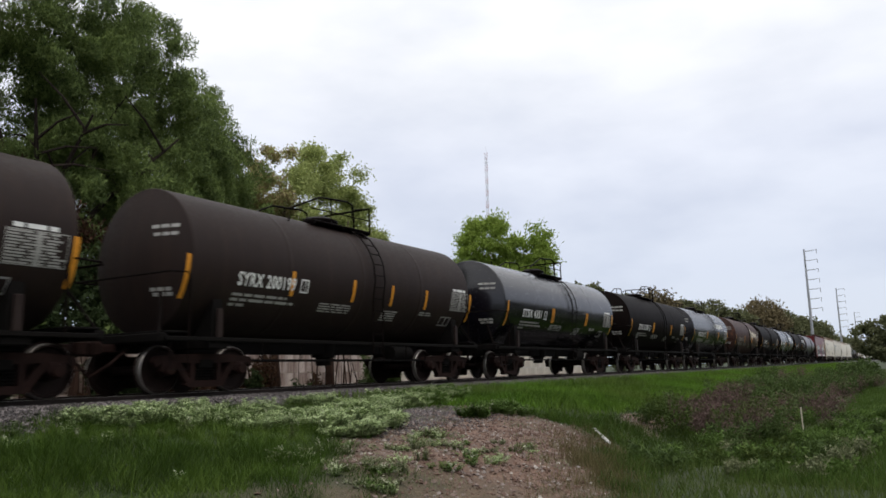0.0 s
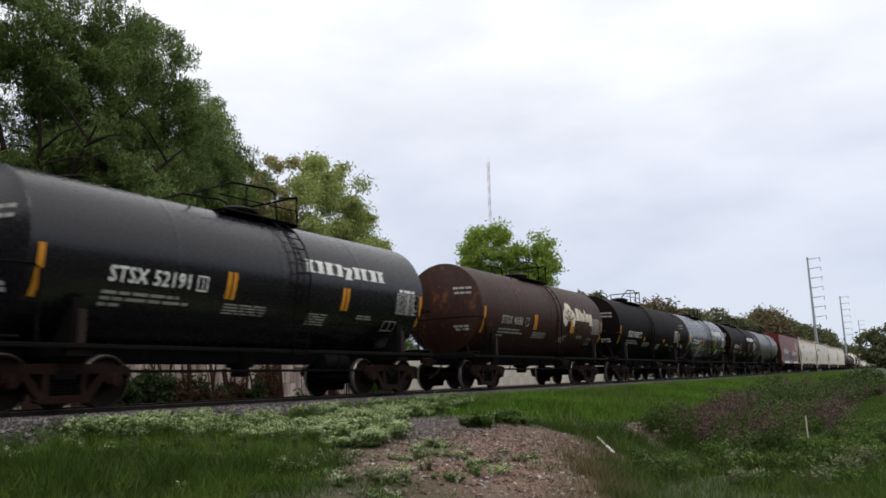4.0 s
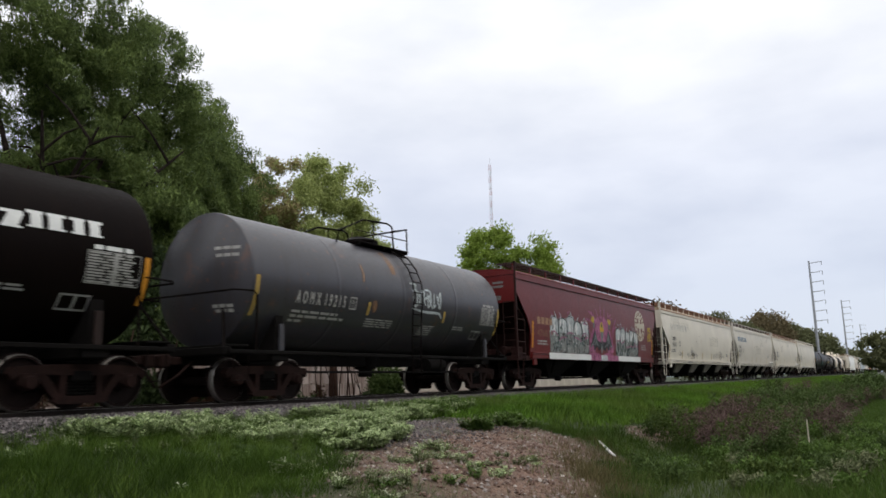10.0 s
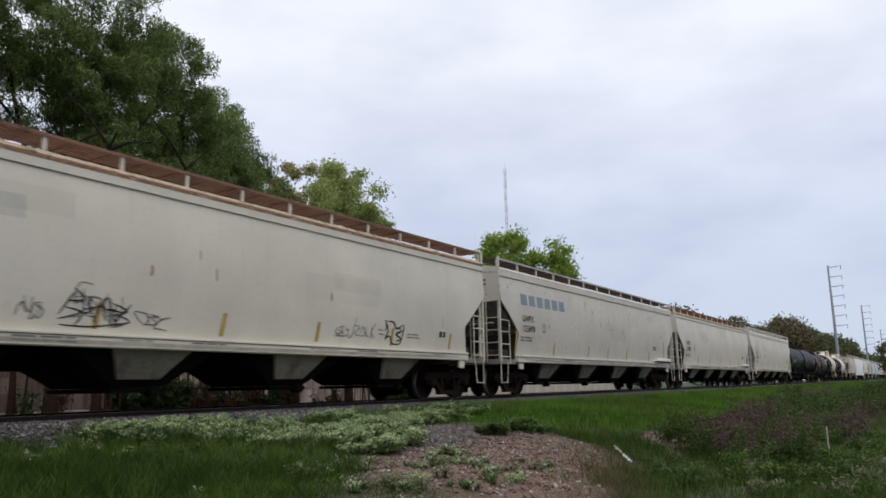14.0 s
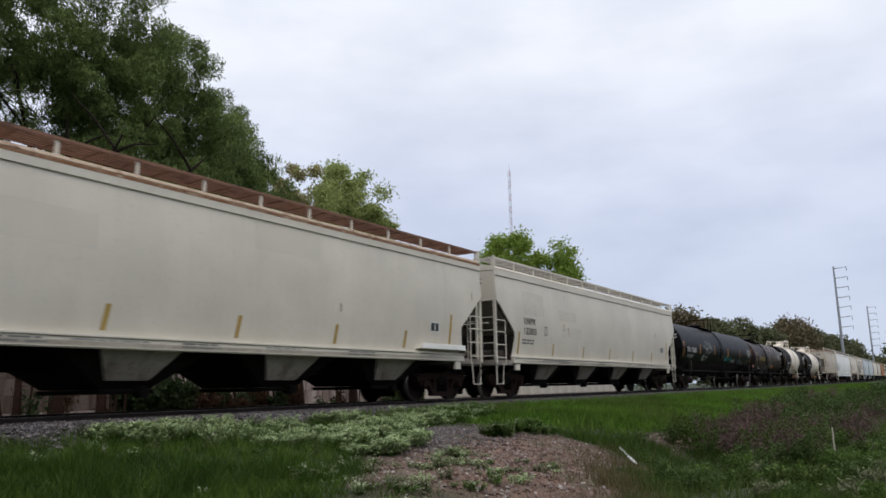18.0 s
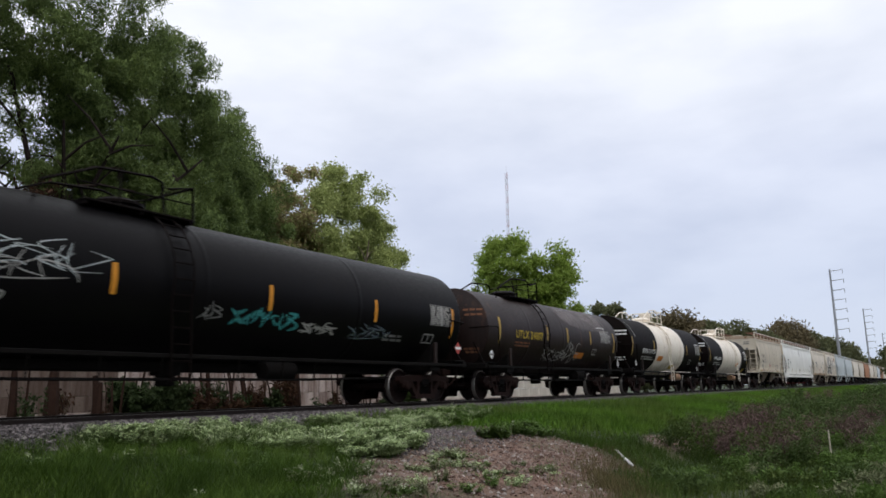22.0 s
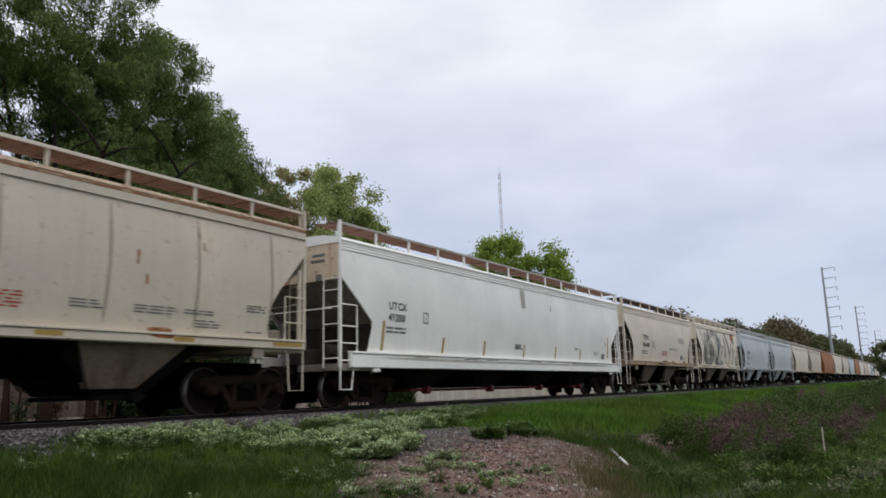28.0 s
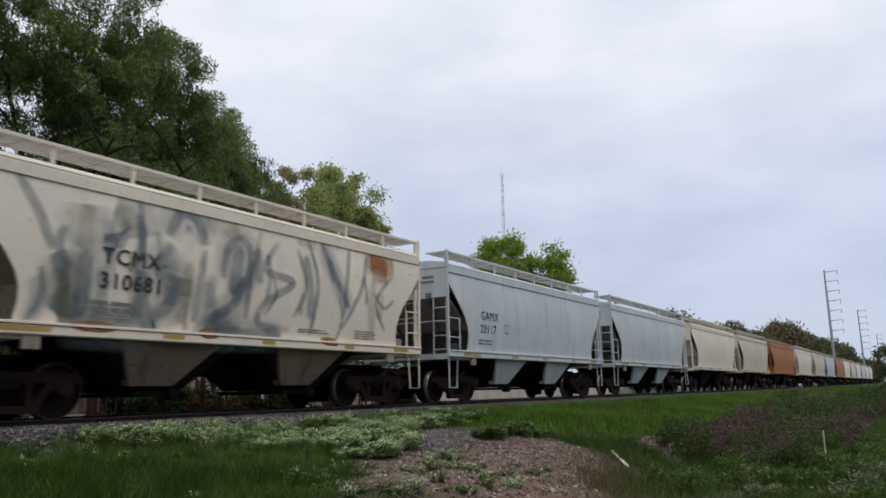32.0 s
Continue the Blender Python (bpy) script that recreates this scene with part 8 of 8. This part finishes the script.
def make_plants():
    rng = np.random.default_rng(21)
    x, y = scatter(rng, 400000, 1.5, 40, -9.5, -2.15, 1.9)
    thin = 0.5 + 0.5 * np.sin(1.3 * x + 2 * np.sin(0.9 * y)) * np.cos(1.7 * y)
    keep = (bare_earth(x, y) < rng.uniform(0.05, 0.5, len(x))) & (rng.random(len(x)) < 0.55 + 0.45 * thin)
    keep &= (y < -2.45 + 0.25 * smooth_step(9.0, 6.5, x) + 0.14 * np.sin(3.1 * x) + 0.1 * np.sin(7.7 * x)) | (rng.random(len(x)) < 0.15)
    x, y = x[keep], y[keep]
    tall = 0.09 + 0.15 * (0.5 + 0.5 * np.sin(0.8 * x + 1.9 * y)) + 0.06 * np.sin(4.3 * x + 2 * np.sin(3.1 * y))
    blades("embankment_grass", "dark green long grass on the embankment", np.stack([x, y, ground_height(x, y) - 0.02], -1), np.maximum(0.05, tall) * rng.uniform(0.5, 1.4, len(x)), LEAF["grass"], rng, 0.005, 0.5)
    # lighter tufts that lean outwards from their middles
    cx, cy = scatter(rng, 1500, 3, 17, -8.8, -2.4, 1.3)
    keep = bare_earth(cx, cy) < 0.15
    cx, cy = np.repeat(cx[keep], 26), np.repeat(cy[keep], 26)
    x, y = cx + rng.normal(0, 0.07, len(cx)), cy + rng.normal(0, 0.07, len(cx))
    blades("grass_tufts", "fresh lighter tufts in the embankment grass", np.stack([x, y, ground_height(x, y) - 0.02], -1), rng.uniform(0.12, 0.30, len(x)), LEAF["freshgrass"], rng, 0.005, 0.55)
    x, y = scatter(rng, 140000, 13, 170, -6.2, -1.95, 1.9)
    keep = rng.random(len(x)) < smooth_step(13, 20, x + 1.5 * (y + 3))
    x, y = x[keep], y[keep]
    blades("verge_grass", "bright green grass along the track verge", np.stack([x, y, ground_height(x, y) - 0.02], -1), rng.uniform(0.14, 0.34, len(x)), LEAF["lushgrass"], rng, 0.014)
    x, y = scatter(rng, 150000, 8, 150, -24, -6.6, 1.9)
    keep = bare_earth(x, y) < 0.3
    x, y = x[keep], y[keep]
    blades("ditch_grass", "tall rough grass filling the ditch", np.stack([x, y, ground_height(x, y) - 0.02], -1), rng.uniform(0.10, 0.36, len(x)), LEAF["ditchgrass"], rng, 0.008)
    x, y = scatter(rng, 40000, 12, 60, -16, -10.5, 1.4)
    blades("ditch_bank_grass", "fresh green grass on the far bank of the ditch", np.stack([x, y, ground_height(x, y) - 0.02], -1), rng.uniform(0.12, 0.34, len(x)), LEAF["bankgrass"], rng, 0.009)
    u, v = rng.normal(0.6, 2.2, 9000), rng.normal(-1.9, 0.4, 9000)
    x, y = 11.7 + 0.94 * u - 0.34 * v, -6.45 + 0.34 * u + 0.94 * v
    keep = (x > 7) & (rng.random(len(x)) < 0.5 + 0.5 * np.sin(3 * x) * np.sin(4 * y))
    x, y = x[keep], y[keep]
    blades("straw_tufts", "dry brownish grass along the edge of the bare earth", np.stack([x, y, ground_height(x, y) - 0.02], -1), rng.uniform(0.08, 0.28, len(x)), LEAF["strawgrass"], rng, 0.006)
    x, y = rng.uniform(7.5, 15.5, 9000), rng.uniform(-8.6, -4.0, 9000)
    keep = (np.sin(2.3 * x + 1.0) * np.sin(2.9 * y + 0.5 * x) > 0.45) & (bare_earth(x, y) > 0.3)
    x, y = x[keep], y[keep]
    blades("earth_tufts", "short sparse grass growing in the bare earth", np.stack([x, y, ground_height(x, y) - 0.02], -1), rng.uniform(0.05, 0.16, len(x)), LEAF["dullweed"], rng, 0.005)
    x, y = scatter(rng, 16000, 3, 45, 3.6, 5.8, 1.2)
    blades("trackside_straw", "dry straw and weeds before the wall", np.stack([x, y, ground_height(x, y) - 0.02], -1), rng.uniform(0.1, 0.4, len(x)), LEAF["strawgrass"], rng, 0.008)


def weed(label, x, y, r, h, seed, leaf="weed", leaves=500, size=0.035, name="weed_clump", long=1.6):
    rng = np.random.default_rng(seed)
    z = float(ground_height(x, y))
    t = tagged(new(name), label, "weed" if name == "weed_clump" else "shrub", "weeds on the embankment" if name == "weed_clump" else "shrubs along the ditch")
    t.location = (x, y, z - 0.02)
    b, pts = Bag(), []
    stems = 9
    for i in range(stems):
        a, o = rng.uniform(0, 6.28), r * rng.uniform(0.2, 1.0)
        tip = np.array([math.cos(a) * o, math.sin(a) * o, h * rng.uniform(0.6, 1.0)])
        b.tube([(0.2 * tip[0], 0.2 * tip[1], 0), (tip[0] * 0.7, tip[1] * 0.7, tip[2] * 0.6), tuple(tip)], [0.006, 0.005, 0.002], 4)
        k = rng.uniform(0.25, 1.0, leaves // stems)
        q = np.array([0.2 * tip[0], 0.2 * tip[1], 0]) * (1 - k[:, None]) + tip * k[:, None]
        pts.append(q + rng.normal(size=q.shape) * np.array([0.07, 0.07, 0.05]) * (0.5 + r))
    part("stem_mass", b, LEAF["shrub"], t)["kind"] = "stuff"
    part("leaves", leaf_mesh("leaves", np.concatenate(pts), size, LEAF[leaf], rng, -0.6 if long > 3 else 0.0, long), LEAF[leaf], t)
    return t


def herb(label, x, y, r, h, seed, leaf="weed", stems=14, whorls=5, size=0.05, tops=0.6):
    """A flowering herb: upright stems, whorls of narrow leaves that grow denser upwards, pale heads."""
    rng = np.random.default_rng(seed)
    t = tagged(new("weed_clump"), label, "weed", "weeds on the embankment")
    t.location = (x, y, float(ground_height(x, y)) - 0.02)
    b, fan, head = Bag(), [], []
    for i in range(stems):
        a, o = rng.uniform(0, 6.28), r * math.sqrt(rng.random())
        foot = np.array([math.cos(a) * o * 0.55, math.sin(a) * o * 0.55, 0.0])
        tip = np.array([math.cos(a) * o, math.sin(a) * o, h * rng.uniform(0.55, 1.0)])
        b.tube([tuple(foot), tuple(foot * 0.4 + tip * 0.6), tuple(tip)], [0.005, 0.004, 0.002], 3)
        for k in range(whorls):
            f = 0.22 + 0.78 * (k + 0.5) / whorls
            c = foot * (1 - f) + tip * f
            turn = rng.uniform(0, 6.28)
            for j in range(6):
                q = turn + j * 1.05 + rng.uniform(-0.3, 0.3)
                d = np.array([math.cos(q), math.sin(q), rng.uniform(-0.25, 0.55)])
                s = np.array([-math.sin(q), math.cos(q), rng.uniform(-0.3, 0.3)])
                l = size * rng.uniform(0.7, 1.3)
                fan += [c + d * l * 0.25 + s * l * 0.26, c + d * l * 0.25 - s * l * 0.26, c + d * l]
        if rng.random() < tops:
            for j in range(9):
                c = tip + rng.normal(size=3) * 0.018
                d = rng.normal(size=(3, 3)) * 0.011
                head += [c + d[0], c + d[1], c + d[2]]
    part("stem_mass", b, LEAF["bushgreen"], t)["kind"] = "stuff"
    part("leaves", soup("leaves", np.array(fan), 3, LEAF[leaf]), LEAF[leaf], t)
    if head:
        part("bloom", soup("bloom", np.array(head), 3, LEAF["flower"]), LEAF["flower"], t, "small whitish flower heads")["kind"] = "stuff"
    return t


def make_weeds():
    rng = random.Random(4)
    for i in range(250):
        x = 6.6 + 10.6 * rng.random() ** 0.9
        deep = float(np.interp(x, (6.6, 8.0, 8.8, 10.0, 11.4, 12.2, 13.2, 17.2), (0.3, 0.6, 1.6, 3.0, 2.7, 1.8, 1.1, 0.7)))
        y = -2.3 - rng.random() ** 0.9 * deep
        herb("pale green flowering weeds at the ballast edge", x, y, rng.uniform(0.18, 0.36), rng.uniform(0.14, 0.34), 1100 + i, "bushgreen" if x > 14.2 and i % 3 else "weed", 24, 6, rng.uniform(0.055, 0.085), 0.14)
    for i in range(38):
        x, y = 3.6 + 6.6 * rng.random() ** 0.7, rng.uniform(-7.3, -2.7)
        if float(bare_earth(x, y)) < 0.2:
            herb("pale flowering weed among the grass", x, y, rng.uniform(0.05, 0.2), rng.uniform(0.12, 0.36), 1400 + i, ("weed", "bushgreen", "dullweed")[i % 3], rng.randint(3, 8), rng.randint(3, 7), rng.uniform(0.03, 0.055), 0.15)
    for i in range(60):
        x, y = 7.4 + 4.4 * rng.random(), -6.4 + rng.uniform(-1.1, 1.1)
        herb("grey-green low weed on bare gravel", x, y, rng.uniform(0.12, 0.34), rng.uniform(0.06, 0.2), 1540 + i, ("dullweed", "weed", "dullweed", "bushgreen")[i % 4], 12, 4, 0.045, 0.25)
    for i in range(12):
        herb("bushy bright green weed at the edge of the gravel", 14.2 + rng.uniform(-0.8, 1.6), -5.1 + rng.uniform(-0.35, 0.35), 0.25, rng.uniform(0.2, 0.4), 1620 + i, "bushgreen", 16, 6, 0.07, 0.1)
    for i in range(60):
        x, y = 20.5 + 12 * rng.random() ** 1.2, -8.3 + rng.uniform(-1.5, 1.2)
        weed("dry reddish-brown thorn bush in the ditch", x, y, rng.uniform(0.4, 0.9), rng.uniform(0.5, 1.25), 400 + i, "thorn", 800, 0.016, "thorn_bush", 9.0)
    for i in range(52):
        x, y = 18.5 + 16 * rng.random(), -8.0 + rng.uniform(-1.9, 1.3)
        weed("leafy dull green bush among the thorns", x, y, rng.uniform(0.4, 0.8), rng.uniform(0.5, 1.2), 470 + i, "ditchgrass" if i % 2 else "shrub", 900, 0.035, "ditch_shrub")
    for i in range(74):
        x = 25 + 48 * rng.random() ** 1.3
        y = -6.4 - 0.03 * (x - 25) + rng.uniform(-3.2, 0.2) - (0.9 if x < 34 else 0)
        dry = i % 4 == 0
        weed("reddish dry shrub beside the ditch" if dry else "dark green shrub beside the ditch", x, y, rng.uniform(0.5, 1.1), rng.uniform(0.8, 1.55), 500 + i, "thorn" if dry else "shrub", 1500, 0.016 if dry else 0.05, "ditch_shrub", 9.0 if dry else 1.6)
    for i in range(14):
        x, y = 15 + rng.uniform(0, 14), -10.8 + rng.uniform(-2.5, 0.8)
        weed("leafy green shrub on the ditch bank", x, y, rng.uniform(0.3, 0.6), rng.uniform(0.35, 0.7), 560 + i, "bushgreen" if i % 3 else "shrub", 1000, 0.04, "ditch_shrub")
    for i in range(22):
        x = 52 + 48 * rng.random()
        y = -10.4 + 0.02 * (x - 52) + rng.uniform(-0.8, 1.3)
        weed("tall green shrub along the ditch", x, y, rng.uniform(0.8, 1.4), rng.uniform(1.2, 2.2), 800 + i, "shrub", 1400, 0.09, "ditch_shrub")
    for i in range(64):
        x = 12.2 + 12 * rng.random()
        y = -8.6 - 0.10 * (x - 12) + rng.uniform(-3.4, 0.6)
        weed("low leafy weed in the ditch grass", x, y, rng.uniform(0.2, 0.45), rng.uniform(0.2, 0.5), 720 + i, ("bushgreen", "shrub", "dullweed", "bushgreen", "ditchgrass")[i % 5], 600, 0.034, "ditch_shrub", 2.2)
    for i in range(7):
        x, y = 12.0 + i * 0.2 + rng.uniform(-0.15, 0.15), 4.6 + rng.uniform(-0.4, 0.5)
        weed("dark leafy shrub before the wall", x, y, rng.uniform(0.4, 0.6), rng.uniform(0.9, 1.6), 680 + i, "thicket", 1800, 0.07, "wall_shrub")
    for i in range(7):
        x, y = 23.4 + i * 0.28 + rng.uniform(-0.15, 0.15), 4.7 + rng.uniform(-0.3, 0.4)
        weed("dull green shrub at the end of the stained wall", x, y, rng.uniform(0.4, 0.7), rng.uniform(1.0, 1.7), 690 + i, "shrub", 1600, 0.06, "wall_shrub")
    for i in range(12):
        x, y = 14.0 + i * 0.33 + rng.uniform(-0.2, 0.2), 4.9 + rng.uniform(-0.4, 0.5)
        weed("brown half-dead shrub before the wall", x, y, rng.uniform(0.3, 0.6), rng.uniform(0.7, 1.5), 660 + i, "thicket" if i % 3 == 0 else "rust", 800, 0.06, "wall_shrub")
    for i in range(16):
        x, y = 6 + i * 1.1 + rng.uniform(-0.5, 0.5), 5.0 + rng.uniform(-0.5, 0.5)
        weed("half-dry shrub before the wall", x, y, rng.uniform(0.2, 0.45), rng.uniform(0.4, 1.3), 600 + i, "rust" if i % 3 else "thicket", 260, 0.06, "wall_shrub")
    for i in range(16):
        x, y = 3 + i * 1.7 + rng.uniform(-0.5, 0.5), 7.2 + rng.uniform(-0.3, 0.6)
        weed("dark shrub behind the wall", x, y, rng.uniform(0.8, 1.3), rng.uniform(2.0, 3.6), 640 + i, "pepper", 2200, 0.10, "wall_shrub")


def make_far_things():
    # steel poles of a power line beyond the track
    for i, (az, dist, h) in enumerate(((5.05, 200, 27.4), (3.33, 315, 27.2), (2.4, 480, 27.0))):
        x, y, z = far_spot(az, dist)
        p = tagged(new("power_pole"), "tall tapered steel power pole with short side arms", "power pole", "power line poles")
        p.location = (x, y, z)
        part("shaft", Bag().lathe([(0, 0.40), (h * 0.5, 0.30), (h + 0.4, 0.19)], (0, 0, 0), 14, 2), "galv", p, smooth=50)
        for j in range(7):
            zz = h - 0.1 - j * 2.35
            arm = Bag().tube([(0, 0, zz), (0, -1.5, zz + 0.05), (0, -2.8, zz + 0.22)], [0.11, 0.09, 0.06], 6)
            part("arm", arm, "galv", p)
            part("insulator", Bag().lathe([(zz - 0.75, 0.03), (zz - 0.7, 0.08), (zz + 0.1, 0.07), (zz + 0.2, 0.03)], (0, -2.7, 0), 8, 2), "galv", p)
    # lattice mast
    x, y, z = far_spot(27.65, 210)
    m = tagged(new("radio_mast"), "slender red and white lattice radio mast", "mast")
    m.location = (x, y, z)
    H = 210 * math.tan(radians(16.55)) + 0.8
    n = 26
    for k in range(n):
        z0, z1 = H * 0.25 + H * 0.75 * k / n, H * 0.25 + H * 0.75 * (k + 1) / n
        b = Bag()
        c = [(0.42 * math.cos(q), 0.42 * math.sin(q)) for q in (0.3, 2.4, 4.5)]
        for i in range(3):
            (xa, ya), (xb, yb) = c[i], c[(i + 1) % 3]
            b.tube([(xa, ya, z0), (xa, ya, z1)], 0.045, 4)
            b.tube([(xa, ya, z0), (xb, yb, z1)], 0.03, 4)
            b.tube([(xa, ya, z0 + 0.02), (xb, yb, z0 + 0.02)], 0.04, 4)
        part("mast_section", b, "mastred" if k % 2 else "mastwhite", m)
    part("mast_base", Bag().lathe([(0, 0.42), (H * 0.25, 0.42)], (0, 0, 0), 6, 2), "mastwhite", m)
    part("antenna", Bag().tube([(0, 0, H), (0, 0, H + 2)], 0.04, 5), "mastwhite", m)


def make_litter():
    # white plastic sheet strip and a stake in the ditch
    ends = [Vector((x, y, float(ground_height(x, y)) + 0.05)) for x, y in ((16.76, -6.57), (15.67, -7.31))]
    t = tagged(new("plastic_strip", None), "torn white plastic strip lying on the bank", "litter")
    mid = (ends[0] + ends[1]) / 2
    t.matrix_world = Matrix.Translation(mid) @ (ends[1] - ends[0]).to_track_quat("X", "Z").to_matrix().to_4x4()
    h = (ends[1] - ends[0]).length / 2
    part("strip", Bag().box(-h, h, -0.034, 0.034, -0.02, 0.02, 0.008), "debris", t)
    x, y = 21.5, -10.45
    z = float(ground_height(x, y))
    s = tagged(new("wooden_stake"), "thin pale wooden stake standing in the ditch", "stake")
    s.location = (x, y, z - 0.1)
    part("stick", Bag().tube([(0, 0, 0), (0.01, 0, 0.5), (-0.01, 0, 1.0)], [0.022, 0.02, 0.018], 6), "stake", s)


make_trees()
make_plants()
make_weeds()
make_far_things()
make_litter()

# ---- what moves ----
def motions():
    times = [0.5 * i for i in range(65)]
    for w in TRAIN:
        mid = w["mid"]
        walk(w, [(t, pose(mid - gone(t), 0, 0)) for t in times])
    ticks = [i / 30 for i in range(961)]
    first = {}
    for w, e in WHEELS:
        if e not in first:
            walk(w, [(t, pose(e * 0.889, 0, WHEEL_R, 0, -math.degrees(gone(t) / WHEEL_R), 0)) for t in ticks])
            first[e] = w.animation_data
        else:
            w.rotation_mode = "QUATERNION"
            a = w.animation_data_create()
            a.action, a.action_slot = first[e].action, first[e].action_slot


motions()
